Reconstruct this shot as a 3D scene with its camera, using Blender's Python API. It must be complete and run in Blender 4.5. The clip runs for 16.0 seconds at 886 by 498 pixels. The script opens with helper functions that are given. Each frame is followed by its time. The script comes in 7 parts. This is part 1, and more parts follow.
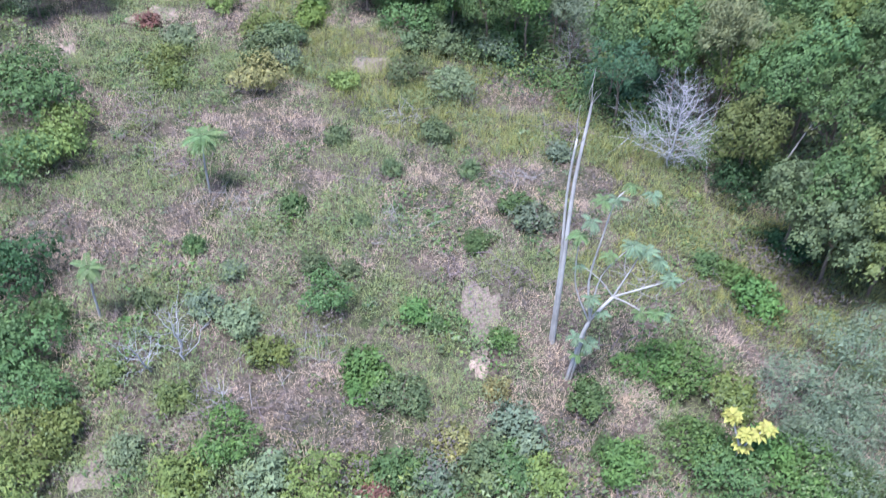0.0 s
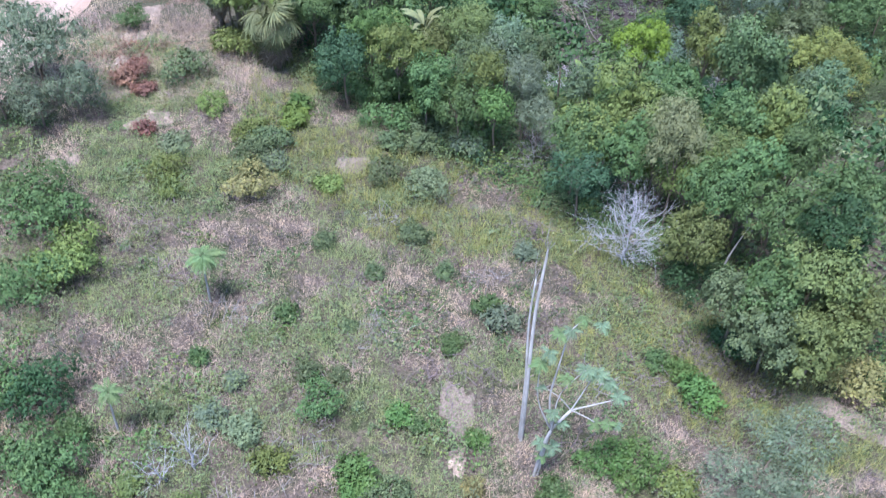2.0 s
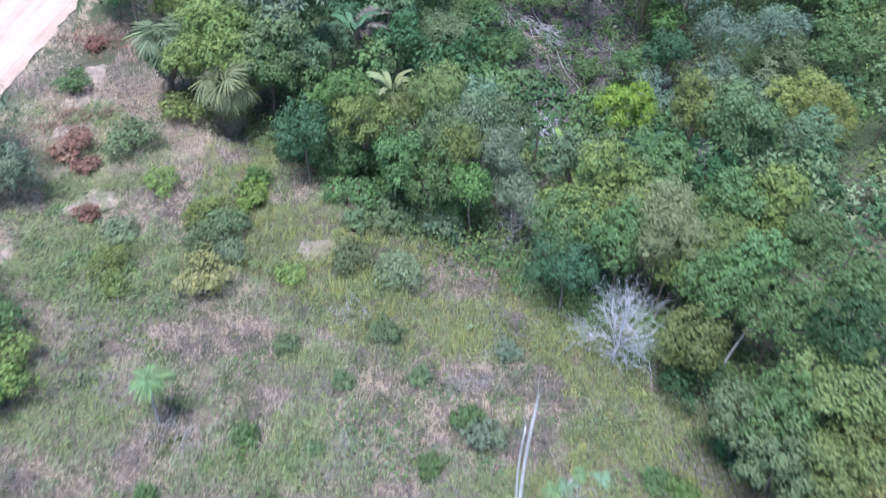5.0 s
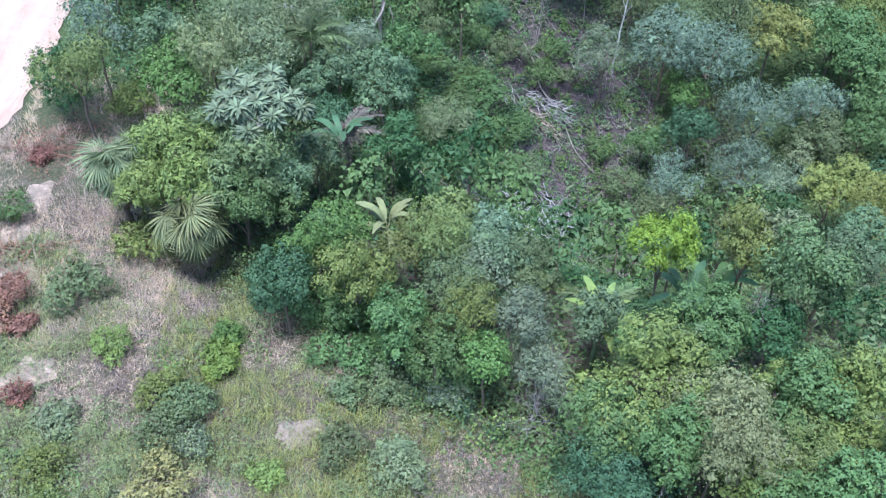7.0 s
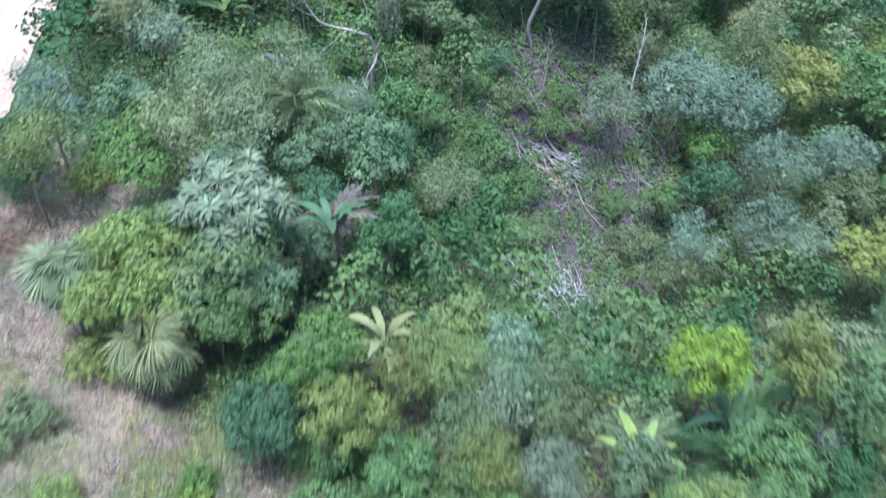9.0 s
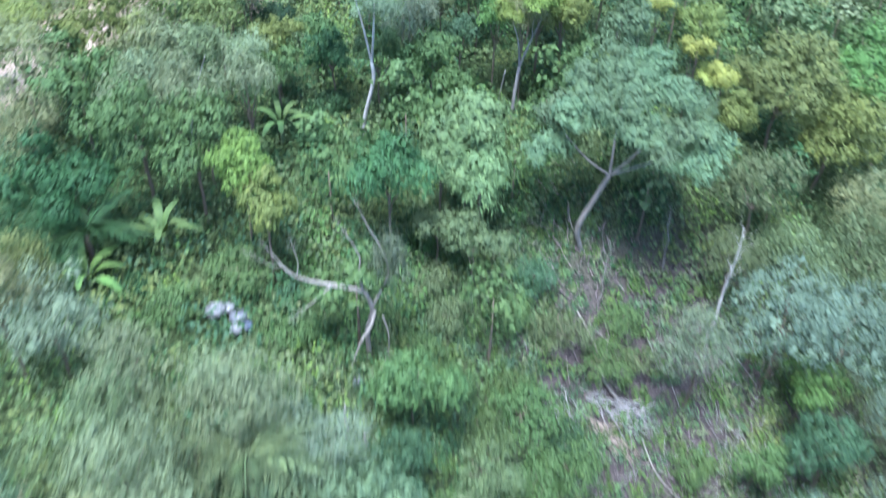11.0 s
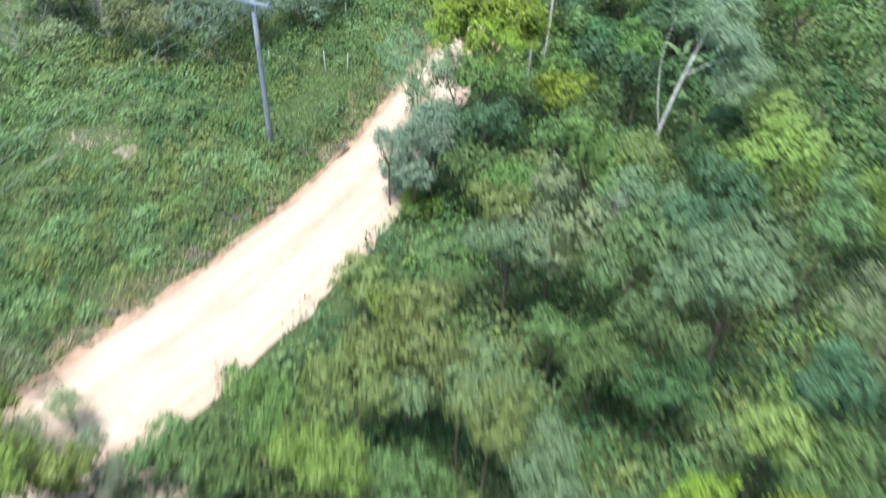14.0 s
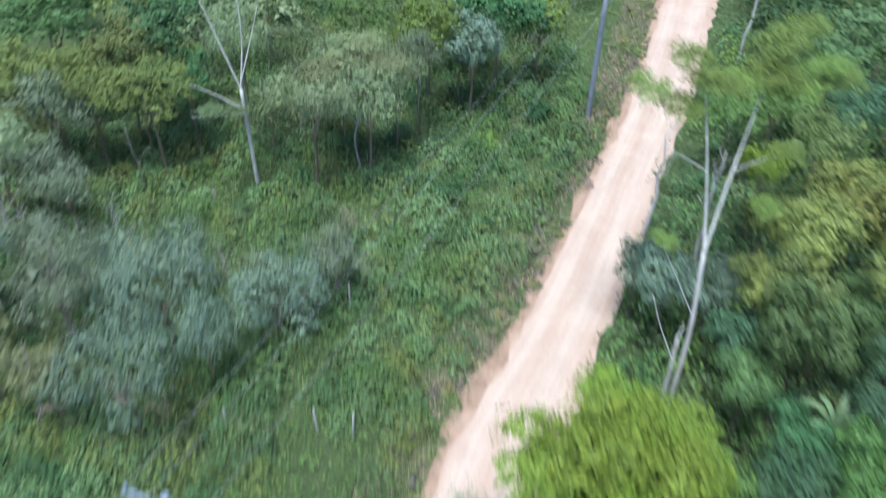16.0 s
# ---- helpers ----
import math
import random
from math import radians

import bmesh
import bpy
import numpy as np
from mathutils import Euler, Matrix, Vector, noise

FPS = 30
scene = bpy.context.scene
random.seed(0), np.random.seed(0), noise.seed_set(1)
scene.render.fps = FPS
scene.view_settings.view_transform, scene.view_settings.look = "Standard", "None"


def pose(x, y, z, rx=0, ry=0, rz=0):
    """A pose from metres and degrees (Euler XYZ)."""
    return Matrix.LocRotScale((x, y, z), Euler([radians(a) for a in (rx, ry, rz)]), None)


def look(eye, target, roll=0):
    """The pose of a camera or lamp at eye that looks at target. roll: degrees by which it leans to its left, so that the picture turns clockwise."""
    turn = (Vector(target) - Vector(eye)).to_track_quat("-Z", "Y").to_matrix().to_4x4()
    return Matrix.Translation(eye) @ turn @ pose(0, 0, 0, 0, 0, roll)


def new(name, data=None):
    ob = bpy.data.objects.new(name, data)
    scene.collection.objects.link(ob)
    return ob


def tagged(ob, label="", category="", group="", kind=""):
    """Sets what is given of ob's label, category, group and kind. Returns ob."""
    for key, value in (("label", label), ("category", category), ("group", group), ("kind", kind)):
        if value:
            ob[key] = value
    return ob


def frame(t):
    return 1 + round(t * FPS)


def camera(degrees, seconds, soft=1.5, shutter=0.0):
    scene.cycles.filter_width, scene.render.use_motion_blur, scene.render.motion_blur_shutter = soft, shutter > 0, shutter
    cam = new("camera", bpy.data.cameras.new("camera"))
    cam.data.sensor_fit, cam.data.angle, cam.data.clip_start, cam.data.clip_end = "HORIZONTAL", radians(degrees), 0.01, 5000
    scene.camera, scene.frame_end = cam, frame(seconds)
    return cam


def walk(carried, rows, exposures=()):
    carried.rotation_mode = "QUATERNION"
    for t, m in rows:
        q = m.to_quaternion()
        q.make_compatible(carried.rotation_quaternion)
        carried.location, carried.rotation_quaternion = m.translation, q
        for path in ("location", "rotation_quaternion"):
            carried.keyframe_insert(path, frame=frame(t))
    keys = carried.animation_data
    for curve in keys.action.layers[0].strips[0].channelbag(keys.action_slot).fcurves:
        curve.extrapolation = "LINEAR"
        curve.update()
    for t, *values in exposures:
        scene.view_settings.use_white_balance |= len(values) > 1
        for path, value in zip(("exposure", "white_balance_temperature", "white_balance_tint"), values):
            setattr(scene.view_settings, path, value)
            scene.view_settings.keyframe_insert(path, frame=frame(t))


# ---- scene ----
cam = camera(54.5, 16.0, soft=1.3, shutter=0.82)
METRES, EYE, TILT, LEAN, TURN = 112.0, 22.0, -44.2, 0.0, 0.0
ROWS = [
    (0.0, 0.0, 0.0, 0.0, -0.0, 0.0, -0.0),
    (0.5, -0.0002, -0.007, 0.0074, -0.42, 0.08, 0.41),
    (1.0, -0.0001, -0.0155, 0.0162, -0.77, 0.16, 0.77),
    (1.5, 0.0002, -0.0241, 0.0255, -1.1, 0.22, 1.04),
    (2.0, 0.0006, -0.0325, 0.0346, -1.41, 0.31, 1.31),
    (2.5, 0.001, -0.0366, 0.0386, -1.72, 0.44, 1.58),
    (3.0, 0.0009, -0.0378, 0.0395, -2.05, 0.49, 1.83),
    (5.5, 0.0023, 0.0178, 0.0895, -3.56, 0.41, 2.6),
    (6.0, 0.0031, 0.039, 0.1124, -3.71, 1.05, 2.69),
    (6.5, 0.0028, 0.0522, 0.1253, -3.89, 1.29, 2.8),
    (7.0, 0.0016, 0.0576, 0.1277, -4.04, 1.25, 2.97),
    (7.5, 0.0003, 0.0598, 0.1277, -4.23, 1.13, 3.12),
    (8.0, -0.0001, 0.0673, 0.1337, -4.41, 1.21, 3.25),
    (10.5, 0.0052, 0.2006, 0.2573, -5.23, 1.8, 3.45),
    (11.0, 0.0071, 0.2379, 0.293, -5.28, 2.01, 3.51),
    (11.5, 0.0095, 0.2766, 0.3304, -5.27, 2.17, 3.51),
    (12.0, 0.0111, 0.3166, 0.3684, -5.36, 2.35, 3.58),
    (12.5, 0.0122, 0.3569, 0.4076, -5.47, 2.39, 3.6),
    (13.0, 0.0131, 0.3974, 0.4473, -5.57, 2.42, 3.62),
    (13.5, 0.0138, 0.4385, 0.4864, -5.67, 2.51, 3.63),
    (14.0, 0.0145, 0.4801, 0.5265, -5.63, 2.53, 3.59),
    (14.5, 0.0155, 0.5223, 0.5666, -5.63, 2.61, 3.61),
    (15.0, 0.0164, 0.5644, 0.6059, -5.68, 2.75, 3.61),
    (15.5, 0.018, 0.6064, 0.6458, -5.68, 2.84, 3.61),
    (16.0, 0.0197, 0.648, 0.6867, -5.69, 2.83, 3.69),
]
walk(cam, [(t, pose(0, 0, EYE, TILT, LEAN, TURN) @ pose(METRES * x, METRES * y, METRES * z, 90 + pitch, roll, yaw)) for t, x, y, z, yaw, pitch, roll in ROWS],
     exposures=[(0.0, 2.13, 5570, 19), (3.0, 2.10, 5480, 18), (5.5, 2.13, 5430, 14), (8.0, 2.25, 5350, 11), (10.5, 2.54, 5320, 9), (11.5, 2.68, 5470, 9), (12.2, 2.67, 5820, 4), (13.5, 2.53, 6270, 2), (14.1, 2.25, 6370, 2), (14.8, 1.94, 5960, 3), (16.0, 1.92, 5730, 4)])

# ---- light: a bright overcast sky ----
SUN_UP, SUN_ROUND = 76.0, 215.0
world = bpy.data.worlds.new("world")
scene.world = world
world.use_nodes = True
wn = world.node_tree
sky = wn.nodes.new("ShaderNodeTexSky")
sky.sky_type = "NISHITA"
sky.sun_disc = False
sky.sun_elevation, sky.sun_rotation = radians(SUN_UP), radians(SUN_ROUND)
sky.air_density, sky.dust_density, sky.ozone_density = 1.0, 0.8, 1.0
wn.links.new(sky.outputs[0], wn.nodes["Background"].inputs[0])
wn.nodes["Background"].inputs[1].default_value = 0.085
sun = new("sun", bpy.data.lights.new("sun", "SUN"))
sun.data.energy, sun.data.angle, sun.data.color = 2.65, radians(20), (1.0, 0.975, 0.95)
sun.matrix_world = look((0, 0, 80), (-80 * math.sin(radians(SUN_ROUND)) / math.tan(radians(SUN_UP)), -80 * math.cos(radians(SUN_ROUND)) / math.tan(radians(SUN_UP)), 0))


# ---- materials ----
def shader(name, rough=0.7, spec=0.3):
    m = bpy.data.materials.new(name)
    m.use_nodes = True
    b = m.node_tree.nodes["Principled BSDF"]
    b.inputs["Roughness"].default_value = rough
    b.inputs["Specular IOR Level"].default_value = spec
    return m, m.node_tree, b


def ramp(nt, source, stops):
    r = nt.nodes.new("ShaderNodeValToRGB")
    e = r.color_ramp.elements
    while len(e) < len(stops):
        e.new(0.5)
    for k, (p, c) in zip(e, stops):
        k.position, k.color = p, (*c, 1)
    nt.links.new(source, r.inputs[0])
    return r.outputs[0]


def noise_of(nt, scale, detail=4, rough=0.6, coord=None, warp=0.0):
    n = nt.nodes.new("ShaderNodeTexNoise")
    n.inputs["Scale"].default_value, n.inputs["Detail"].default_value, n.inputs["Roughness"].default_value = scale, detail, rough
    n.inputs["Distortion"].default_value = warp
    if coord is None:
        coord = nt.nodes.new("ShaderNodeTexCoord").outputs["Object"]
    nt.links.new(coord, n.inputs["Vector"])
    return n.outputs["Fac"]


def mixed(nt, fac, a, b, how="MIX"):
    n = nt.nodes.new("ShaderNodeMix")
    n.data_type, n.blend_type = "RGBA", how
    for socket, value in ((n.inputs["Factor"], fac), (n.inputs["A"], a), (n.inputs["B"], b)):
        if isinstance(value, (int, float)):
            socket.default_value = value
        elif isinstance(value, tuple):
            socket.default_value = (*value, 1)
        else:
            nt.links.new(value, socket)
    return n.outputs["Result"]


def bumped(nt, b, height, strength=0.4, far=0.05):
    n = nt.nodes.new("ShaderNodeBump")
    n.inputs["Strength"].default_value, n.inputs["Distance"].default_value = strength, far
    nt.links.new(height, n.inputs["Height"])
    nt.links.new(n.outputs[0], b.inputs["Normal"])


def leaf_material(name, c, through_light=0.10, rough=0.62, spread=0.30):
    """Leaves: each one its own tone, each plant its own tint, some light passing through."""
    m, nt, b = shader(name, rough, 0.15)
    geo = nt.nodes.new("ShaderNodeNewGeometry")
    info = nt.nodes.new("ShaderNodeObjectInfo")
    c = tuple(.97 * v + .03 * (.3 * c[0] + .6 * c[1] + .1 * c[2]) for v in c)
    r, g, bl = c
    k = spread
    tone = ramp(nt, geo.outputs["Random Per Island"], [
        (0.0, (r * (1 - .5 * k), g * (1 - .45 * k), bl * (1 - .3 * k))), (0.45, c),
        (0.8, (r * (1 + .25 * k), g * (1 + .22 * k), bl * (1 + .25 * k))), (1.0, (min(r * (1 + 1.0 * k), .8), min(g * (1 + .7 * k), .8), bl * (1 + .7 * k)))])
    hs = nt.nodes.new("ShaderNodeHueSaturation")
    nt.links.new(tone, hs.inputs["Color"])
    for socket, lo, hi in (("Hue", 0.485, 0.515), ("Value", 0.82, 1.2)):
        mr = nt.nodes.new("ShaderNodeMapRange")
        mr.inputs["To Min"].default_value, mr.inputs["To Max"].default_value = lo, hi
        nt.links.new(info.outputs["Random"], mr.inputs["Value"])
        nt.links.new(mr.outputs[0], hs.inputs[socket])
    patch = ramp(nt, noise_of(nt, 2.6, 4), [(0.34, (.82, .84, .88)), (0.50, (.98, .98, .97)), (0.66, (1.22, 1.17, 1.03))])
    col = mixed(nt, 1.0, hs.outputs[0], patch, "MULTIPLY")
    nt.links.new(col, b.inputs["Base Color"])
    tr = nt.nodes.new("ShaderNodeBsdfTranslucent")
    nt.links.new(mixed(nt, 1.0, col, (1.15, 1.2, 0.6), "MULTIPLY"), tr.inputs["Color"])
    mx = nt.nodes.new("ShaderNodeMixShader")
    mx.inputs[0].default_value = through_light
    nt.links.new(b.outputs[0], mx.inputs[1])
    nt.links.new(tr.outputs[0], mx.inputs[2])
    nt.links.new(mx.outputs[0], nt.nodes["Material Output"].inputs["Surface"])
    return m


# colour of the leaves, and the words for it
LEAVES = {
    "g1": ((0.062, 0.106, 0.036), "mid-green"), "g2": ((.028, .064, .024), "dark green"), "gn": ((0.078, 0.108, 0.048), "dull green"),
    "gy": ((0.100, 0.130, 0.080), "grey-green"), "gf": ((0.104, 0.136, 0.082), "silvery grey-green"), "pg": ((0.120, 0.156, 0.080), "pale green"),
    "br": ((.070, .128, .034), "bright green"), "yg": ((0.106, 0.142, 0.038), "yellow-green"), "ygb": ((0.100, 0.148, 0.032), "light yellow-green"),
    "yr": ((0.108, 0.158, 0.018), "vivid yellow-green"), "yel": ((.250, .250, .060), "yellow"), "yl": ((.220, .255, .060), "pale yellow"),
    "och": ((0.165, 0.160, 0.060), "yellowing"), "oc": ((.132, .148, .040), "ochre-yellow"), "ol": ((0.092, 0.120, 0.038), "olive-green"),
    "oly": ((0.128, 0.148, 0.038), "yellowish olive"), "pol": ((.125, .142, .065), "pale olive"), "bg": ((0.042, 0.086, 0.042), "blue-green"),
    "bgl": ((0.108, 0.164, 0.098), "light blue-green"), "gb": ((0.094, 0.138, 0.094), "bluish grey"), "gp": ((0.082, 0.130, 0.066), "soft green"),
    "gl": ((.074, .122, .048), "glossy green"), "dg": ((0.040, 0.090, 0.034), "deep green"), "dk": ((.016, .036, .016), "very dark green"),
    "pl": ((0.098, 0.152, 0.062), "light green"), "red": ((0.165, 0.088, 0.064), "red-brown"), "dry": ((.250, .200, .150), "dry brown"),
    "gray": ((.100, .084, .076), "withered grey"),
}
LEAF = {k: leaf_material("leaves_" + w.replace(" ", "_").replace("-", "_"), c) for k, (c, w) in LEAVES.items()}


def bark_material(name, dark, light, scale=6.0, rough=0.85):
    m, nt, b = shader(name, rough, 0.2)
    co = nt.nodes.new("ShaderNodeTexCoord")
    mp = nt.nodes.new("ShaderNodeMapping")
    mp.inputs["Scale"].default_value = (1, 1, 0.25)
    nt.links.new(co.outputs["Object"], mp.inputs["Vector"])
    n1 = noise_of(nt, scale, 6, .65, mp.outputs[0])
    n2 = noise_of(nt, 1.3, 3, .5)
    nt.links.new(mixed(nt, 0.5, ramp(nt, n1, [(.3, dark), (.65, light)]), ramp(nt, n2, [(.3, dark), (.7, light)])), b.inputs["Base Color"])
    bumped(nt, b, n1, .5, .02)
    return m


BARK = bark_material("bark_brown", (.06, .045, .035), (.20, .16, .12))
PALE = bark_material("bark_pale_grey", (.18, .172, .158), (.40, .39, .37))
GREYWOOD = bark_material("dead_wood_grey", (.13, .122, .115), (.30, .285, .275))
DEADWOOD = bark_material("weathered_dead_wood", (.11, .099, .087), (.26, .235, .21))
SILVERWOOD = bark_material("dead_wood_silver", (.20, .20, .20), (.40, .40, .41))
TANWOOD = bark_material("dead_wood_tan", (.15, .12, .095), (.34, .275, .22))
PLUMWOOD = bark_material("dead_twigs_brown", (.10, .078, .082), (.25, .20, .205))
POLEWOOD = bark_material("pole_grey", (.11, .122, .145), (.20, .218, .25), 9.0)


def ground_material():
    m, nt, b = shader("field_soil_and_litter", 0.95, 0.1)
    geo = nt.nodes.new("ShaderNodeNewGeometry")
    p = geo.outputs["Position"]
    fine = noise_of(nt, 7.0, 8, .75, p)
    mid = noise_of(nt, 0.9, 5, .65, p, .6)
    wide = noise_of(nt, 0.16, 4, .6, p, .8)
    litter = ramp(nt, fine, [(.3, (.036, .029, .023)), (.5, (.108, .084, .067)), (.7, (.23, .185, .152))])
    moss = ramp(nt, fine, [(.3, (.020, .027, .013)), (.55, (.050, .064, .027)), (.75, (.10, .108, .052))])
    col = mixed(nt, ramp(nt, mid, [(.40, (0, 0, 0)), (.60, (1, 1, 1))]), litter, moss)
    col = mixed(nt, ramp(nt, wide, [(.45, (0, 0, 0)), (.7, (.7, .7, .7))]), col, litter)
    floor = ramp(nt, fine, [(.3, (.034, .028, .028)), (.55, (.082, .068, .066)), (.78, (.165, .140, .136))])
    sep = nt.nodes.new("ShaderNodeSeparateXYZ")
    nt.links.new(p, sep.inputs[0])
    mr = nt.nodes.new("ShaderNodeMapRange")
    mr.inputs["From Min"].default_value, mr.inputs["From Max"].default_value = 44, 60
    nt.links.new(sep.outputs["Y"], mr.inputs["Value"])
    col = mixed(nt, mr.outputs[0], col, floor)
    away = nt.nodes.new("ShaderNodeVectorMath")
    away.operation = "DISTANCE"
    away.inputs[1].default_value = (16.5, 65.0, -8.0)
    nt.links.new(p, away.inputs[0])
    mossy = nt.nodes.new("ShaderNodeMapRange")
    mossy.inputs["From Min"].default_value, mossy.inputs["From Max"].default_value = 8, 15
    nt.links.new(away.outputs["Value"], mossy.inputs["Value"])
    both = nt.nodes.new("ShaderNodeMath")
    both.operation = "MULTIPLY"
    nt.links.new(mr.outputs[0], both.inputs[0])
    nt.links.new(mossy.outputs[0], both.inputs[1])
    col = mixed(nt, both.outputs[0], col, ramp(nt, fine, [(.3, (.022, .034, .014)), (.55, (.052, .074, .030)), (.78, (.105, .120, .060))]))
    nt.links.new(col, b.inputs["Base Color"])
    bumped(nt, b, fine, .9, .15)
    return m


def sand_material(name, a, bb, cc, litter=0.0):
    m, nt, b = shader(name, 0.9, 0.15)
    geo = nt.nodes.new("ShaderNodeNewGeometry")
    fine = noise_of(nt, 14.0, 7, .7, geo.outputs["Position"])
    mid = noise_of(nt, 0.8, 5, .6, geo.outputs["Position"], .7)
    col = mixed(nt, .5, ramp(nt, fine, [(.3, a), (.5, bb), (.72, cc)]), ramp(nt, mid, [(.35, a), (.5, bb), (.66, cc)]))
    if litter:
        blot = noise_of(nt, 1.7, 7, .75, geo.outputs["Position"], .5)
        col = mixed(nt, ramp(nt, blot, [(litter - .07, (1, 1, 1)), (litter + .07, (0, 0, 0))]), col, ramp(nt, fine, [(.3, (.07, .055, .042)), (.5, (.15, .12, .095)), (.7, (.25, .21, .175))]))
    nt.links.new(col, b.inputs["Base Color"])
    bumped(nt, b, fine, .6, .04)
    return m


def road_material():
    """Pale sandy clay with two lighter, packed wheel tracks and redder loose edges."""
    m, nt, b = shader("sandy_clay_road", 0.9, 0.15)
    uv = nt.nodes.new("ShaderNodeUVMap")
    sep = nt.nodes.new("ShaderNodeSeparateXYZ")
    nt.links.new(uv.outputs[0], sep.inputs[0])
    geo = nt.nodes.new("ShaderNodeNewGeometry")
    p = geo.outputs["Position"]
    fine = noise_of(nt, 12.0, 7, .7, p)
    mp = nt.nodes.new("ShaderNodeMapping")
    mp.inputs["Scale"].default_value = (9.0, 0.12, 1)
    nt.links.new(uv.outputs[0], mp.inputs["Vector"])
    streak = noise_of(nt, 1.6, 5, .6, mp.outputs[0], .3)
    mid = noise_of(nt, 0.55, 5, .65, p, .5)
    base = ramp(nt, streak, [(.3, (0.180, 0.109, 0.075)), (.5, (0.264, 0.190, 0.146)), (.7, (0.355, 0.284, 0.229))])
    across = ramp(nt, sep.outputs["X"], [(0.0, (0.128, 0.068, 0.045)), (0.10, (0.272, 0.178, 0.129)), (0.27, (0.370, 0.306, 0.253)), (0.44, (0.264, 0.178, 0.129)), (0.64, (0.377, 0.315, 0.262)), (0.86, (0.272, 0.187, 0.138))])
    col = mixed(nt, .5, base, across)
    col = mixed(nt, .22, col, ramp(nt, mid, [(.35, (0.180, 0.113, 0.080)), (.65, (0.377, 0.300, 0.241))]))
    col = mixed(nt, .18, col, ramp(nt, fine, [(.3, (0.097, 0.068, 0.054)), (.7, (0.438, 0.373, 0.320))]))
    nt.links.new(col, b.inputs["Base Color"])
    bumped(nt, b, fine, .5, .04)
    return m


def plain_material(name, c, rough=0.6, metal=0.0):
    m, nt, b = shader(name, rough, 0.4)
    n = noise_of(nt, 9.0, 5, .6)
    nt.links.new(ramp(nt, n, [(.3, tuple(v * .7 for v in c)), (.7, tuple(min(1, v * 1.2) for v in c))]), b.inputs["Base Color"])
    b.inputs["Metallic"].default_value = metal
    return m


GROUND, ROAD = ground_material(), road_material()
SAND = sand_material("bare_pale_sand", (.24, .17, .125), (.36, .27, .205), (.47, .38, .31), .51)
TRACKSAND = sand_material("reddish_track_sand", (.21, .150, .115), (.31, .235, .185), (.42, .335, .275), .56)
GREYSAND = sand_material("bare_grey_sand", (.11, .088, .070), (.175, .142, .118), (.26, .22, .186), .60)
REDSOIL = sand_material("red_clay_bank", (.12, .078, .055), (.21, .14, .10), (.31, .215, .16))
STRAW = leaf_material("dry_straw", (.390, .312, .232), .12, .8, .3)
MAUVE = leaf_material("withered_brush", (.345, .275, .228), .08, .85, .4)
GRASS = leaf_material("field_grass", (.170, .190, .080), .2, .6, .55)
LUSH = leaf_material("fresh_grass", (.195, .200, .068), .2, .6, .5)
OLIVE = leaf_material("olive_field_weeds", (.116, .150, .064), .2, .6, .45)
PALEWEED = leaf_material("pale_field_weeds", (.145, .175, .090), .2, .6, .45)
VERGE = leaf_material("dead_verge_grass", (.150, .116, .086), .08, .85, .6)
WEED = leaf_material("weed_leaves", (.074, .128, .030), .2, .55, .55)
WEEDY = leaf_material("yellow_weed_leaves", (.115, .160, .036), .2, .55, .55)


# ---- terrain ----
def ground_z(x, y):
    """Level field, a wooded hollow beyond its edge, level ground again along the road."""
    x, y = np.asarray(x, float), np.asarray(y, float)
    sy = 14 + 1.2 * np.clip(x - 18, 0, 60)
    pit = np.exp(-((x - 18) / np.where(x < 18, 14.0, 40.0)) ** 2 - ((y - 58) / sy) ** 2)
    return 0.4 - 0.09 * np.clip(x, -30, 0) * np.exp(-((y - 30) / 40) ** 2) + 0.5 * np.clip((y - 75) / 20, 0, 1) - 14.5 * pit


def lattice(i, j, seed):
    h = np.sin(i * 127.1 + j * 311.7 + seed * 74.7) * 43758.5453
    return h - np.floor(h)


def value_noise(x, y, size, seed):
    x, y = np.asarray(x) / size, np.asarray(y) / size
    i, j = np.floor(x), np.floor(y)
    u, v = x - i, y - j
    u, v = u * u * (3 - 2 * u), v * v * (3 - 2 * v)
    a, b = lattice(i, j, seed), lattice(i + 1, j, seed)
    c, d = lattice(i, j + 1, seed), lattice(i + 1, j + 1, seed)
    return (a * (1 - u) + b * u) * (1 - v) + (c * (1 - u) + d * u) * v


ROAD_LINE = [(-24, -60), (-25, 0), (-25.0, 25), (-23.1, 42), (-21.9, 51.5), (-21.1, 60), (-21.8, 69), (-21.6, 80), (-18.4, 89), (-11.0, 98), (-4.5, 104.8), (-0.6, 109.6), (3.9, 116.6),
             (7.4, 124.3), (11.6, 131.3), (15.7, 138.7), (20.4, 147.4), (24.6, 156), (33, 174), (52, 215), (90, 300)]


def smooth_line(points, step=1.0):
    P = np.array(points, float)
    out = []
    for k in range(len(P) - 1):
        a, b, c, d = P[max(k - 1, 0)], P[k], P[k + 1], P[min(k + 2, len(P) - 1)]
        n = max(2, int(np.linalg.norm(c - b) / step))
        for t in np.linspace(0, 1, n, endpoint=False):
            out.append(0.5 * (2 * b + (c - a) * t + (2 * a - 5 * b + 4 * c - d) * t * t + (3 * b - a - 3 * c + d) * t ** 3))
    out.append(P[-1])
    return np.array(out)


ROAD_MID = smooth_line(ROAD_LINE)


def road_half(y):
    return np.interp(y, [40, 95, 104, 112, 120, 128, 140, 150, 162], [2.3, 2.9, 3.0, 2.6, 2.3, 1.8, 1.7, 1.8, 2.0])


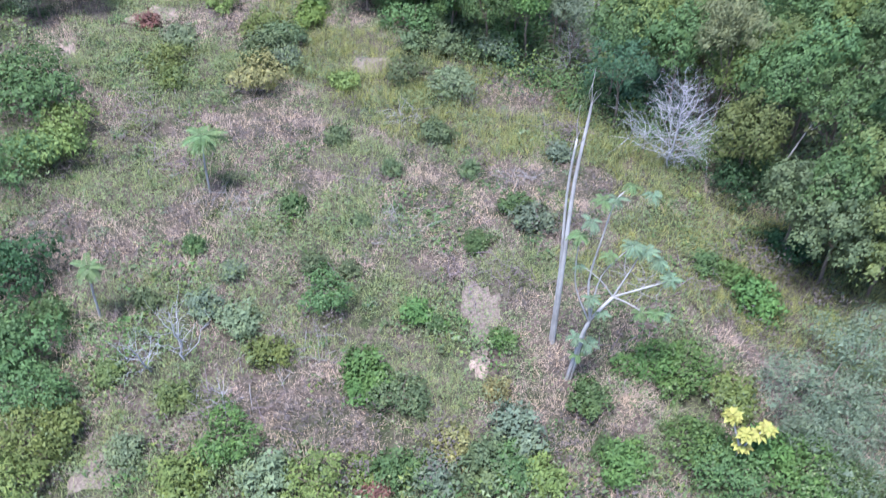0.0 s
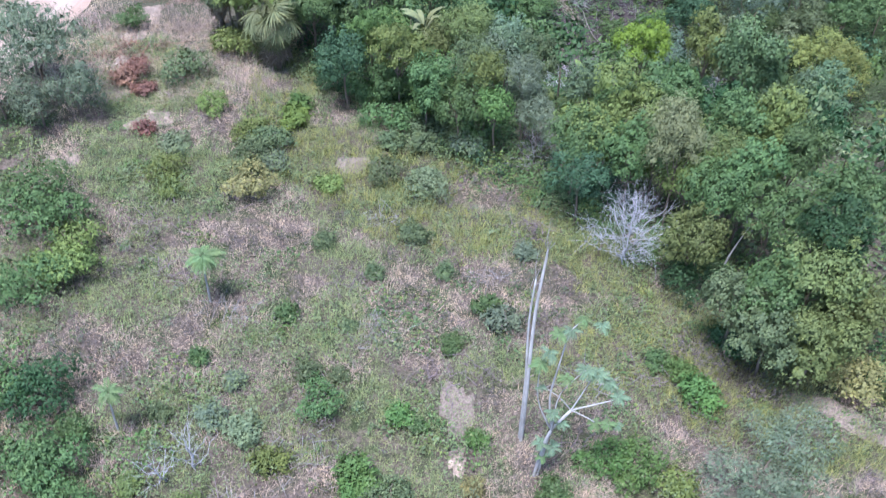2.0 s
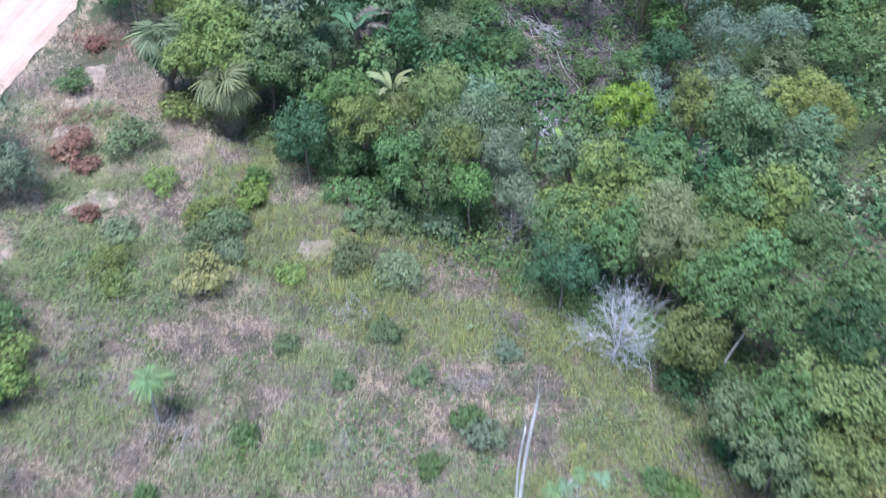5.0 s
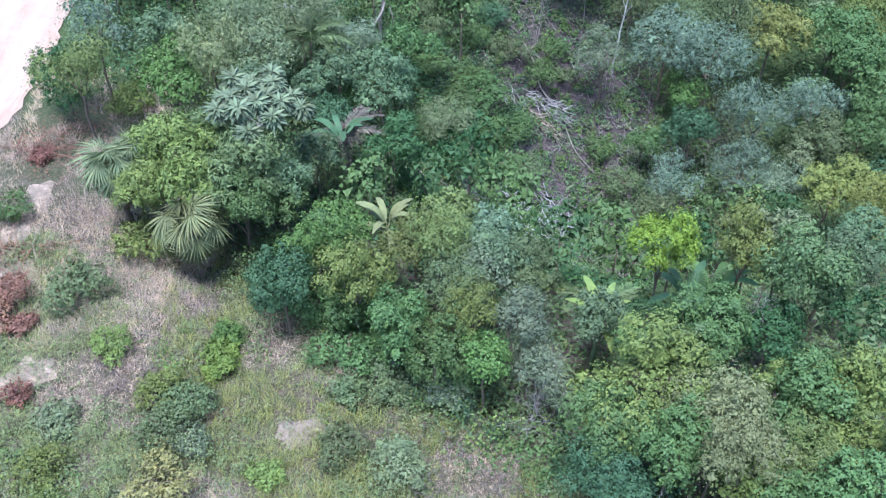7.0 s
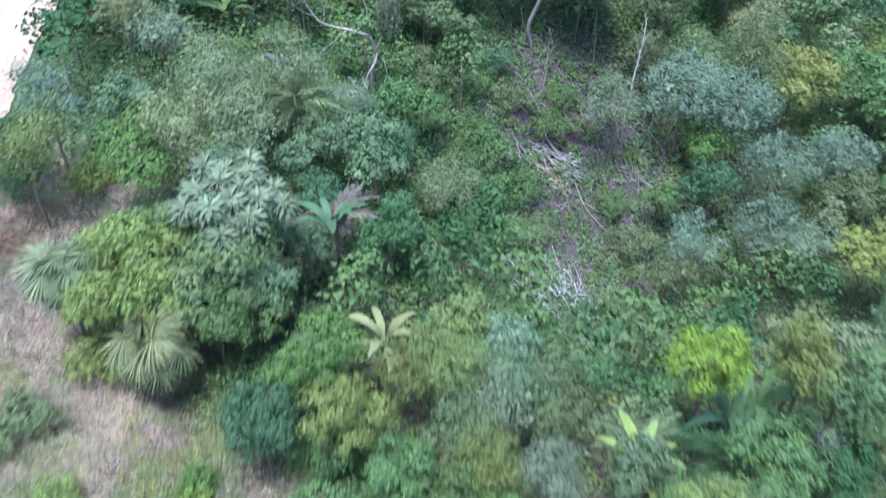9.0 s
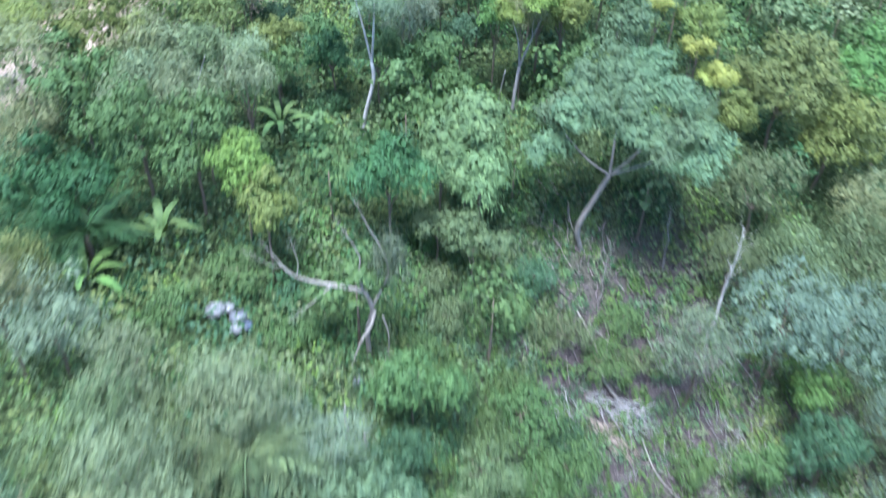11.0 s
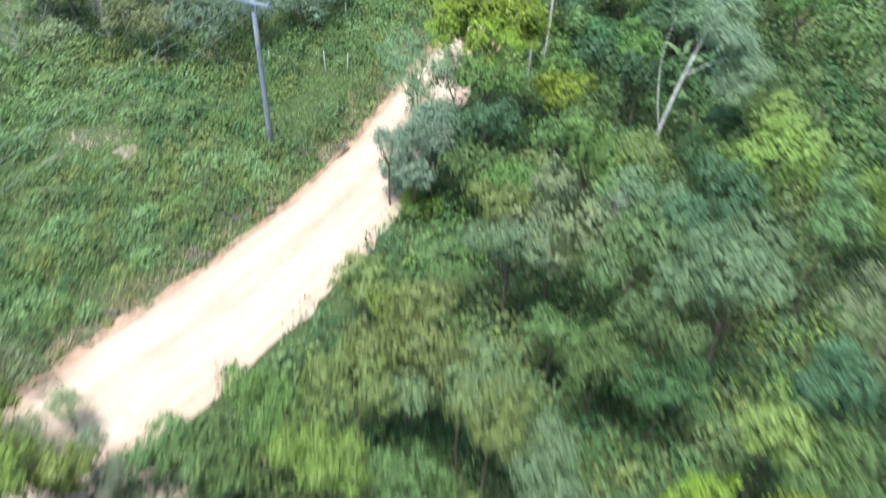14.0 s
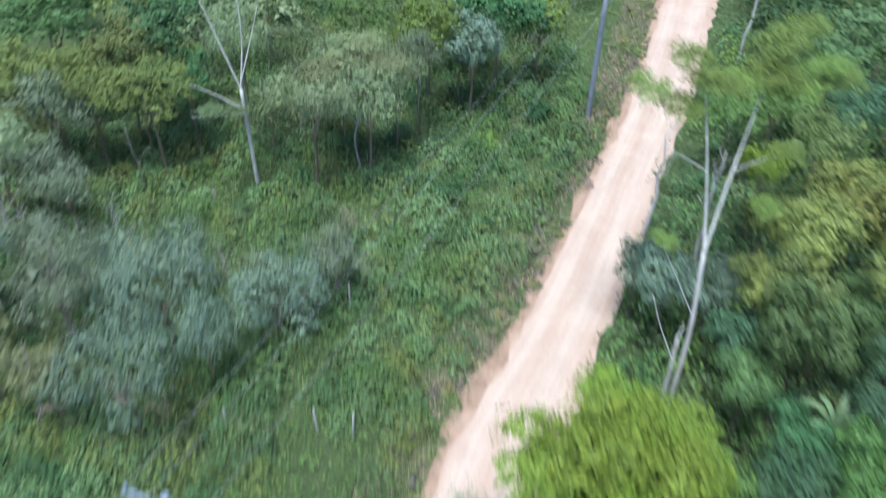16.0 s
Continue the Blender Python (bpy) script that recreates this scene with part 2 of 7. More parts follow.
def road_side(x, y):
    """Signed distance from the road's middle line, to its right positive."""
    x, y = np.atleast_1d(np.asarray(x, float)), np.atleast_1d(np.asarray(y, float))
    a, t = ROAD_MID[:-1], np.diff(ROAD_MID, axis=0)
    best, sign = np.full(x.shape, 1e9), np.zeros(x.shape)
    for (ax, ay), (tx, ty) in zip(a, t):
        k = np.clip(((x - ax) * tx + (y - ay) * ty) / (tx * tx + ty * ty), 0, 1)
        dx, dy = x - ax - k * tx, y - ay - k * ty
        d = np.hypot(dx, dy)
        s = np.sign(dx * ty - dy * tx)
        sign = np.where(d < best, s, sign)
        best = np.minimum(d, best)
    return best * sign


def in_field(x, y):
    return ((x + y - 35) / 1.414 < 1.3 + 2.0 * (value_noise(x, y, 4, 3) - .5)) & (y < 47) & (x > -19)


# ---- mesh helpers ----
def mesh_of(name, V, F, material=None, smooth=False):
    me = bpy.data.meshes.new(name)
    if isinstance(V, np.ndarray) and isinstance(F, np.ndarray):
        n, k = F.shape
        me.vertices.add(len(V))
        me.vertices.foreach_set("co", np.ascontiguousarray(V, np.float32).ravel())
        me.loops.add(n * k)
        me.loops.foreach_set("vertex_index", np.ascontiguousarray(F, np.int32).ravel())
        me.polygons.add(n)
        me.polygons.foreach_set("loop_start", np.arange(0, n * k, k, dtype=np.int32))
        me.update(calc_edges=True)
    else:
        me.from_pydata([tuple(v) for v in V], [], [tuple(f) for f in F])
        me.update()
    if smooth:
        me.shade_smooth()
    if material:
        me.materials.append(material)
    return me


def part(name, me, parent=None, label="", m=None, material=None):
    ob = new(name, me)
    ob.parent = parent
    if m is not None:
        ob.matrix_basis = m
    if material is not None:
        ob.material_slots[0].link = "OBJECT"
        ob.material_slots[0].material = material
    if label:
        tagged(ob, label)
    return ob


def thing(name, x, y, label, category, group="", kind="", dz=0.0, turn=0.0, size=1.0):
    """An empty at the base of a thing, on the ground."""
    ob = new(name)
    ob.empty_display_size = 0.2
    ob.matrix_basis = pose(x, y, float(ground_z(x, y)) + dz, 0, 0, turn) @ Matrix.Scale(size, 4)
    return tagged(ob, label, category, group, kind)


def unit(v):
    return v / np.maximum(np.linalg.norm(v, axis=-1, keepdims=True), 1e-9)


def leaves(P, D, N, L, W, fold=0.18):
    """Pointed leaves folded along the midrib: from P towards D, facing N."""
    D = unit(D)
    S = unit(np.cross(N, D))
    N = np.cross(D, S)
    L, W = np.broadcast_to(L, len(P))[:, None], np.broadcast_to(W, len(P))[:, None]
    V = np.stack([P, P + D * L * .45 + S * W * .5 + N * W * fold, P + D * L - N * L * .06, P + D * L * .45 - S * W * .5 + N * W * fold], 1).reshape(-1, 3)
    k = 4 * np.arange(len(P))[:, None]
    F = np.concatenate([k + [0, 1, 2], k + [0, 2, 3]], 0)
    return V, F


def small_leaves(P, D, N, L, W):
    """Small leaves, one triangle each, widest near the stalk."""
    D = unit(D)
    S = unit(np.cross(N, D))
    L, W = np.broadcast_to(L, len(P))[:, None], np.broadcast_to(W, len(P))[:, None]
    V = np.stack([P + D * L * .12 + S * W * .55, P - S * W * .55 + D * L * .02, P + D * L], 1).reshape(-1, 3)
    return V, 3 * np.arange(len(P))[:, None] + [0, 1, 2]


def rosettes(P, N, L, W, k, rng):
    """Tufts of k leaves that spread from one twig tip P and face N; each tuft is one island."""
    n = len(P)
    A = unit(np.cross(N, rng.normal(size=(n, 3))))
    B = np.cross(N, A)
    V = np.empty((n, 1 + 2 * k, 3))
    V[:, 0] = P
    F = []
    for j in range(k):
        a = 2 * np.pi * (j + .7 * rng.rand(n)) / k
        D = unit(np.cos(a)[:, None] * A + np.sin(a)[:, None] * B + N * (.55 * rng.rand(n) - .1)[:, None])
        S = unit(np.cross(N, D))
        l = (L * (.6 + .7 * rng.rand(n)))[:, None]
        w = l * W
        V[:, 1 + 2 * j] = P + D * l * .72 + S * w * .5
        V[:, 2 + 2 * j] = P + D * l - S * w * .35 - N * l * .12
        F.append(np.stack([np.zeros(n, int), np.full(n, 1 + 2 * j), np.full(n, 2 + 2 * j)], 1))
    off = (np.arange(n) * (1 + 2 * k))[:, None]
    return V.reshape(-1, 3), np.concatenate([f + off for f in F])


def joined(pieces):
    V, F, n = [], [], 0
    for v, f in pieces:
        V.append(np.asarray(v, float))
        F.append(np.asarray(f, int) + n)
        n += len(v)
    return np.concatenate(V), np.concatenate(F)


def tube(points, radii, sides=6):
    """A tapered round stem along points, in triangles."""
    P = np.array(points, float)
    R = np.broadcast_to(np.asarray(radii, float), len(P))
    T = unit(np.gradient(P, axis=0))
    up = np.where(np.abs(T[:, 2:3]) > .9, [[1.0, 0, 0]], [[0, 0, 1.0]])
    A = unit(np.cross(T, up))
    B = np.cross(T, A)
    a = np.linspace(0, 2 * np.pi, sides, endpoint=False)
    V = (P[:, None] + R[:, None, None] * (np.cos(a)[None, :, None] * A[:, None] + np.sin(a)[None, :, None] * B[:, None])).reshape(-1, 3)
    F = []
    for i in range(len(P) - 1):
        for j in range(sides):
            q = [i * sides + j, i * sides + (j + 1) % sides, (i + 1) * sides + (j + 1) % sides, (i + 1) * sides + j]
            F += [[q[0], q[1], q[2]], [q[0], q[2], q[3]]]
    top = (len(P) - 1) * sides
    F += [[top, top + j, top + j + 1] for j in range(1, sides - 1)]
    return V, np.array(F)


def bent(a, b, rng, sway=0.08, n=5):
    a, b = np.array(a, float), np.array(b, float)
    t = np.linspace(0, 1, n)[:, None]
    w = rng.normal(size=(n, 3)) * np.linalg.norm(b - a) * sway
    w[0] = w[-1] = 0
    return a + (b - a) * t + w


def spread_out(P, gap):
    """Keeps of the points P those that stand a gap apart."""
    kept = np.empty((0, 3))
    index = []
    for i, p in enumerate(P):
        if not len(kept) or ((kept - p) ** 2).sum(1).min() > gap[i] ** 2:
            kept = np.vstack([kept, p])
            index.append(i)
    return np.array(index)


def crown_mesh(name, r, puff, per, leaf, slim, seed, flat=0.9, droop=0.3, loose=0.16, tufts=0.5, gap=1.0, inner=9):
    """A leafy crown of radius r about the origin: boughs carry small dense sprays, each with large leaves inside and many small ones standing out."""
    rng = np.random.RandomState(seed)
    n = 6 + int(2.2 * r / puff)
    c = unit(rng.normal(size=(n, 3)))
    c[:, 2] = np.where(c[:, 2] < -.25, -c[:, 2] * .5, c[:, 2])
    c *= r * (.56 + .30 * rng.rand(n, 1)) * [1 + .16 * rng.normal(), 1 + .16 * rng.normal(), 1]
    cr = r * (.20 + .18 * rng.rand(n))
    c[0], cr[0] = (0, 0, 0), r * .46
    m = int(40 * (r / puff) ** 2)
    which = rng.choice(n, m, p=cr ** 2 / (cr ** 2).sum())
    u = unit(rng.normal(size=(m, 3)))
    u[:, 2] = np.where(u[:, 2] < -.35, -u[:, 2], u[:, 2])
    P = c[which] + u * cr[which][:, None] * (.86 + .26 * rng.rand(m, 1))
    keep = (np.linalg.norm(P[:, None] - c[None], axis=2) > .80 * cr[None]).all(1)
    P, u = P[keep], u[keep]
    size = puff * (.55 + .8 * rng.rand(len(P)) ** 1.6)
    index = spread_out(P, size * gap)
    P, u, size = P[index], u[index], size[index]
    P[:, 2] *= flat
    k = len(P)
    stretch = 1 + .35 * rng.normal(size=(k, 3)).clip(-1, 1.4)
    # large leaves inside every spray
    w = np.repeat(np.arange(k), inner)
    v = unit(rng.normal(size=(k * inner, 3)) + .7 * u[w] + [0, 0, .3])
    Q = P[w] + v * size[w][:, None] * .34 * [1, 1, .8]
    D = unit(np.cross(v, rng.normal(size=v.shape)))
    L = size[w] * .62
    pieces = [small_leaves(Q - D * L[:, None] * .45, D, v, L, L * .62)]
    # small leaves round it
    w = np.repeat(np.arange(k), per)
    v = unit(rng.normal(size=(k * per, 3)) + .5 * u[w] + [0, 0, .35])
    Q = P[w] + v * stretch[w] * size[w][:, None] * (.62 + .30 * rng.rand(k * per, 1) + loose * np.abs(rng.normal(size=(k * per, 1)))) * [1, 1, .85]
    N = unit(v + .8 * u[w] + .34 * rng.normal(size=v.shape) + [0, 0, .2])
    D = unit(np.cross(N, rng.normal(size=v.shape))) * .8 + v * .35 - [0, 0, droop]
    L = leaf * (.55 + .9 * rng.rand(len(Q)))
    t = int(len(Q) * tufts / 5)
    order = rng.permutation(len(Q))
    T, S = order[:t], order[5 * t:]
    pieces.append(small_leaves(Q[S], D[S], N[S], L[S], L[S] * slim))
    if t:
        pieces.append(rosettes(Q[T], unit(v[T] + .8 * u[w[T]] + .25 * rng.normal(size=(t, 3)) + [0, 0, .15]), L[T] * .95, slim * .7, 5, rng))
    return mesh_of(name, *joined(pieces), LEAF["g1"])


# crowns: broad leaves, fine loose leaves, long hanging leaves; three sizes, three shapes each
SIZES = (1.0, 1.6, 2.4)
CROWN = {}
for style, (puff, per, leaf, slim, flat, droop, loose, tufts, gap) in {"b": (.36, 60, .122, .62, .92, .30, .26, .5, 1.0), "f": (.33, 60, .100, .42, .98, .15, .55, .3, 1.05), "l": (.40, 66, .21, .32, .82, .55, .28, .2, 1.0)}.items():
    for i, r in enumerate(SIZES):
        for v in range(3):
            CROWN[style, i, v] = crown_mesh("crown", r, puff * r ** .62, int(per * r ** .2), leaf * (.9 + .1 * r), slim, 40 + i * 7 + v * 31 + ord(style), flat, droop, loose, tufts, gap, 13 if style != "f" else 5)
# the same with small leaves, for the trees round the field
SMALL = {}
for style, (puff, per, leaf, slim, flat, loose) in {"b": (.34, 74, .095, .62, .94, .22), "f": (.31, 66, .085, .46, .98, .40), "l": (.36, 76, .14, .36, .85, .26)}.items():
    for i, r in enumerate(SIZES):
        for v in range(3):
            SMALL[style, i, v] = crown_mesh("crown", r, puff * r ** .6, per, leaf * (.85 + .15 * r), slim, 400 + i * 7 + v * 31 + ord(style), flat, .25, loose, .3, 1.0, 13 if style != "f" else 5)
SHRUB = {(i, v): crown_mesh("foliage", r, .25 * r ** .7, 40, .115 * (.85 + .15 * r), .6, 900 + i * 11 + v, .70, .1, .75, .5, 1.35, 4) for i, r in enumerate((.6, 1.1, 1.8)) for v in range(3)}
FINE = {(i, v): crown_mesh("foliage", r, .32 * r ** .5, 70, .085, .34, 950 + i * 11 + v, .75, .1, .50, .3, 1.1, 2) for i, r in enumerate((1.1, 1.8)) for v in range(2)}


def trunk_mesh(seed, limbs, name="trunk"):
    """A unit-high trunk that forks into limbs reaching into the crown."""
    rng = np.random.RandomState(seed)
    pieces = [tube(bent((0, 0, -.06), (rng.normal() * .03, rng.normal() * .03, .72), rng, .03, 5), np.linspace(.028, .017, 5), 6)]
    for k in range(limbs):
        a = 2 * np.pi * (k + rng.rand() * .6) / limbs
        s = .45 + .25 * rng.rand()
        e = (.24 * np.cos(a), .24 * np.sin(a), s + .35)
        pieces.append(tube(bent((0, 0, s), e, rng, .06, 4), np.linspace(.014, .005, 4), 5))
    V, F = joined(pieces)
    return mesh_of(name, V, F, BARK, True)


TRUNK = [trunk_mesh(5 + k, 4 + k % 3) for k in range(4)]
STEMS = trunk_mesh(77, 5, "stem")
count = {"tree": 0}


def tree(x, y, r, h, style, tint, bark=None, group="trees of the wood"):
    """A leafy tree whose crown's middle is h above the ground."""
    count["tree"] += 1
    rng = random.Random(int(x * 131 + y * 517))
    i = min(range(3), key=lambda k: abs(math.log(SIZES[k] / r)))
    word = {"b": "broad-leaved tree with lumpy crown", "f": "small-leaved tree with airy crown", "l": "tree with hanging layered leaves"}[style]
    place = "in the wood"
    if y < 47 and x < 24:
        place = "by the field"
    elif y > 100:
        place = "near the road"
    ob = thing("tree", x, y, LEAVES[tint][1] + " " + word + " " + place, "tree", group, turn=rng.uniform(0, 360))
    s = (1.06 if y < 50 else .97) * r / SIZES[i]
    part("crown", (SMALL if y < 50 else CROWN)[style, i, rng.randrange(3)], ob, m=pose(0, 0, h - .12 * r, rng.uniform(-12, 12), rng.uniform(-12, 12), 0) @ Matrix.Diagonal((s * rng.uniform(.86, 1.16), s * rng.uniform(.9, 1.1), s * rng.uniform(1.0, 1.3), 1)), material=LEAF[tint])
    H = h + .1 * r
    w = max(1.0, r / 1.4) * 2.2
    part("trunk", TRUNK[rng.randrange(4)], ob, m=Matrix.Diagonal((w, w, H, 1)), material=bark)
    return ob


def shrub(x, y, r, tint, group="shrubs"):
    rng = random.Random(int(x * 173 + y * 311))
    if tint == "gf":
        i, table, sizes = (0 if r < 1.4 else 1), FINE, (1.1, 1.8)
        me = FINE[i, rng.randrange(2)]
    else:
        sizes = (.6, 1.1, 1.8)
        i = min(range(3), key=lambda k: abs(math.log(sizes[k] / r)))
        me = SHRUB[i, rng.randrange(3)]
    place = "among dry grass in the field" if in_field(np.array([x]), np.array([y]))[0] else "in the undergrowth"
    ob = thing("shrub", x, y, LEAVES[tint][1] + " leafy shrub " + place, "shrub", group, turn=rng.uniform(0, 360))
    s = r / sizes[i]
    part("foliage", me, ob, m=pose(0, 0, .50 * r) @ Matrix.Scale(s, 4), material=LEAF[tint])
    part("stem", STEMS, ob, m=Matrix.Diagonal((2.2 * r, 2.2 * r, .9 * r, 1)))
    return ob


# ---- ground, road, bare patches ----
def spaced(lo, hi, step, far):
    inner = list(np.arange(lo, hi + .1, step))
    out, d, a, b = [], step, lo, hi
    while a > -far:
        d *= 1.5
        a, b = a - d, b + d
        out += [a, b]
    return np.array(sorted(inner + out))


gx, gy = spaced(-44, 66, 1.0, 1800), spaced(-6, 190, 1.0, 1800)
X, Y = np.meshgrid(gx, gy)
Z = ground_z(X, Y) + np.where(np.abs(X) < 300, .22 * (value_noise(X, Y, 3.1, 1) - .5) + .12 * (value_noise(X, Y, 1.3, 2) - .5), 0)
SD = road_side(X.ravel(), Y.ravel()).reshape(X.shape)
half = road_half(Y)
level = np.clip((np.abs(SD) - half - .7) / 1.6, 0, 1)
Z = (ground_z(X, Y) - .07) * (1 - level) + Z * level
nx = len(gx)
k = (np.arange(len(gy) - 1)[:, None] * nx + np.arange(nx - 1)[None]).ravel()[:, None]
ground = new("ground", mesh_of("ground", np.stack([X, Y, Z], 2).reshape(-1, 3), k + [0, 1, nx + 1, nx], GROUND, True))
tagged(ground, "uneven soil with dry litter and moss", "ground", kind="structure")


def ribbon(name, line, offsets, heights, material, wobble=0.0, seed=0, uv=True):
    """A strip along a line: offsets to its right, heights above the ground."""
    T = unit(np.gradient(line, axis=0))
    R = np.stack([T[:, 1], -T[:, 0]], 1)
    V, uvs = [], []
    run = np.concatenate([[0], np.cumsum(np.linalg.norm(np.diff(line, axis=0), axis=1))])
    rng = np.random.RandomState(seed)
    for i in range(len(line)):
        h = float(road_half(line[i, 1]))
        for j, (o, z) in enumerate(zip(offsets, heights)):
            edge = j in (0, len(offsets) - 1)
            off = o(h) + (wobble * (value_noise(run[i], j * 7.7, 2.3, seed) - .5) + wobble * .6 * rng.normal() * .4 if edge else 0)
            p = line[i] + R[i] * off
            V.append((p[0], p[1], float(ground_z(p[0], p[1])) + z))
            uvs.append((j / (len(offsets) - 1), run[i]))
    m = len(offsets)
    k = (np.arange(len(line) - 1)[:, None] * m + np.arange(m - 1)[None]).ravel()[:, None]
    F = k + [0, 1, m + 1, m]
    me = mesh_of(name, np.array(V), F, material, True)
    if uv:
        layer = me.uv_layers.new(name="uv")
        layer.data.foreach_set("uv", np.array(uvs)[F.ravel()].astype(np.float32).ravel())
    return new(name, me)


near = ROAD_MID[(ROAD_MID[:, 1] > -30) & (ROAD_MID[:, 1] < 290)]
dense = smooth_line(near[::3], .7)
road = ribbon("road", dense, [lambda h, f=f: f * h for f in (-1, -.8, -.55, -.3, 0, .3, .55, .8, 1)], (0, .02, -.02, .03, .05, .03, -.02, .03, 0), ROAD, .38, 5)
tagged(road, "pale sandy clay road with packed wheel tracks", "dirt road", kind="structure")
bank = ribbon("bank", dense[(dense[:, 1] > 86) & (dense[:, 1] < 200)], [lambda h: -h - .18, lambda h: -h - .06, lambda h: -h + .10, lambda h: -h + .30], (-.06, .03, .03, .024), REDSOIL, .35, 9)
tagged(bank, "low red clay bank along the road", "bank", kind="structure")


def patch(name, x, y, rx, ry, turn, material, label, seed, lift=.012):
    """An uneven bare patch that lies on the ground."""
    rng = np.random.RandomState(seed)
    rings, n = 5, 26
    a = np.linspace(0, 2 * np.pi, n, endpoint=False)
    edge = 1 + .22 * np.sin(2 * a + rng.rand() * 6) + .16 * np.sin(3 * a + rng.rand() * 6) + .12 * np.sin(7 * a + rng.rand() * 6) + .07 * rng.normal(size=n)
    V, F = [(0, 0)], []
    for k in range(1, rings + 1):
        s = k / rings
        V += [(rx * s * e * math.cos(t), ry * s * e * math.sin(t)) for t, e in zip(a, edge)]
    V = np.array(V)
    c, s = math.cos(radians(turn)), math.sin(radians(turn))
    V = V @ np.array([[c, s], [-s, c]]) + [x, y]
    q = np.concatenate([[0], np.repeat(np.arange(1, rings + 1), n)]) / rings
    z = ground_z(V[:, 0], V[:, 1]) + .22 * (value_noise(V[:, 0], V[:, 1], 3.1, 1) - .5) + .12 * (value_noise(V[:, 0], V[:, 1], 1.3, 2) - .5)
    z = z + lift + .05 * (1 - q) + .04 * rng.rand(len(z)) - .12 * (q > .99)
    F = [(0, 1 + j, 1 + (j + 1) % n) for j in range(n)]
    for k in range(rings - 1):
        for j in range(n):
            o = 1 + k * n
            F.append((o + j, o + n + j, o + n + (j + 1) % n, o + (j + 1) % n))
    return tagged(new(name, mesh_of(name, np.column_stack([V, z]), F, material, True)), label, "bare soil", kind="structure")


patch("sand_patch", 1.2, 17.1, .34, .85, -18, SAND, "small bare patch of pale sand in the field", 1)
patch("sand_patch", 1.3, 19.3, .75, 1.5, -10, GREYSAND, "worn patch of grey sandy soil in the field", 2)
patch("sand_patch", 10.6, 15.3, .55, 2.0, 12, GREYSAND, "strip of grey bare sand between shrubs", 3)
patch("sand_patch", -9.4, 12.8, 1.0, .7, 20, GREYSAND, "patch of grey bare sand", 4)
patch("sand_patch", -17.0, 33.0, .8, 1.0, 0, TRACKSAND, "patch of bare pale sand beside shrubs", 5)
patch("sand_patch", 15.6, 18.6, .7, 2.0, 55, GREYSAND, "strip of grey bare sand at the wood's edge", 6)
patch("sand_patch", -16.3, 46.4, 1.1, 2.6, 4, TRACKSAND, "bare sandy track leading to the road", 7)
patch("sand_patch", -15.6, 41.4, 1.4, 2.0, 10, TRACKSAND, "patch of bare sand near the road", 8)
patch("sand_patch", -13.6, 36.8, 1.2, 1.0, 10, TRACKSAND, "thin bare patch of sandy soil", 9)
patch("sand_patch", -16.2, 39.5, 1.0, 1.2, 40, GREYSAND, "patch of greyish sand near the road", 10)
patch("sand_patch", -3.2, 34.0, .9, .9, 0, GREYSAND, "thin patch of bare soil", 11, 0)
patch("sand_patch", -12.9, 117.6, .9, .5, 30, GREYSAND, "patch of bare grey soil among weeds", 12)
patch("sand_patch", -9.8, 117.9, .8, .5, 50, GREYSAND, "patch of bare grey soil among weeds", 13)
patch("sand_patch", -8.0, 127.4, 1.8, .6, 8, GREYSAND, "bare grey soil at the foot of bushes", 14)
patch("sand_patch", -5.4, 126.6, .9, .5, 0, SAND, "bare pale soil at the foot of bushes", 15)
patch("sand_patch", -5.8, 96.4, 1.6, 3.0, 52, SAND, "sandy edge of the road under saplings", 16, .03)



# ---- bare and dead trees ----
def bare_mesh(name, seed, height, spread, trunk_r, branches, subs, material, rise=.6, start=.15, curl=.2, lean=(0, 0), twig=.45):
    """A leafless tree: a stem, side branches that bend upward or hang, and twigs on them."""
    rng = np.random.RandomState(seed)
    top = np.array([lean[0], lean[1], height])
    stem = bent((0, 0, -.08), top, rng, .02, 8)
    pieces = [tube(stem, np.linspace(trunk_r, trunk_r * .2, 8), 6)]
    for b in range(branches):
        t = start + (1 - start) * (b + rng.rand()) / branches
        p = stem[0] + (stem[-1] - stem[0]) * t
        a = b * 2.4 + rng.rand()
        ln = spread * (1 - t * .72) * rng.uniform(.7, 1.15)
        d = np.array([np.cos(a), np.sin(a), rise + rng.normal() * .15])
        e = p + d / np.linalg.norm(d) * ln
        path = bent(p, e, rng, .05, 5)
        path[:, 2] += curl * ln * (np.linspace(0, 1, 5) ** 2 - np.linspace(0, 1, 5)) * 2
        r0 = max(.008, trunk_r * .45 * (1 - t * .7))
        pieces.append(tube(path, np.linspace(r0, r0 * .3, 5), 4))
        for s in range(subs):
            q = path[rng.randint(1, 5)]
            dd = unit((e - p) * .5 + rng.normal(size=3) * ln * .55 + [0, 0, .12 * ln])
            ee = q + dd * ln * twig * rng.uniform(.5, 1.2)
            pieces.append(tube(bent(q, ee, rng, .08, 3), (r0 * .38, r0 * .28, r0 * .12), 3))
    V, F = joined(pieces)
    return mesh_of(name, V, F, material, True)


def bare_tree(x, y, me, label, category="bare tree", turn=0, name="dead_tree", size=1.0, dz=0.0, tilt=(0, 0)):
    ob = new(name, me)
    ob.matrix_basis = pose(x, y, float(ground_z(x, y)) + dz, tilt[0], tilt[1], turn) @ Matrix.Scale(size, 4)
    return tagged(ob, label, category)


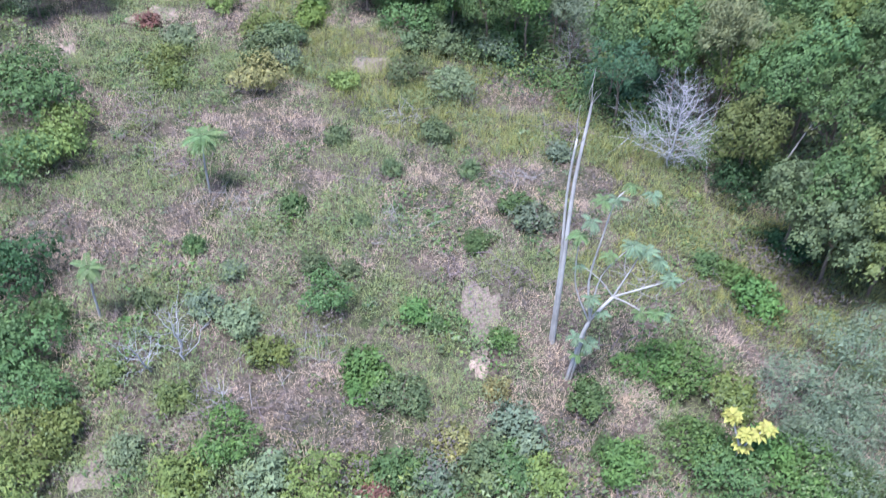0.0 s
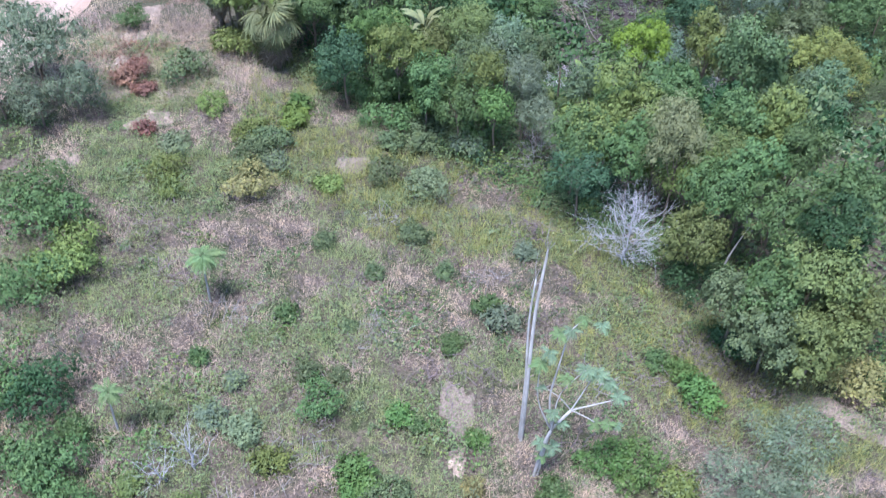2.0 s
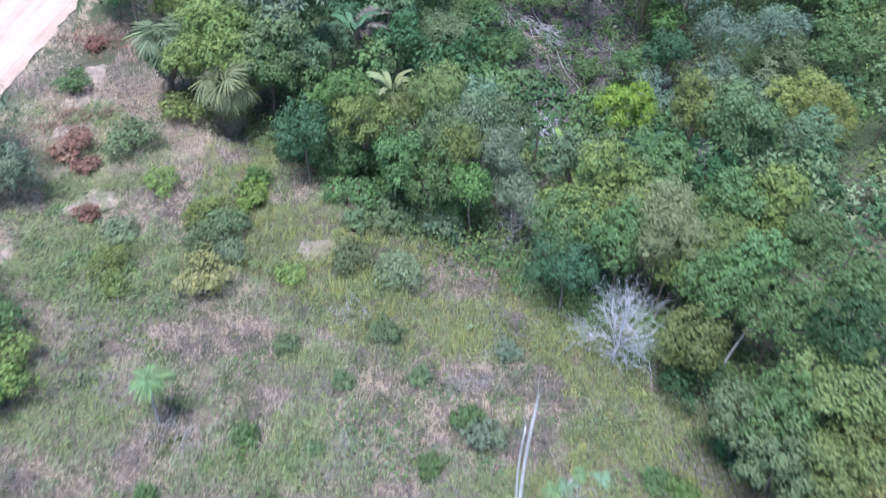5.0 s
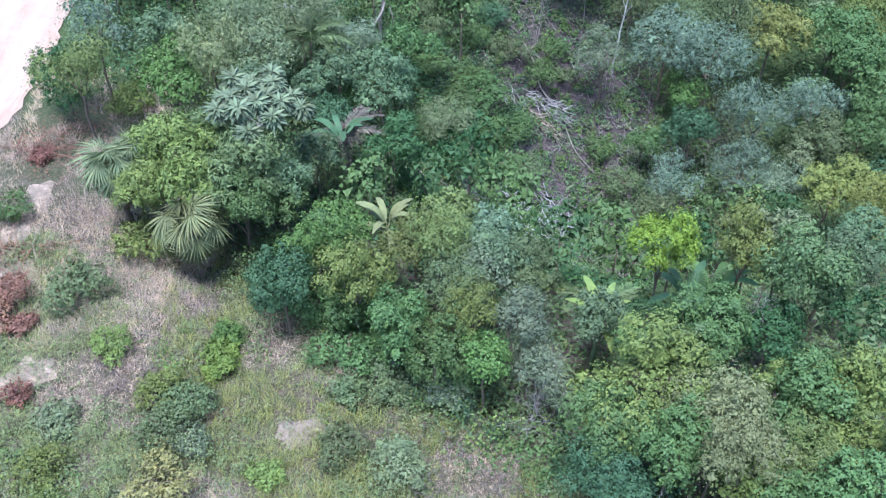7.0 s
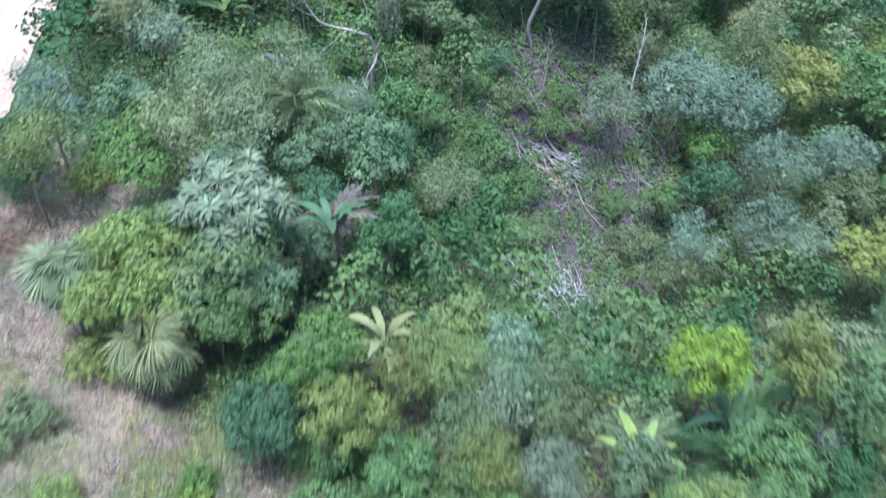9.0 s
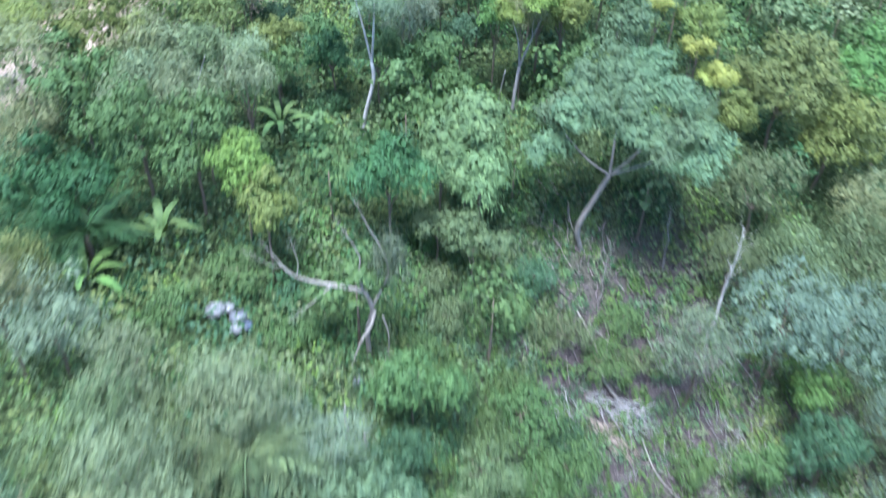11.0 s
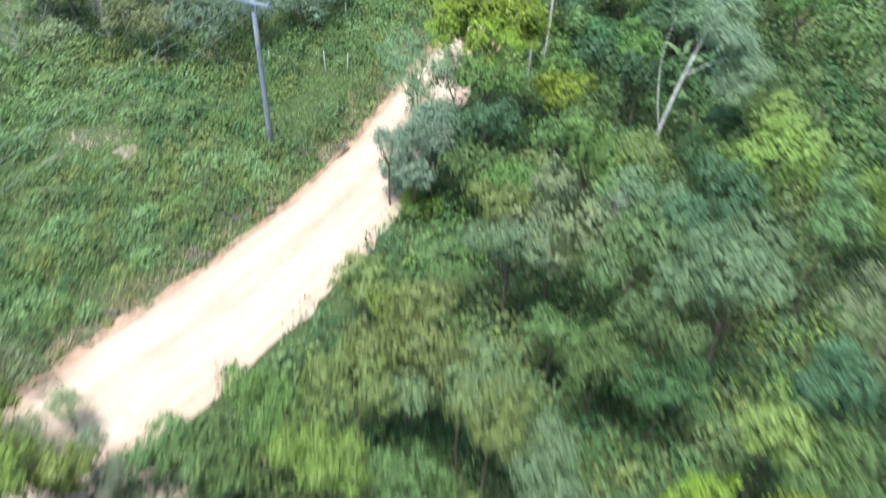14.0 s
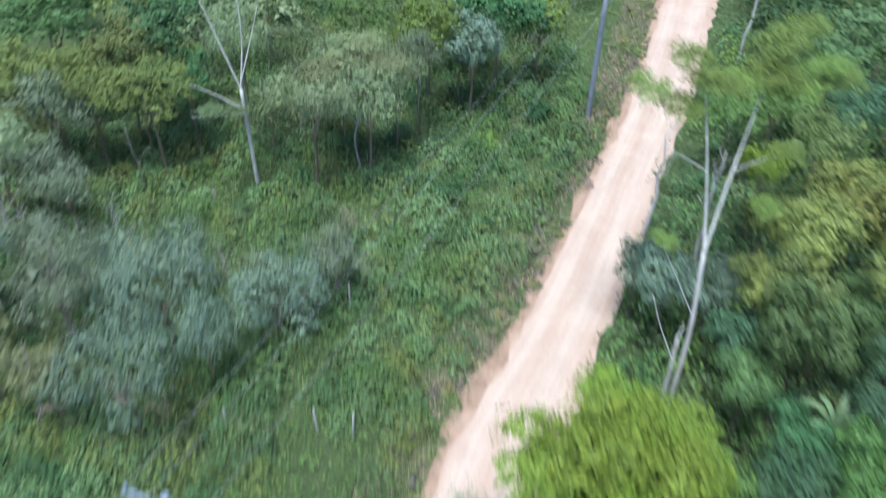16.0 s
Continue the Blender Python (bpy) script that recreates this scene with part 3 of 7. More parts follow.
bare_tree(9.0, 26.9, bare_mesh("dead_tree", 3, 3.9, 2.7, .05, 60, 15, SILVERWOOD, .62, .10, .12, (0, 0), .40), "dense leafless silver-grey dead tree at the field's edge")
bare_tree(-8.0, 16.7, bare_mesh("dead_shrub", 8, 2.1, 1.5, .04, 18, 5, SILVERWOOD, 1.0, .05, .1), "leafless pale grey shrub in the field", "bare shrub", 20, "dead_shrub")
bare_tree(-8.9, 16.2, bare_mesh("dead_shrub", 9, 1.8, 1.4, .035, 16, 5, SILVERWOOD, .8, .05, .1, (-.5, 0)), "leafless pale grey shrub with leaning twigs", "bare shrub", 80, "dead_shrub")
bare_tree(-6.4, 14.9, bare_mesh("dead_shrub", 10, 1.1, 1.0, .03, 12, 4, SILVERWOOD, .7, .05, .1), "small leafless grey shrub in dry grass", "bare shrub", 140, "dead_shrub")
thorn = bare_mesh("dead_shrub", 12, 2.4, 1.8, .035, 26, 6, GREYWOOD, .5, .05, -.1)
bare_tree(5.6, 33.8, thorn, "tangled leafless grey bush at the wood's edge", "bare shrub", 0, "dead_shrub")
bare_tree(6.3, 35.2, thorn, "tangled leafless grey bush at the wood's edge", "bare shrub", 100, "dead_shrub", 1.1)
bare_tree(15.2, 37.0, thorn, "leafless grey treetop among green crowns", "bare shrub", 200, "dead_shrub", .8, 2.6)
bare_tree(-18.3, 38.2, thorn, "leafless silver-grey bush beside the sandy road", "bare shrub", 60, "dead_shrub", .8)
bare_tree(-1.9, 23.2, thorn, "flattened heap of grey dead twigs in the field", "bare shrub", 30, "dead_shrub", .55, -.5)
bare_tree(1.9, 135.3, bare_mesh("dead_shrub", 14, 2.2, 1.2, .03, 26, 6, TANWOOD, 1.3, .03, .05), "leafless pale tan shrub among green weeds", "bare shrub", 0, "dead_shrub")
bare_tree(18.3, 70.2, bare_mesh("dead_tree", 15, 7.5, 2.2, .09, 9, 4, PALE, 1.3, .5, .1, (.8, .4)), "thin pale bare tree in the wooded hollow", turn=30)
bare_tree(11.5, 104.0, thorn, "leafless grey treetop among leafy crowns", "bare shrub", 20, "dead_shrub", .8, 4.6)


wispy = bare_mesh("dead_tree", 51, 5.0, 2.2, .06, 22, 7, GREYWOOD, 1.0, .2, .1, (.4, 0))
for x, y, turn, size in ((-9.6, 131.8, 0, 1.0), (-7.4, 133.6, 80, .85), (-11.6, 134.4, 150, 1.1), (-13.2, 131.6, 230, 1.05), (-4.6, 134.0, 300, .6), (-8.6, 129.4, 40, .7), (-15.4, 133.6, 110, 1.15), (-3.2, 133.2, 200, .5), (-16.4, 130.2, 20, 1.1), (-14.2, 136.8, 260, 1.2), (-18.0, 135.4, 70, 1.2), (-12.2, 128.6, 190, .9), (-16.8, 126.4, 320, .9)):
    bare_tree(x, y, wispy, "thin-twigged leafless grey tree among bushes", "bare tree", turn, "dead_tree", size)
sapling = bare_mesh("dead_shrub", 33, 2.2, .9, .03, 14, 4, TANWOOD, 1.1, .25, .1)
for x, y, turn in ((-7.4, 98.6, 0), (-6.6, 97.2, 70), (-5.6, 98.4, 150), (-8.4, 96.8, 220), (-7.6, 95.6, 300)):
    bare_tree(x, y, sapling, "thin brown leafless sapling at the road's sandy edge", "bare shrub", turn, "dead_shrub", .8 + turn / 700)


def tree_with_limbs(x, y, limbs, clumps, tint, label, bark, style="f", name="tree", category="tree"):
    """A tree drawn by its visible limbs (each a run of points with a radius at both ends, about its foot) and its leaf clumps (x, y, z, radius, flatness)."""
    ob = thing(name, x, y, label, category)
    rng = np.random.RandomState(int(abs(x * 71 + y * 13)))
    for k, (points, r0, r1) in enumerate(limbs):
        P = smooth_line3(points)
        part("trunk" if k == 0 else "limb", mesh_of("limb", *tube(P, np.linspace(r0, r1, len(P)) * .62, 7), bark, True), ob)
    for cx, cy, cz, r, flat in clumps:
        i = min(range(3), key=lambda k: abs(math.log(SIZES[k] / r)))
        s = r / SIZES[i]
        part("leaf_clump", CROWN[style, i, rng.randint(3)], ob, m=pose(cx, cy, cz, 0, 0, rng.uniform(0, 360)) @ Matrix.Diagonal((s, s, s * flat, 1)), material=LEAF[tint])
    return ob


def smooth_line3(points, n=4):
    P = np.array(points, float)
    if len(P) < 3:
        return np.linspace(P[0], P[-1], 4)
    out = []
    for k in range(len(P) - 1):
        a, b, c, d = P[max(k - 1, 0)], P[k], P[k + 1], P[min(k + 2, len(P) - 1)]
        for t in np.linspace(0, 1, n, endpoint=False):
            out.append(0.5 * (2 * b + (c - a) * t + (2 * a - 5 * b + 4 * c - d) * t * t + (3 * b - a - 3 * c + d) * t ** 3))
    out.append(P[-1])
    return np.array(out)


# two tall bare stems that grow from one spot in the field
for points, r0, label in (([(0, 0, -.1), (.05, .25, 3), (.16, .8, 6), (.42, 1.35, 7.9), (.45, 1.4, 8.3)], .082, "tall thin pale grey stem, leafless and tapering"),
                          ([(-.05, .12, -.1), (0, .35, 3), (-.02, .75, 5.6), (.1, 1.0, 7.4)], .06, "second thin pale grey stem beside the taller one")):
    ob = thing("bare_stem", 3.55, 17.9, label, "bare tree", "twin bare stems")
    P = smooth_line3(points)
    part("trunk", mesh_of("trunk", *tube(P, np.linspace(r0, .028, len(P)), 8), PALE, True), ob)
    rng = np.random.RandomState(4)
    part("twig", mesh_of("twig", *joined([tube(bent(P[-1 - j], P[-1 - j] + [rng.normal() * .4, rng.normal() * .4, .5 + .5 * rng.rand()], rng, .1, 3), (.015, .01, .004), 3) for j in (0, 0, 1, 2)]), GREYWOOD), ob)


# ---- feathery leaves ----
def pinnate(length, leaflets, leaf, width, droop, rng, sweep=.5):
    """One feather leaf along +x that arches over and hangs."""
    t = np.linspace(0, 1, 8)
    spine = np.stack([length * t * (1 - .18 * droop * t), 0 * t, length * (.25 * t - droop * t * t)], 1)
    pieces = [tube(spine, np.linspace(.022, .006, 8) * length, 3)]
    s = np.repeat(np.linspace(.16, 1, leaflets), 2)
    side = np.tile([1, -1], leaflets)
    P = np.stack([np.interp(s, t, spine[:, k]) for k in range(3)], 1)
    D = np.stack([np.full(len(s), sweep), side * 1.0, -.25 - .25 * rng.rand(len(s))], 1) + rng.normal(size=(len(s), 3)) * .08
    L = leaf * (1.1 - .6 * np.abs(s - .45)) * (.85 + .3 * rng.rand(len(s)))
    pieces.append(leaves(P, D, np.tile([0, 0, 1.0], (len(s), 1)), L, np.maximum(L * width, .02)))
    return joined(pieces)


def palmate(radius, lobes, width, rng, cup=.12, petiole=.0):
    """One hand-shaped or fan leaf facing up."""
    a = np.linspace(-2.55, 2.55, lobes)
    L = radius * (.72 + .28 * np.cos(a * .6)) * (.9 + .2 * rng.rand(lobes))
    D = np.stack([np.cos(a), np.sin(a), -cup + .12 * rng.normal(size=lobes)], 1)
    P = np.zeros((lobes, 3)) + D * radius * .06
    pieces = [leaves(P, D, np.tile([0, 0, 1.0], (lobes, 1)), L, L * width)]
    if petiole:
        pieces.append(tube([(-petiole, 0, -petiole * .55), (-petiole * .4, 0, -petiole * .12), (0, 0, 0)], (.02, .016, .012), 3))
    return joined(pieces)


frng = np.random.RandomState(21)
FEATHER = [mesh_of("frond", *pinnate(.85, 18, .24, .22, .45 + .2 * k, frng), LEAF["bgl"]) for k in range(2)]
HAND = [mesh_of("leaf", *palmate(.62, 11, .30, frng, .25, .5), LEAF["bgl"]) for _ in range(2)]
FAN = [mesh_of("frond", *palmate(1.0, 29, .055, frng, .60, 1.0), LEAF["pg"]) for _ in range(2)]
LONG = [mesh_of("frond", *pinnate(3.0, 30, .75, .085, .55 + .25 * k, frng, .7), LEAF["g2"]) for k in range(2)]


def umbrella(parent, centre, n, size, tint, rng, meshes=FEATHER, tilt=(-25, 25)):
    """A whorl of leaves round the top of a stem."""
    for k in range(n):
        m = pose(*centre, 0, 0, 360 * k / n + rng.uniform(-14, 14)) @ pose(0, 0, 0, 0, rng.uniform(*tilt), 0) @ Matrix.Scale(size * rng.uniform(.8, 1.15), 4)
        part("frond" if meshes is not HAND else "leaf", meshes[k % len(meshes)], parent, m=m, material=LEAF[tint])


def papaya_like(x, y, height, lean, size, label, tint="pl", n=14):
    ob = thing("sapling", x, y, label, "sapling")
    rng = random.Random(int(x * 10 + y))
    P = smooth_line3([(0, 0, -.1), (lean * .3, .05, height * .5), (lean, .1, height)])
    part("trunk", mesh_of("trunk", *tube(P, np.linspace(.045, .022, len(P)), 6), PALE, True), ob)
    umbrella(ob, (lean, .1, height), n, size, tint, rng)
    umbrella(ob, (lean, .1, height - .1), n // 2, size * .8, tint, rng, tilt=(10, 45))


papaya_like(-8.7, 24.5, 2.5, .15, .95, "young feather-leaved tree with a pale green umbrella crown")
papaya_like(-10.9, 18.1, 2.25, .2, .62, "small thin sapling with a pale green umbrella crown")

# pale branching tree with flat tufts of feathery leaves
ob = thing("tree", 3.85, 16.4, "slender pale-branched tree with sparse blue-green feathery tufts", "tree")
FORK = (1.0, .25, 3.5)
for k, (points, r0, r1) in enumerate((
        ([(0, 0, -.1), (.15, .05, 1.1), (.38, .1, 2.5), FORK], .075, .05), ([(.12, 0, -.1), (.22, .03, 1.0), (.36, .1, 2.4)], .05, .03),
        ([FORK, (1.6, .1, 3.95), (2.4, 0, 4.4)], .035, .016), ([FORK, (1.25, .3, 4.2), (1.55, .4, 5.0)], .032, .014), ([FORK, (1.4, 0, 3.5), (1.75, -.1, 3.3)], .026, .012),
        ([(.42, .12, 2.7), (.3, .5, 3.9), (.55, .9, 5.1), (.85, 1.3, 6.2), (1.25, 1.5, 6.5)], .04, .014), ([(.42, .12, 2.7), (.6, .4, 4.2), (1.35, .5, 5.3)], .03, .012),
        ([(.4, .12, 2.6), (-.1, .4, 3.9), (-.15, .5, 5.6)], .03, .012), (([FORK, (.6, .3, 4.1), (.1, .4, 4.55)]), .022, .012))):
    P = smooth_line3(points)
    part("trunk" if k == 0 else "limb", mesh_of("limb", *tube(P, np.linspace(r0, r1, len(P)), 6), PALE, True), ob)
trng = random.Random(31)
for c, n, s in (((-.15, .5, 5.7), 13, .62), ((.1, .5, 6.2), 10, .6), ((.85, 1.3, 6.3), 12, .6), ((1.25, 1.5, 6.6), 11, .55), ((.45, 1.1, 6.4), 11, .6), ((1.9, 1.5, 6.3), 10, .55), ((1.35, .5, 5.3), 12, .6),
                ((1.75, .5, 5.1), 12, .65), ((2.1, .3, 4.9), 12, .6), ((2.4, 0, 4.5), 12, .6), ((.75, .4, 5.0), 9, .5), ((1.75, -.1, 3.25), 11, .5), ((2.2, -.1, 3.2), 11, .5), ((2.5, -.1, 3.1), 8, .42),
                ((.1, .1, 1.9), 12, .6), ((.5, .1, 1.6), 12, .6), ((.2, 0, 1.2), 9, .5), ((.35, .1, 3.6), 10, .5), ((.75, .1, 3.0), 8, .42), ((-.05, .4, 4.6), 8, .4)):
    umbrella(ob, (c[0], c[1], c[2]), round(n * 1.1), s * .66, "pl" if n % 2 else "bgl", trng, tilt=(-20, 35))


# yellow-leaved plant with big lobed leaves
ob = thing("sapling", 8.0, 13.0, "pale-stemmed sapling with a few large yellow lobed leaves", "sapling")
for k, points in enumerate(([(0, 0, -.1), (.12, .1, .9), (.2, .2, 1.7)], [(.15, .12, 1.2), (-.1, .3, 1.9), (-.25, .4, 2.3)], [(.15, .12, 1.1), (.5, .2, 1.7), (.75, .25, 1.95)])):
    P = smooth_line3(points)
    part("trunk" if k == 0 else "limb", mesh_of("limb", *tube(P, np.linspace(.04 - .01 * (k > 0), .018, len(P)), 6), PALE, True), ob)
BROAD = [mesh_of("leaf", *palmate(.36, 8, .62, frng, .2, .2), LEAF["yel"]) for _ in range(2)]
for c, n in (((.2, .2, 1.3), 5), ((.2, .15, 1.85), 5), ((-.25, .4, 2.4), 6), ((.75, .25, 2.0), 6), ((.55, .2, 1.8), 3)):
    umbrella(ob, c, n, .8, "yel", trng, BROAD, (-20, 40))

# pale cecropia-like tree against the wood
ob = thing("tree", 12.95, 25.7, "thin curved tree with a few pale yellowish lobed leaves", "tree")
for k, (points, r0) in enumerate((([(0, 0, -.1), (.1, .1, 1.1), (.5, .3, 2.2), (.9, .5, 2.9)], .06), ([(.6, .35, 2.4), (1.2, .4, 2.8), (1.7, .4, 3.3)], .03), ([(.75, .4, 2.6), (.6, .5, 3.2), (.45, .6, 3.6)], .03))):
    P = smooth_line3(points)
    part("trunk" if k == 0 else "limb", mesh_of("limb", *tube(P, np.linspace(r0, .02, len(P)), 6), PALE, True), ob)
for c, n in (((.9, .5, 3.0), 6), ((1.7, .4, 3.4), 6), ((.45, .6, 3.7), 6), ((.8, .4, 2.5), 5), ((1.2, .4, 3.0), 4)):
    umbrella(ob, c, n, .85, "pol", trng, BROAD, (-20, 40))


# ---- palms, bananas, hand-leaved tree ----
def fan_palm(x, y, height, n, size, tint, label, skirt=0):
    ob = thing("palm", x, y, label, "palm")
    rng = random.Random(int(x * 7 + y))
    part("trunk", mesh_of("trunk", *tube(bent((0, 0, -.1), (0, 0, height), np.random.RandomState(2), .02), np.linspace(.16, .13, 5), 8), BARK, True), ob)
    for k in range(n):
        e = 62 - 120 * (k / n) ** 1.0 + rng.uniform(-14, 14)
        m = pose(0, 0, height, 0, 0, k * 137.5 + rng.uniform(-25, 25)) @ pose(0, 0, 0, 0, -e, 0) @ pose(1.0 * size, 0, .35 * size, 0, 45 * (1 - e / 90), 0) @ Matrix.Scale(size * rng.uniform(.85, 1.1), 4)
        part("frond", FAN[k % 2], ob, m=m, material=LEAF[tint])
    for k in range(skirt):
        m = pose(0, 0, height - .2, 0, 0, k * 137.5 + 20) @ pose(0, 0, 0, 0, rng.uniform(50, 75), 0) @ pose(.9 * size, 0, .1, 0, 20, 0) @ Matrix.Scale(size * rng.uniform(.8, 1.05), 4)
        part("dead_frond", FAN[k % 2], ob, "withered pale grey frond", m=m, material=LEAF["dry"])
    return ob


fan_palm(-7.8, 42.6, 2.6, 26, 1.25, "pol", "fan palm with a skirt of withered fronds at the field's edge", 22)
fan_palm(-11.3, 45.7, 3.2, 24, 1.15, "pg", "pale fan palm standing among shrubs near the road", 6)
fan_palm(-10.3, 45.9, 3.6, 22, .95, "pg", "pale fan palm leaning out of a leafy crown", 0)


def feather_palm(x, y, height, n, size, tint, label, dz=0.0):
    ob = thing("palm", x, y, label, "palm", dz=dz)
    rng = random.Random(int(x * 17 + y))
    part("trunk", mesh_of("trunk", *tube(bent((0, 0, -.1), (0, 0, height), np.random.RandomState(3), .02), np.linspace(.15, .11, 5), 8), BARK, True), ob)
    umbrella(ob, (0, 0, height), n, size, tint, rng, LONG, (-50, 5))


feather_palm(-3.2, 58.5, 4.5, 13, .75, "gn", "feather palm among the trees of the wood")
feather_palm(-13.4, 70.3, 2.0, 12, .8, "g2", "dark feather palm in the undergrowth")
feather_palm(-16.0, 71.5, 2.6, 13, .9, "g2", "dark feather palm in the undergrowth")
feather_palm(-10.8, 71.0, 2.2, 13, .9, "g2", "dark feather palm in the undergrowth")
feather_palm(-12.6, 72.6, 2.8, 13, .95, "g2", "dark feather palm in the undergrowth")
feather_palm(12.6, 37.8, 2.4, 11, .8, "g2", "dark feather palm in a gap of the wood")
feather_palm(9.2, 38.4, 2.6, 9, .6, "gn", "feather palm among the trees of the wood")
feather_palm(3.2, 66.0, .4, 9, .45, "br", "low bright feather palm in the hollow")
feather_palm(21.5, 125.0, 4.0, 13, .8, "g1", "feather palm among the trees of the wood")


def banana_leaf(rng, length=2.2, width=.27):
    t = np.linspace(0, 1, 9)
    mid = np.stack([length * t * (1 - .15 * t), 0 * t, length * (.55 * t - .75 * t * t)], 1)
    w = width * np.sin(np.pi * np.clip(t * .93 + .05, 0, 1)) ** .6
    V, F = [], []
    for i in range(9):
        j = rng.uniform(.75, 1.0)
        V += [mid[i] + [0, w[i] * j, .10 * w[i]], mid[i], mid[i] + [0, -w[i] * j, .10 * w[i]]]
    for i in range(8):
        for k in (0, 1):
            a = 3 * i + k
            F += [[a, a + 3, a + 4], [a, a + 4, a + 1]]
    return joined([(np.array(V), np.array(F)), tube([(-.5, 0, -.25), (0, 0, 0)], (.03, .025), 4)])


brng = random.Random(12)
BANANA = [mesh_of("leaf", *banana_leaf(brng), LEAF["pg"], True) for _ in range(3)]


def banana(x, y, n, size, tint, label, height=.8, dz=0.0):
    ob = thing("banana_plant", x, y, label, "banana plant", dz=dz)
    rng = random.Random(int(x * 19 + y))
    part("stem", mesh_of("stem", *tube([(0, 0, -.1), (.02, 0, height * .5), (0, 0, height)], (.12, .10, .06), 8), LEAF["pg"], True), ob)
    for k in range(n + 2):
        m = pose(0, 0, height, 0, 0, k * 137.5) @ pose(0, 0, 0, 0, rng.uniform(-55, -5), 0) @ pose(.35, 0, .15) @ Matrix.Scale(size * rng.uniform(.8, 1.15), 4)
        part("leaf", BANANA[k % 3], ob, m=m, material=LEAF[tint])


banana(.5, 42.6, 8, .85, "pol", "banana plant with broad ragged pale green leaves", 3.6)
banana(-1.5, 50.0, 6, .9, "bg", "banana plant with broad blue-green leaves", 3.4)
feather_palm(-1.4, 50.8, 3.6, 12, .62, "gray", "withered palm with hanging grey-brown fronds")
banana(13.8, 40.5, 6, 1.0, "bg", "dark green banana plant in a gap of the wood", 2.0)
banana(15.3, 41.3, 6, 1.0, "g1", "green banana plant in a gap of the wood", 2.2)
banana(8.6, 37.0, 5, .8, "yg", "banana plant with yellow-green leaves", 3.0)
banana(-10.7, 69.4, 7, .8, "br", "bright green banana plant at the wood's edge", .8)
banana(-12.2, 71.6, 6, .9, "g1", "green banana plant at the wood's edge", 1.0)
banana(-7.9, 72.0, 5, .9, "g1", "green banana plant at the wood's edge", 1.0)
banana(-5.0, 61.2, 7, .7, "bg", "blue-green banana plant in the undergrowth", 1.4)
banana(17.3, 121.2, 7, .6, "gp", "pale-leaved banana plant beside roadside trees", 3.0)
banana(19.5, 119.0, 6, .6, "gp", "pale-leaved banana plant in the wood", 3.2)
banana(-3.0, 80.2, 6, .8, "g1", "green banana plant under the trees", 1.2)

ob = thing("tree", -4.9, 47.3, "tree with large blue-green hand-shaped leaves in whorls", "tree")
part("trunk", mesh_of("trunk", *tube(bent((0, 0, -.1), (0, 0, 6.0), np.random.RandomState(6), .02), np.linspace(.11, .06, 5), 7), PALE, True), ob)
for k in range(16):
    a, r = k * 2.4, .28 * math.sqrt(k + .5)
    c = (r * 1.9 * math.cos(a), r * 1.9 * math.sin(a), 7.0 - .28 * r * r + trng.uniform(-.4, .3))
    if k % 3 == 0:
        part("limb", mesh_of("limb", *tube(bent((0, 0, 5.2), (c[0], c[1], c[2] - .1), np.random.RandomState(k), .05, 4), np.linspace(.05, .02, 4), 5), PALE, True), ob)
    umbrella(ob, c, 9, 1.2, "gf", trng, HAND, (10, 55))


# ---- trees with visible limbs ----
tree_with_limbs(12.2, 74.2, [
    ([(0, 0, -.3), (-.5, -.2, 1.6), (.1, -.3, 3.6), (.5, -.6, 5.2)], .26, .18), ([(.5, -.6, 5.2), (1.6, -.3, 6.0), (3.2, .2, 7.6)], .13, .05), ([(.5, -.6, 5.2), (.9, .6, 6.6), (1.3, 1.6, 8.2)], .12, .05),
    ([(.5, -.6, 5.2), (-.7, -.6, 6.2), (-1.8, -.3, 7.4)], .10, .04), ([(.5, -.6, 5.2), (1.4, -1.4, 6.2), (2.4, -2.2, 7.3)], .10, .04), ([(.2, 0, -.2), (-.6, .5, 1.2), (-.9, .7, 2.6)], .07, .03)],
    [(1.2, 1.2, 9.0, 1.46, 0.81), (3.0, 0.4, 8.6, 1.38, 0.81), (-1.3, -0.2, 8.2, 1.2, 0.81), (2.4, -1.8, 8.0, 1.29, 0.74), (0.4, -0.6, 8.9, 1.29, 0.81), (4.2, -1.0, 7.6, 1.03, 0.74), (-0.4, 1.6, 8.4, 1.2, 0.81), (-2.6, -0.2, 6.6, 1.03, 1), (4.6, 1.2, 7.6, 1.2, 0.94), (5.0, -0.6, 6.4, 1.12, 1), (3.8, -2.2, 6.6, 1.12, 1), (0.6, 2.2, 9.2, 1.29, 0.94), (2.4, 1.6, 9.4, 1.29, 0.94), (-1.8, 1.0, 7.6, 1.12, 1), (1.2, -1.9, 8.2, 1.12, 0.81)],
    "gp", "large spreading tree with a pale leaning forked trunk", DEADWOOD, "b")
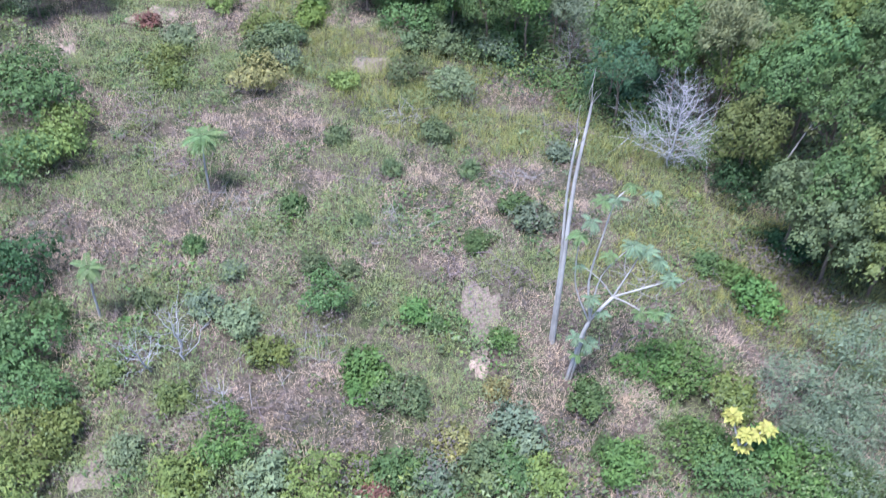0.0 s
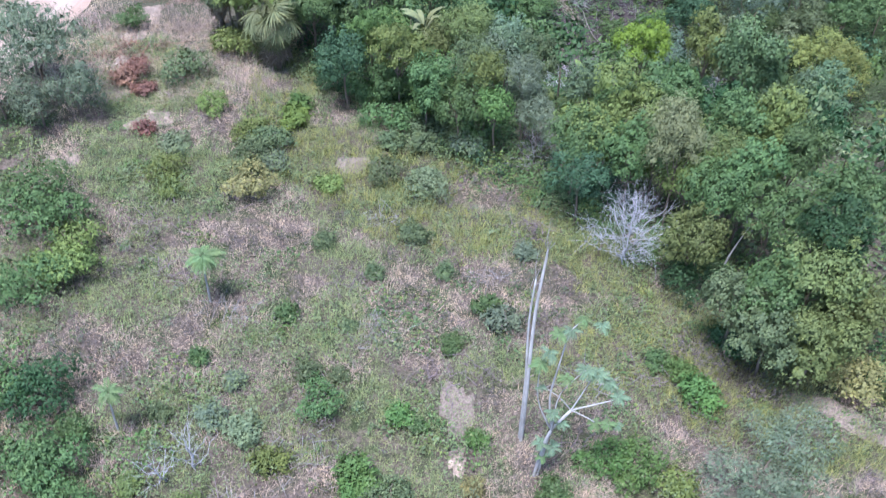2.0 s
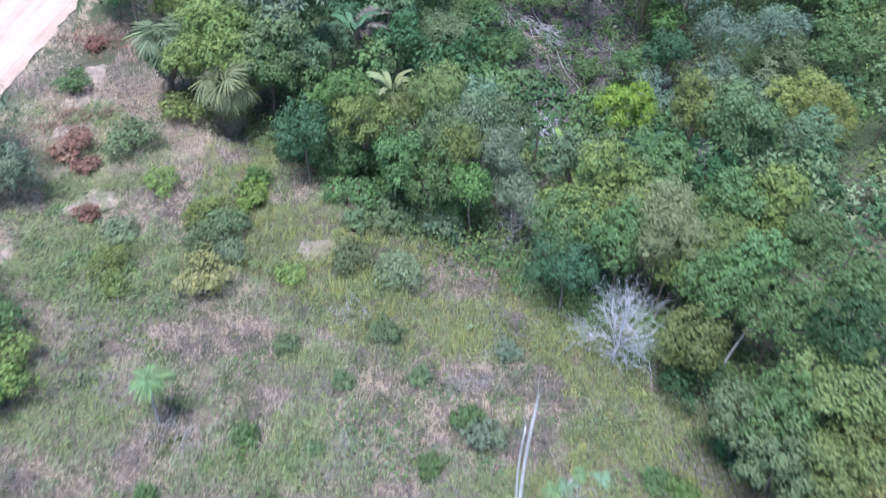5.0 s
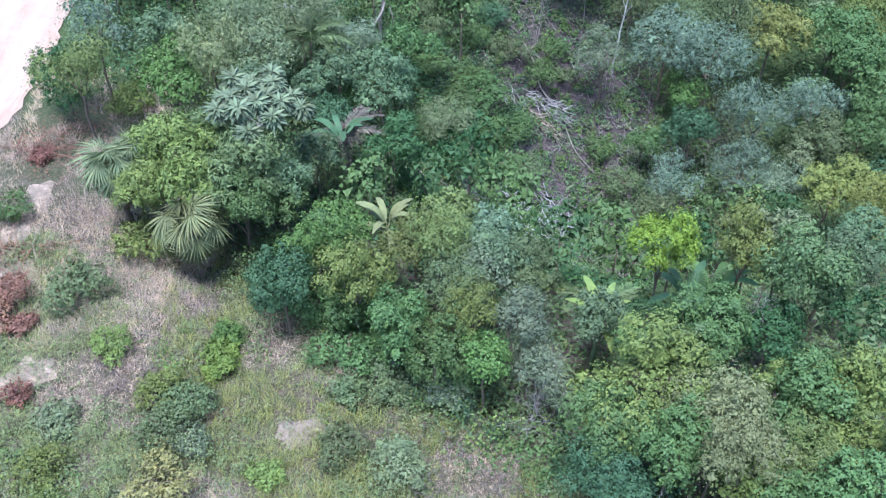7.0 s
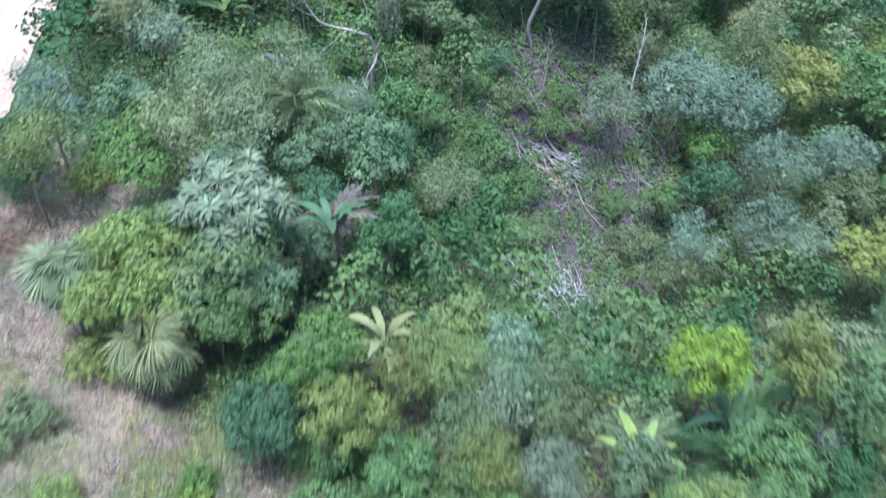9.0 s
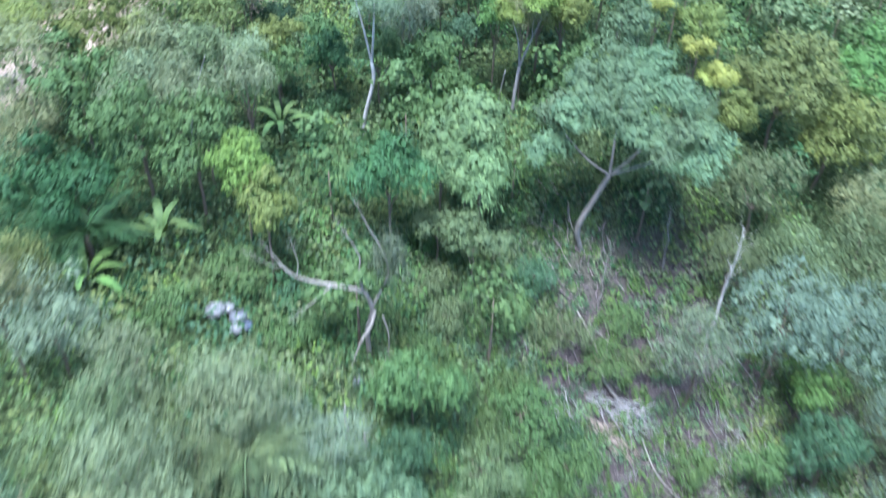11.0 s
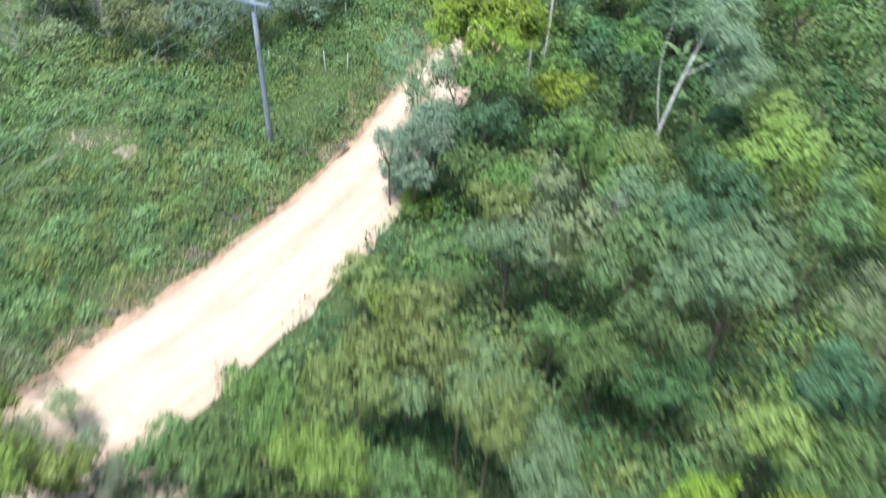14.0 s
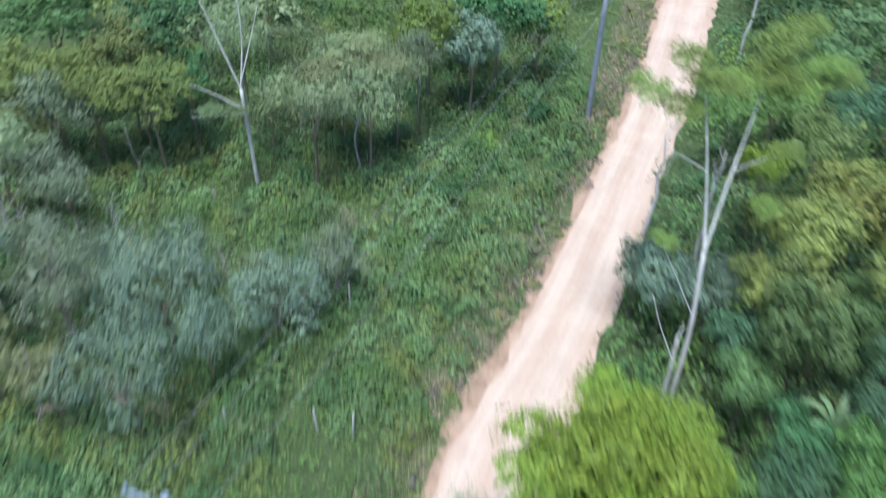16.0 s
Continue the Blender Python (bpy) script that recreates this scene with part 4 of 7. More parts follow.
tree_with_limbs(1.55, 81.0, [
    ([(-.3, -.4, -.4), (-.2, -.3, 1.2), (.35, -.2, 3.4), (.3, -.1, 4.4)], .20, .15), ([(.3, -.1, 4.4), (.5, .1, 6.6), (.6, .3, 8.8), (.65, .5, 10.3)], .11, .06), ([(.3, -.1, 4.4), (-.05, -.1, 6.4), (-.4, -.1, 8.0), (-.7, 0, 9.6)], .10, .05),
    ([(.3, -.1, 4.4), (.45, -.3, 6.5), (.5, -.4, 7.6)], .06, .03), ([(.65, .5, 10.3), (.3, .6, 11.2), (.1, .7, 12.0)], .05, .02), ([(.65, .5, 10.3), (1.0, .7, 11.2), (1.3, .8, 12.0)], .05, .02), ([(-.4, -.1, 8.0), (-.4, .1, 9.0), (-.3, .2, 10.0)], .05, .02)],
    [(-1.6, .4, 10.6, 1.3, .85), (-.5, .8, 11.4, 1.2, .8), (.4, 1.2, 12.4, 1.2, .8), (1.5, 1.0, 12.3, 1.3, .85), (-2.0, .2, 9.8, .9, .8), (.9, .2, 12.8, 1.0, .8), (.6, -.4, 7.6, .9, .7), (1.0, -.3, 7.2, .8, .7)],
    "bgl", "tall tree with slim white forking stems and feathery blue-green crown", PALE)
tree_with_limbs(9.6, 82.3, [
    ([(0, 0, -.3), (.1, .1, 1.6), (.3, .4, 3.0)], .18, .14), ([(.3, .4, 3.0), (.9, .6, 4.6), (1.6, .9, 6.0)], .10, .05), ([(.3, .4, 3.0), (.1, .3, 4.6), (-.3, .2, 5.8)], .09, .04), ([(.9, .6, 4.6), (.8, .2, 5.8), (1.0, -.2, 6.8)], .06, .03), ([(-.8, .2, -.2), (-.7, .2, 1.5), (-.5, .1, 3.0)], .06, .04)],
    [(1.6, 1.0, 6.4, 1.2, .8), (-.4, .3, 6.2, 1.0, .8), (1.0, -.2, 7.2, 1.0, .8), (.6, 1.4, 7.4, 1.1, .8)], "ygb", "tree with a grey forked trunk and yellow-green leaves", GREYWOOD, "b")
tree_with_limbs(-8.2, 79.9, [([(.4, 0, -.2), (.8, .2, 1.6), (1.3, .3, 3.4), (2.0, .4, 5.2)], .12, .05), ([(0, 0, -.2), (-.1, .1, 2.2), (-.2, .1, 4.0)], .09, .04), ([(.2, 0, .4), (-.8, -.2, .9), (-1.5, -.4, 1.3)], .08, .04)],
    [(2.0, .5, 5.6, 1.2, .8), (-.4, .2, 4.6, 1.2, .8)], "gn", "slim tree with curved pale stems and thin foliage", PALE)
tree_with_limbs(-15.6, 80.5, [([(0, 0, -.2), (-.1, .2, 2.4), (-.4, .4, 4.0)], .16, .09), ([(-.2, .3, 3.0), (-1.0, .5, 4.4), (-1.6, .6, 5.4)], .08, .04), ([(-.2, .3, 3.2), (.3, .4, 4.6), (.5, .4, 5.8)], .07, .03)],
    [(-1.4, .8, 5.8, 1.4, .8), (.4, .6, 5.8, 1.2, .8)], "pol", "tree with pale grey limbs and thin yellowish foliage", GREYWOOD)
# dead forked snag
TWIGS = [bare_mesh("twigs", 61 + k, 1.1, .7, .022, 8, 4, DEADWOOD, .9, .1, .1) for k in range(2)]
ob = thing("dead_tree", .6, 66.8, "dead grey tree with broken forked limbs", "dead tree")
for k, (points, r0, r1) in enumerate((
        ([(.3, 0, -.3), (.25, -.1, 1.8), (.5, -.2, 3.2), (.2, -.2, 4.3)], .17, .12), ([(.2, -.2, 4.3), (-1.05, -.2, 4.75), (-2.0, 0, 4.9), (-2.7, .2, 5.2), (-3.3, .4, 6.1)], .12, .03), ([(-1.05, -.2, 4.75), (-1.6, -.5, 4.4), (-2.1, -.7, 4.1)], .06, .02),
        ([(-2.4, .1, 5.05), (-2.3, .2, 5.7), (-2.4, .3, 6.3)], .04, .012), ([(-2.9, .25, 5.5), (-3.3, .2, 5.6), (-3.8, .2, 6.0)], .03, .01), ([(.15, -.2, 4.4), (.05, 0, 5.2), (.1, .1, 5.9), (-.35, .3, 6.9)], .07, .02),
        ([(.5, -.2, 3.4), (1.2, 0, 5.0), (.95, .2, 6.2), (.5, .3, 7.2), (.2, .4, 8.0)], .07, .02), ([(.6, -.2, 3.2), (.4, -.6, 2.7), (0, -.9, 2.2), (-.3, -1.1, 1.5)], .11, .05), ([(.9, -.4, 3.0), (1.1, -.6, 2.2), (1.1, -.7, 1.5)], .05, .02))):
    P = smooth_line3(points)
    part("trunk" if k == 0 else "limb", mesh_of("limb", *tube(P, np.linspace(r0, r1, len(P)) * .8, 6), DEADWOOD, True), ob)
    if k:
        part("twigs", TWIGS[k % 2], ob, m=Matrix.Translation(P[-1] - (P[-1] - P[-3]) * .3) @ Vector(P[-1] - P[-3]).to_track_quat("Z", "Y").to_matrix().to_4x4() @ Matrix.Scale(.7 + .1 * (k % 3), 4))
part("vine", CROWN["f", 0, 1], ob, m=pose(1.2, .2, 5.0) @ Matrix.Diagonal((.75, .75, 1.9, 1)), material=LEAF["gy"])
# broken stumps low in the hollow
for x, y, h in ((-.2, 62.6, 2.6), (.5, 62.2, 1.6)):
    bare_tree(x, y, bare_mesh("stump", int(h * 10), h, .8, .13, 3, 1, GREYWOOD, 1.0, .4), "broken grey dead stump among creepers", "stump", 0, "stump")

# forked white tree over the roadside wood
tree_with_limbs(14.6, 109.4, [
    ([(0, 0, -.3), (.1, .1, 3), (.35, .2, 5.4), (.9, .5, 7.4), (1.4, .8, 8.6)], .13, .09), ([(1.4, .8, 8.6), (1.9, 1.0, 10.2), (2.2, 1.2, 12.0)], .07, .02), ([(.35, .2, 5.2), (0.1, .6, 7.0), (.2, 1.2, 8.6), (.6, 1.6, 10.0)], .045, .015), ([(1.1, .6, 7.8), (1.9, .4, 8.4), (2.8, .2, 8.8)], .05, .03), ([(2.0, 1.1, 10.8), (2.6, 1.2, 11.5), (3.0, 1.3, 11.8)], .04, .02)],
    [(2.2, .4, 9.8, 1.1, .8), (3.0, .8, 9.0, 1.1, .8), (2.7, 1.4, 10.4, 1.0, .8), (3.6, 0, 8.2, 1.1, .8), (2.6, -.4, 7.6, .9, .8)], "bgl", "forked tree with smooth white limbs and a soft feathery crown", PALE)
# tall roadside tree with sparse crown
tree_with_limbs(13.55, 125.0, [
    ([(0, 0, -.3), (.2, .3, 3.4), (.4, 1.3, 6.6)], .16, .11), ([(.4, 1.3, 6.6), (1.3, 2.6, 9.0), (2.6, 4.4, 11.2)], .10, .03), ([(.4, 1.3, 6.6), (.3, 2.4, 9.2), (0, 3.2, 11.6)], .09, .03), ([(.3, .6, 4.2), (-.5, .9, 5.8), (-1.2, 1.2, 7.2)], .05, .02), ([(1.3, 2.6, 9.0), (2.2, 2.6, 9.4), (3.0, 2.6, 9.6)], .04, .015), ([(.3, 2.4, 9.2), (-.6, 2.4, 9.8), (-1.3, 2.5, 10.2)], .04, .015)],
    [(2.6, 4.4, 11.6, 1.0, 0.55), (3.4, 4.2, 11.0, .95, 0.55), (0.1, 3.4, 11.9, 0.85, 0.5), (-0.8, 3.2, 11.2, 0.8, 0.5), (3.0, 5.0, 12.2, 0.9, 0.55), (-0.3, 4.0, 12.4, 0.75, 0.5), (1.3, 3.8, 11.6, 0.8, 0.5), (4.6, 4.8, 11.4, 0.9, 0.55), (4.2, 5.8, 12.3, 0.9, 0.55), (-1.7, 3.8, 11.6, 0.8, 0.5), (5.4, 4.8, 11.0, 0.8, 0.55), (2.9, 2.6, 9.6, 0.6, 0.5), (2.2, 1.6, 8.2, 0.55, 0.5), (-1.2, 1.2, 7.4, 0.45, 0.5)], "ygb", "tall slim roadside tree with pale forked trunk and sparse green sprays", PALE)
tree_with_limbs(12.2, 123.2, [([(0, 0, -.3), (.15, .2, 3.0), (.3, .6, 5.2)], .12, .08), ([(.2, .4, 4.4), (-.4, .6, 5.8), (-.8, .8, 7.0)], .05, .02), ([(.3, .6, 5.2), (.5, .8, 5.6)], .05, .03)], [], "br", "broken pale tree stem beside the road", PALE)
# dense bright tree over the road's edge
tree_with_limbs(8.7, 118.2, [([(0, 0, -.3), (.1, 0, 2.5), (0, 0, 4.9)], .16, .08), ([(0, 0, 3.6), (1.2, .2, 5.2), (2.0, .3, 6.2)], .07, .03), ([(0, 0, 3.8), (-1.0, .4, 5.2), (-1.6, .6, 6.0)], .07, .03)],
    [(0, 0, 7.0, 1.9, .9), (1.5, .3, 6.5, 1.5, .85), (-1.4, .4, 6.5, 1.5, .85), (.2, 1.4, 6.5, 1.5, .85), (.3, -1.3, 6.2, 1.4, .85), (2.1, -.2, 5.6, 1.0, .8), (-2.1, .2, 5.6, 1.0, .8), (0, 0, 5.4, 1.6, .8)], "yr", "dense yellow-green tree with a rounded dome of fine leaves", BARK, "b")
# trees on the left of the road
tree_with_limbs(-2.2, 139.7, [
    ([(0, 0, -.3), (-.1, .1, 3.0), (-.2, .3, 5.6)], .17, .12), ([(-.2, .3, 5.6), (-.9, .8, 7.6), (-1.5, 1.2, 9.4)], .08, .03), ([(-.2, .3, 5.6), (.1, .6, 7.8), (.1, .9, 9.8)], .08, .03), ([(-.2, .3, 5.8), (.4, .6, 7.6), (.9, .9, 9.2)], .06, .02), ([(-.2, .2, 4.6), (-1.3, .2, 5.4), (-2.4, .2, 6.0)], .06, .02), ([(-.15, .2, 4.4), (-1.4, -.3, 4.6), (-2.4, -.6, 4.8)], .05, .02)],
    [(-.6, .2, 4.6, .6, .4), (-1.6, -.4, 4.9, .6, .4)], "gn", "almost bare white-barked tree among weeds", PALE)
tree_with_limbs(2.8, 141.4, [
    ([(0, 0, -.3), (-.25, .1, 1.6), (.05, .2, 3.0)], .11, .07), ([(.05, .2, 3.0), (-.5, .4, 4.6), (-1.2, .6, 5.8)], .05, .02), ([(.05, .2, 3.0), (.5, .5, 4.6), (1.0, .8, 5.8)], .05, .02), ([(0, .1, 2.4), (-1.0, .2, 3.6), (-1.8, .2, 4.2)], .04, .02)],
    [(0, .4, 5.6, 1.5, .45), (1.4, .6, 5.2, 1.2, .45), (-1.5, .4, 5.0, 1.2, .45), (.2, 1.0, 6.2, 1.1, .4)], "pol", "small flat-topped pale green tree with twisted grey stem", GREYWOOD)
for x, y, h, lean in ((-4.3, 138.9, 1.3, .1), (-7.6, 140.4, 4.0, -.3), (-9.3, 126.2, 4.6, .5), (-10.6, 128.6, 4.8, -.4), (4.3, 146.0, 2.0, .1)):
    bare_tree(x, y, bare_mesh("dead_tree", int(h * 7 + 3), h, h * .35, .05, 4, 2, GREYWOOD, 1.4, .4, .1, (lean, 0)), "thin leafless grey stem among bushes", "bare tree", 0, "dead_tree")
for x, y, h in ((16.6, 131.9, 6.5), (15.6, 134.9, 6.0), (26.0, 150.0, 8.0), (24.0, 92.0, 7.5), (17.0, 88.0, 7.0), (-17.3, 97.5, 6.5)):
    bare_tree(x, y, bare_mesh("dead_tree", int(h * 9 + x), h, h * .3, .11, 7, 3, PALE, 1.5, .5, .1, (.4, .3)), "slim pale tree stem with bare forks", "bare tree", 0, "dead_tree")


# ---- power poles and wires ----
STEEL = plain_material("galvanised_steel", (.17, .20, .25), .55, .3)
INSUL = plain_material("insulator_glaze", (.16, .19, .23), .35)
WIRE = plain_material("wire_grey", (.22, .23, .24), .5, .5)
LINE = unit(np.array([17.9, 28.0]))
ARM_TURN = math.degrees(math.atan2(LINE[1], LINE[0])) - 90


def box_mesh(name, size, material, bevel=.01):
    bm = bmesh.new()
    bmesh.ops.create_cube(bm, size=1)
    bmesh.ops.scale(bm, vec=size, verts=bm.verts)
    bmesh.ops.bevel(bm, geom=bm.edges[:], offset=bevel, segments=1, affect="EDGES")
    me = bpy.data.meshes.new(name)
    bm.to_mesh(me)
    bm.free()
    me.materials.append(material)
    return me


POLE = mesh_of("pole", *tube([(0, 0, -.3), (0, 0, 3), (0, 0, 6), (0, 0, 8.45)], (.15, .137, .124, .105), 10), POLEWOOD, True)
ARM = box_mesh("crossarm", (2.2, .12, .14), STEEL, .012)
BRACE = mesh_of("brace", *tube([(.75, 0, 0), (.05, 0, -.75)], (.02, .02), 5), STEEL)
CUP = mesh_of("insulator", *tube([(0, 0, 0), (0, 0, .06), (0, 0, .09), (0, 0, .15), (0, 0, .18)], (.05, .05, .075, .06, .03), 8), INSUL, True)
CAP = mesh_of("cap", *tube([(0, 0, 0), (0, 0, .05)], (.125, .10), 10), STEEL)
ARM_Z = 8.25
POLES = ((-2.4, 117.2), (15.5, 145.2), (-26.0, 81.0))
for x, y in POLES:
    ob = thing("utility_pole", x, y, "grey utility pole with a steel crossarm beside the road", "utility pole", "power line poles", turn=ARM_TURN)
    part("post", POLE, ob)
    arm = part("crossarm", ARM, ob, "pale steel crossarm", m=pose(0, -.17, ARM_Z))
    for dx in (-1.0, -.35, 1.0):
        part("insulator", CUP, arm, "glazed insulator", m=pose(dx, 0, .07))
    part("brace", BRACE, ob, m=pose(0, -.17, ARM_Z - .05))
    part("brace", BRACE, ob, m=pose(0, -.17, ARM_Z - .05, 0, 0, 180))
    part("cap", CAP, ob, m=pose(0, 0, 8.45))


def wire_mesh(a, b, sag=.5, r=.008):
    t = np.linspace(0, 1, 17)
    P = np.outer(1 - t, a) + np.outer(t, b)
    P[:, 2] -= sag * 4 * t * (1 - t)
    return mesh_of("wire", *tube(P, r, 4), WIRE)


R2 = np.array([LINE[1], -LINE[0]])
ENDS = [POLES[2], POLES[0], POLES[1], (POLES[1][0] + LINE[0] * 34, POLES[1][1] + LINE[1] * 34)]
for dx in (-1.0, -.35, 1.0):
    for (ax, ay), (bx, by) in zip(ENDS[:-1], ENDS[1:]):
        a, b = np.array([ax, ay]) + R2 * dx - LINE * .17, np.array([bx, by]) + R2 * dx - LINE * .17
        za, zb = float(ground_z(ax, ay)) + ARM_Z + .25, float(ground_z(bx, by)) + ARM_Z + .25
        ob = new("power_wire", wire_mesh((*a, za), (*b, zb)))
        tagged(ob, "thin grey overhead power wire between poles", "wire", "power wires")


# short stakes of an old fence among the weeds
STAKE = mesh_of("stake", *tube([(0, 0, -.2), (.01, 0, .6), (0, .01, 1.25), (0, .01, 1.28)], (.05, .048, .042, .02), 7), PALE, True)
for x, y, turn in ((-2.8, 125.6, 0), (1.75, 124.8, 50), (6.4, 148.0, 90), (1.9, 131.5, 130), (.5, 125.2, 200)):
    ob = new("fence_stake", STAKE)
    ob.matrix_basis = pose(x, y, float(ground_z(x, y)), 2, 3, turn)
    tagged(ob, "short pale wooden stake standing among weeds", "fence stake", "old fence stakes")


# ---- debris, logs, litter ----
def heap(x, y, n, rx, ry, length, thick, material, label, seed, name="brush_pile", lift=.25, turn=0, along=None):
    """Sticks thrown down on the ground."""
    rng = np.random.RandomState(seed)
    pieces = []
    c, s = math.cos(radians(turn)), math.sin(radians(turn))
    for _ in range(n):
        u, v = rng.normal(size=2) * [rx, ry] * .55
        p = np.array([x + c * u - s * v, y + s * u + c * v])
        a, ln = rng.uniform(0, 2 * np.pi) if along is None else radians(along) + .35 * rng.normal(), length * rng.uniform(.4, 1.2)
        q = p + ln * np.array([np.cos(a), np.sin(a)])
        z0, z1 = float(ground_z(*p)), float(ground_z(*q))
        r = thick * rng.uniform(.4, 1.2)
        pieces.append(tube(bent((*p, z0 + lift * rng.rand()), (*q, z1 + lift * 1.6 * rng.rand()), rng, .035, 4), np.linspace(r, r * .45, 4), 4))
    V, F = joined(pieces)
    return tagged(new(name, mesh_of(name, V, F, material, True)), label, "brush pile", kind="stuff")


heap(12.6, 67.4, 60, 1.6, .35, 1.8, .045, GREYWOOD, "fan of pale grey broken branches in the hollow", 1, lift=.5, turn=-8, along=-12)
heap(12.4, 66.2, 50, 1.3, .35, 1.3, .05, TANWOOD, "heap of pale cut stalks in the hollow", 13, lift=.4, turn=-20, along=-25)
heap(9.9, 67.0, 26, .7, .6, 1.1, .035, GREYWOOD, "pale broken branches on the slope", 2, lift=.4, along=-50)
heap(4.6, 57.6, 60, 1.0, 1.0, 1.2, .03, GREYWOOD, "pale dead palm stalks among creepers", 14, lift=.4, along=-40)
heap(5.2, 55.6, 50, 1.0, .7, 1.2, .035, TANWOOD, "pale dead palm stalks among creepers", 15, lift=.4, along=-50)
for points, r0, r1 in (([(11.4, 71.1), (12.2, 69.7), (12.5, 68.3), (13.7, 67.4)], .055, .08), ([(14.2, 66.4), (14.9, 65.0), (16.5, 63.7)], .06, .03), ([(13.9, 67.0), (15.2, 66.6), (16.2, 66.9)], .05, .02), ([(12.2, 70.4), (13.0, 70.0), (13.4, 69.2)], .04, .02)):
    P = smooth_line3([(x, y, float(ground_z(x, y)) + .25) for x, y in points])
    tagged(new("fallen_log", mesh_of("fallen_log", *tube(P, np.linspace(r0, r1, len(P)), 6), DEADWOOD, True)), "fallen pale grey stem on the slope of the hollow", "log")
heap(12.4, 59.0, 90, 1.6, 1.4, 1.4, .03, SILVERWOOD, "silver-grey dead branches in the hollow", 17, lift=.8)
heap(10.0, 57.6, 100, 1.3, 2.2, 1.6, .034, SILVERWOOD, "scattered dry palm stalks and branches", 3, lift=.5)
heap(11.0, 53.0, 60, 2.4, 1.6, 1.5, .028, GREYWOOD, "scattered grey dead branches", 4, lift=.5)
heap(4.8, 55.2, 50, 2.6, 1.6, 1.3, .026, GREYWOOD, "grey dead branches on the slope", 5, lift=.5)
heap(11.8, 61.4, 150, 1.6, 1.6, 1.0, .016, PLUMWOOD, "mauve-brown dead brush in the hollow", 16, lift=.8)
heap(14.5, 62.0, 220, 5.5, 6.5, 1.3, .018, PLUMWOOD, "brown dead twigs over the floor of the hollow", 6, lift=.5)
heap(11.5, 73.5, 150, 3.0, 4.0, 1.2, .022, PLUMWOOD, "brown dead twigs on the slope", 7, lift=.4)
heap(18.0, 56.0, 160, 5.0, 3.5, 1.5, .02, PLUMWOOD, "brown dead twigs over the floor of the hollow", 8, lift=.6)
heap(20.0, 66.0, 160, 5.0, 4.0, 1.5, .02, GREYWOOD, "grey dead twigs over the floor of the hollow", 9, lift=.6)
heap(-16.4, 51.4, 60, 1.8, 1.2, 1.2, .025, LEAF["red"], "red-brown dry branches beside the road", 10, lift=.5)
heap(-15.6, 44.0, 40, 1.6, .5, 1.2, .025, LEAF["red"], "red-brown dry branches at the end of the field", 11, lift=.3)
heap(-15.2, 44.0, 3, .3, .2, 3.2, .06, TANWOOD, "fallen bare log across the track", 12, "fallen_log", .25)
for k, (x, y, n, rx, ry) in enumerate(((-1.9, 23.0, 46, 1.2, .9), (-3.2, 26.0, 30, 1.0, .7), (5.6, 17.5, 40, 1.3, 1.0), (6.6, 20.4, 46, 1.0, .9), (1.4, 20.8, 60, 1.9, 1.4), (-4.0, 20.0, 30, 1.0, .8), (-7.6, 23.8, 36, 1.4, .5), (-12.6, 29.0, 50, 1.3, 1.6), (-10.2, 26.0, 50, 1.6, 1.0),
                                       (-4.5, 17.0, 50, 1.6, 1.0), (-7.2, 14.8, 50, 1.6, 1.0), (9.0, 20.5, 40, 1.6, .8), (3.0, 26.0, 36, 1.0, .6), (5.0, 29.2, 50, 1.0, .8), (-8.0, 31.0, 36, 1.2, .8), (-1.5, 30.0, 40, 1.2, .6), (10.6, 21.5, 40, 1.4, .8))):
    heap(x, y, n, rx, ry, .9, .014, PLUMWOOD if k % 3 else GREYWOOD, "withered twigs matted in the dry grass", 40 + k, "dry_twigs", .35)
for x, y, r in ((-13.65, 35.5, .55), (-15.2, 40.9, .85), (-14.5, 39.2, .6), (-16.6, 50.6, .55), (-2.0, 12.3, .45), (-15.6, 39.8, .7)):
    ob = shrub(x, y, r, "red")
    tagged(ob, "dead shrub with withered red-brown leaves", "shrub")

# rubbish thrown down the slope
WHITE, DARKBAG, BLUEBAG = plain_material("white_sack", (.15, .15, .155), .5), plain_material("grey_sack", (.10, .105, .12), .5), plain_material("blue_plastic", (.07, .085, .12), .5)


def sack_mesh(seed, r, material):
    bm = bmesh.new()
    bmesh.ops.create_icosphere(bm, subdivisions=3, radius=r)
    for v in bm.verts:
        v.co += v.normal * r * .35 * noise.noise(v.co * 2.2 / r + Vector((seed, 0, 0)))
        v.co.z *= .55
    me = bpy.data.meshes.new("sack")
    bm.to_mesh(me)
    bm.free()
    me.materials.append(material)
    me.shade_smooth()
    return me


for k, (x, y, r, mat, label) in enumerate(((-5.5, 68.1, .42, WHITE, "crumpled white plastic sack on the undergrowth"), (-5.0, 68.3, .30, WHITE, "crumpled white plastic sack on the undergrowth"), (-4.5, 67.8, .40, DARKBAG, "crumpled grey sack on the undergrowth"),
                                           (-4.2, 67.4, .26, BLUEBAG, "crumpled blue plastic bag on the undergrowth"), (-4.6, 67.2, .28, WHITE, "crumpled white plastic sack on the undergrowth"), (.35, 65.4, .26, WHITE, "small white plastic bag on the slope"))):
    ob = new("sack", sack_mesh(k * 3.1, r, mat))
    ob.matrix_basis = pose(x, y, float(ground_z(x, y)) + .30 + .4 * r, 0, 0, k * 50)
    tagged(ob, label, "sack", "dumped rubbish")

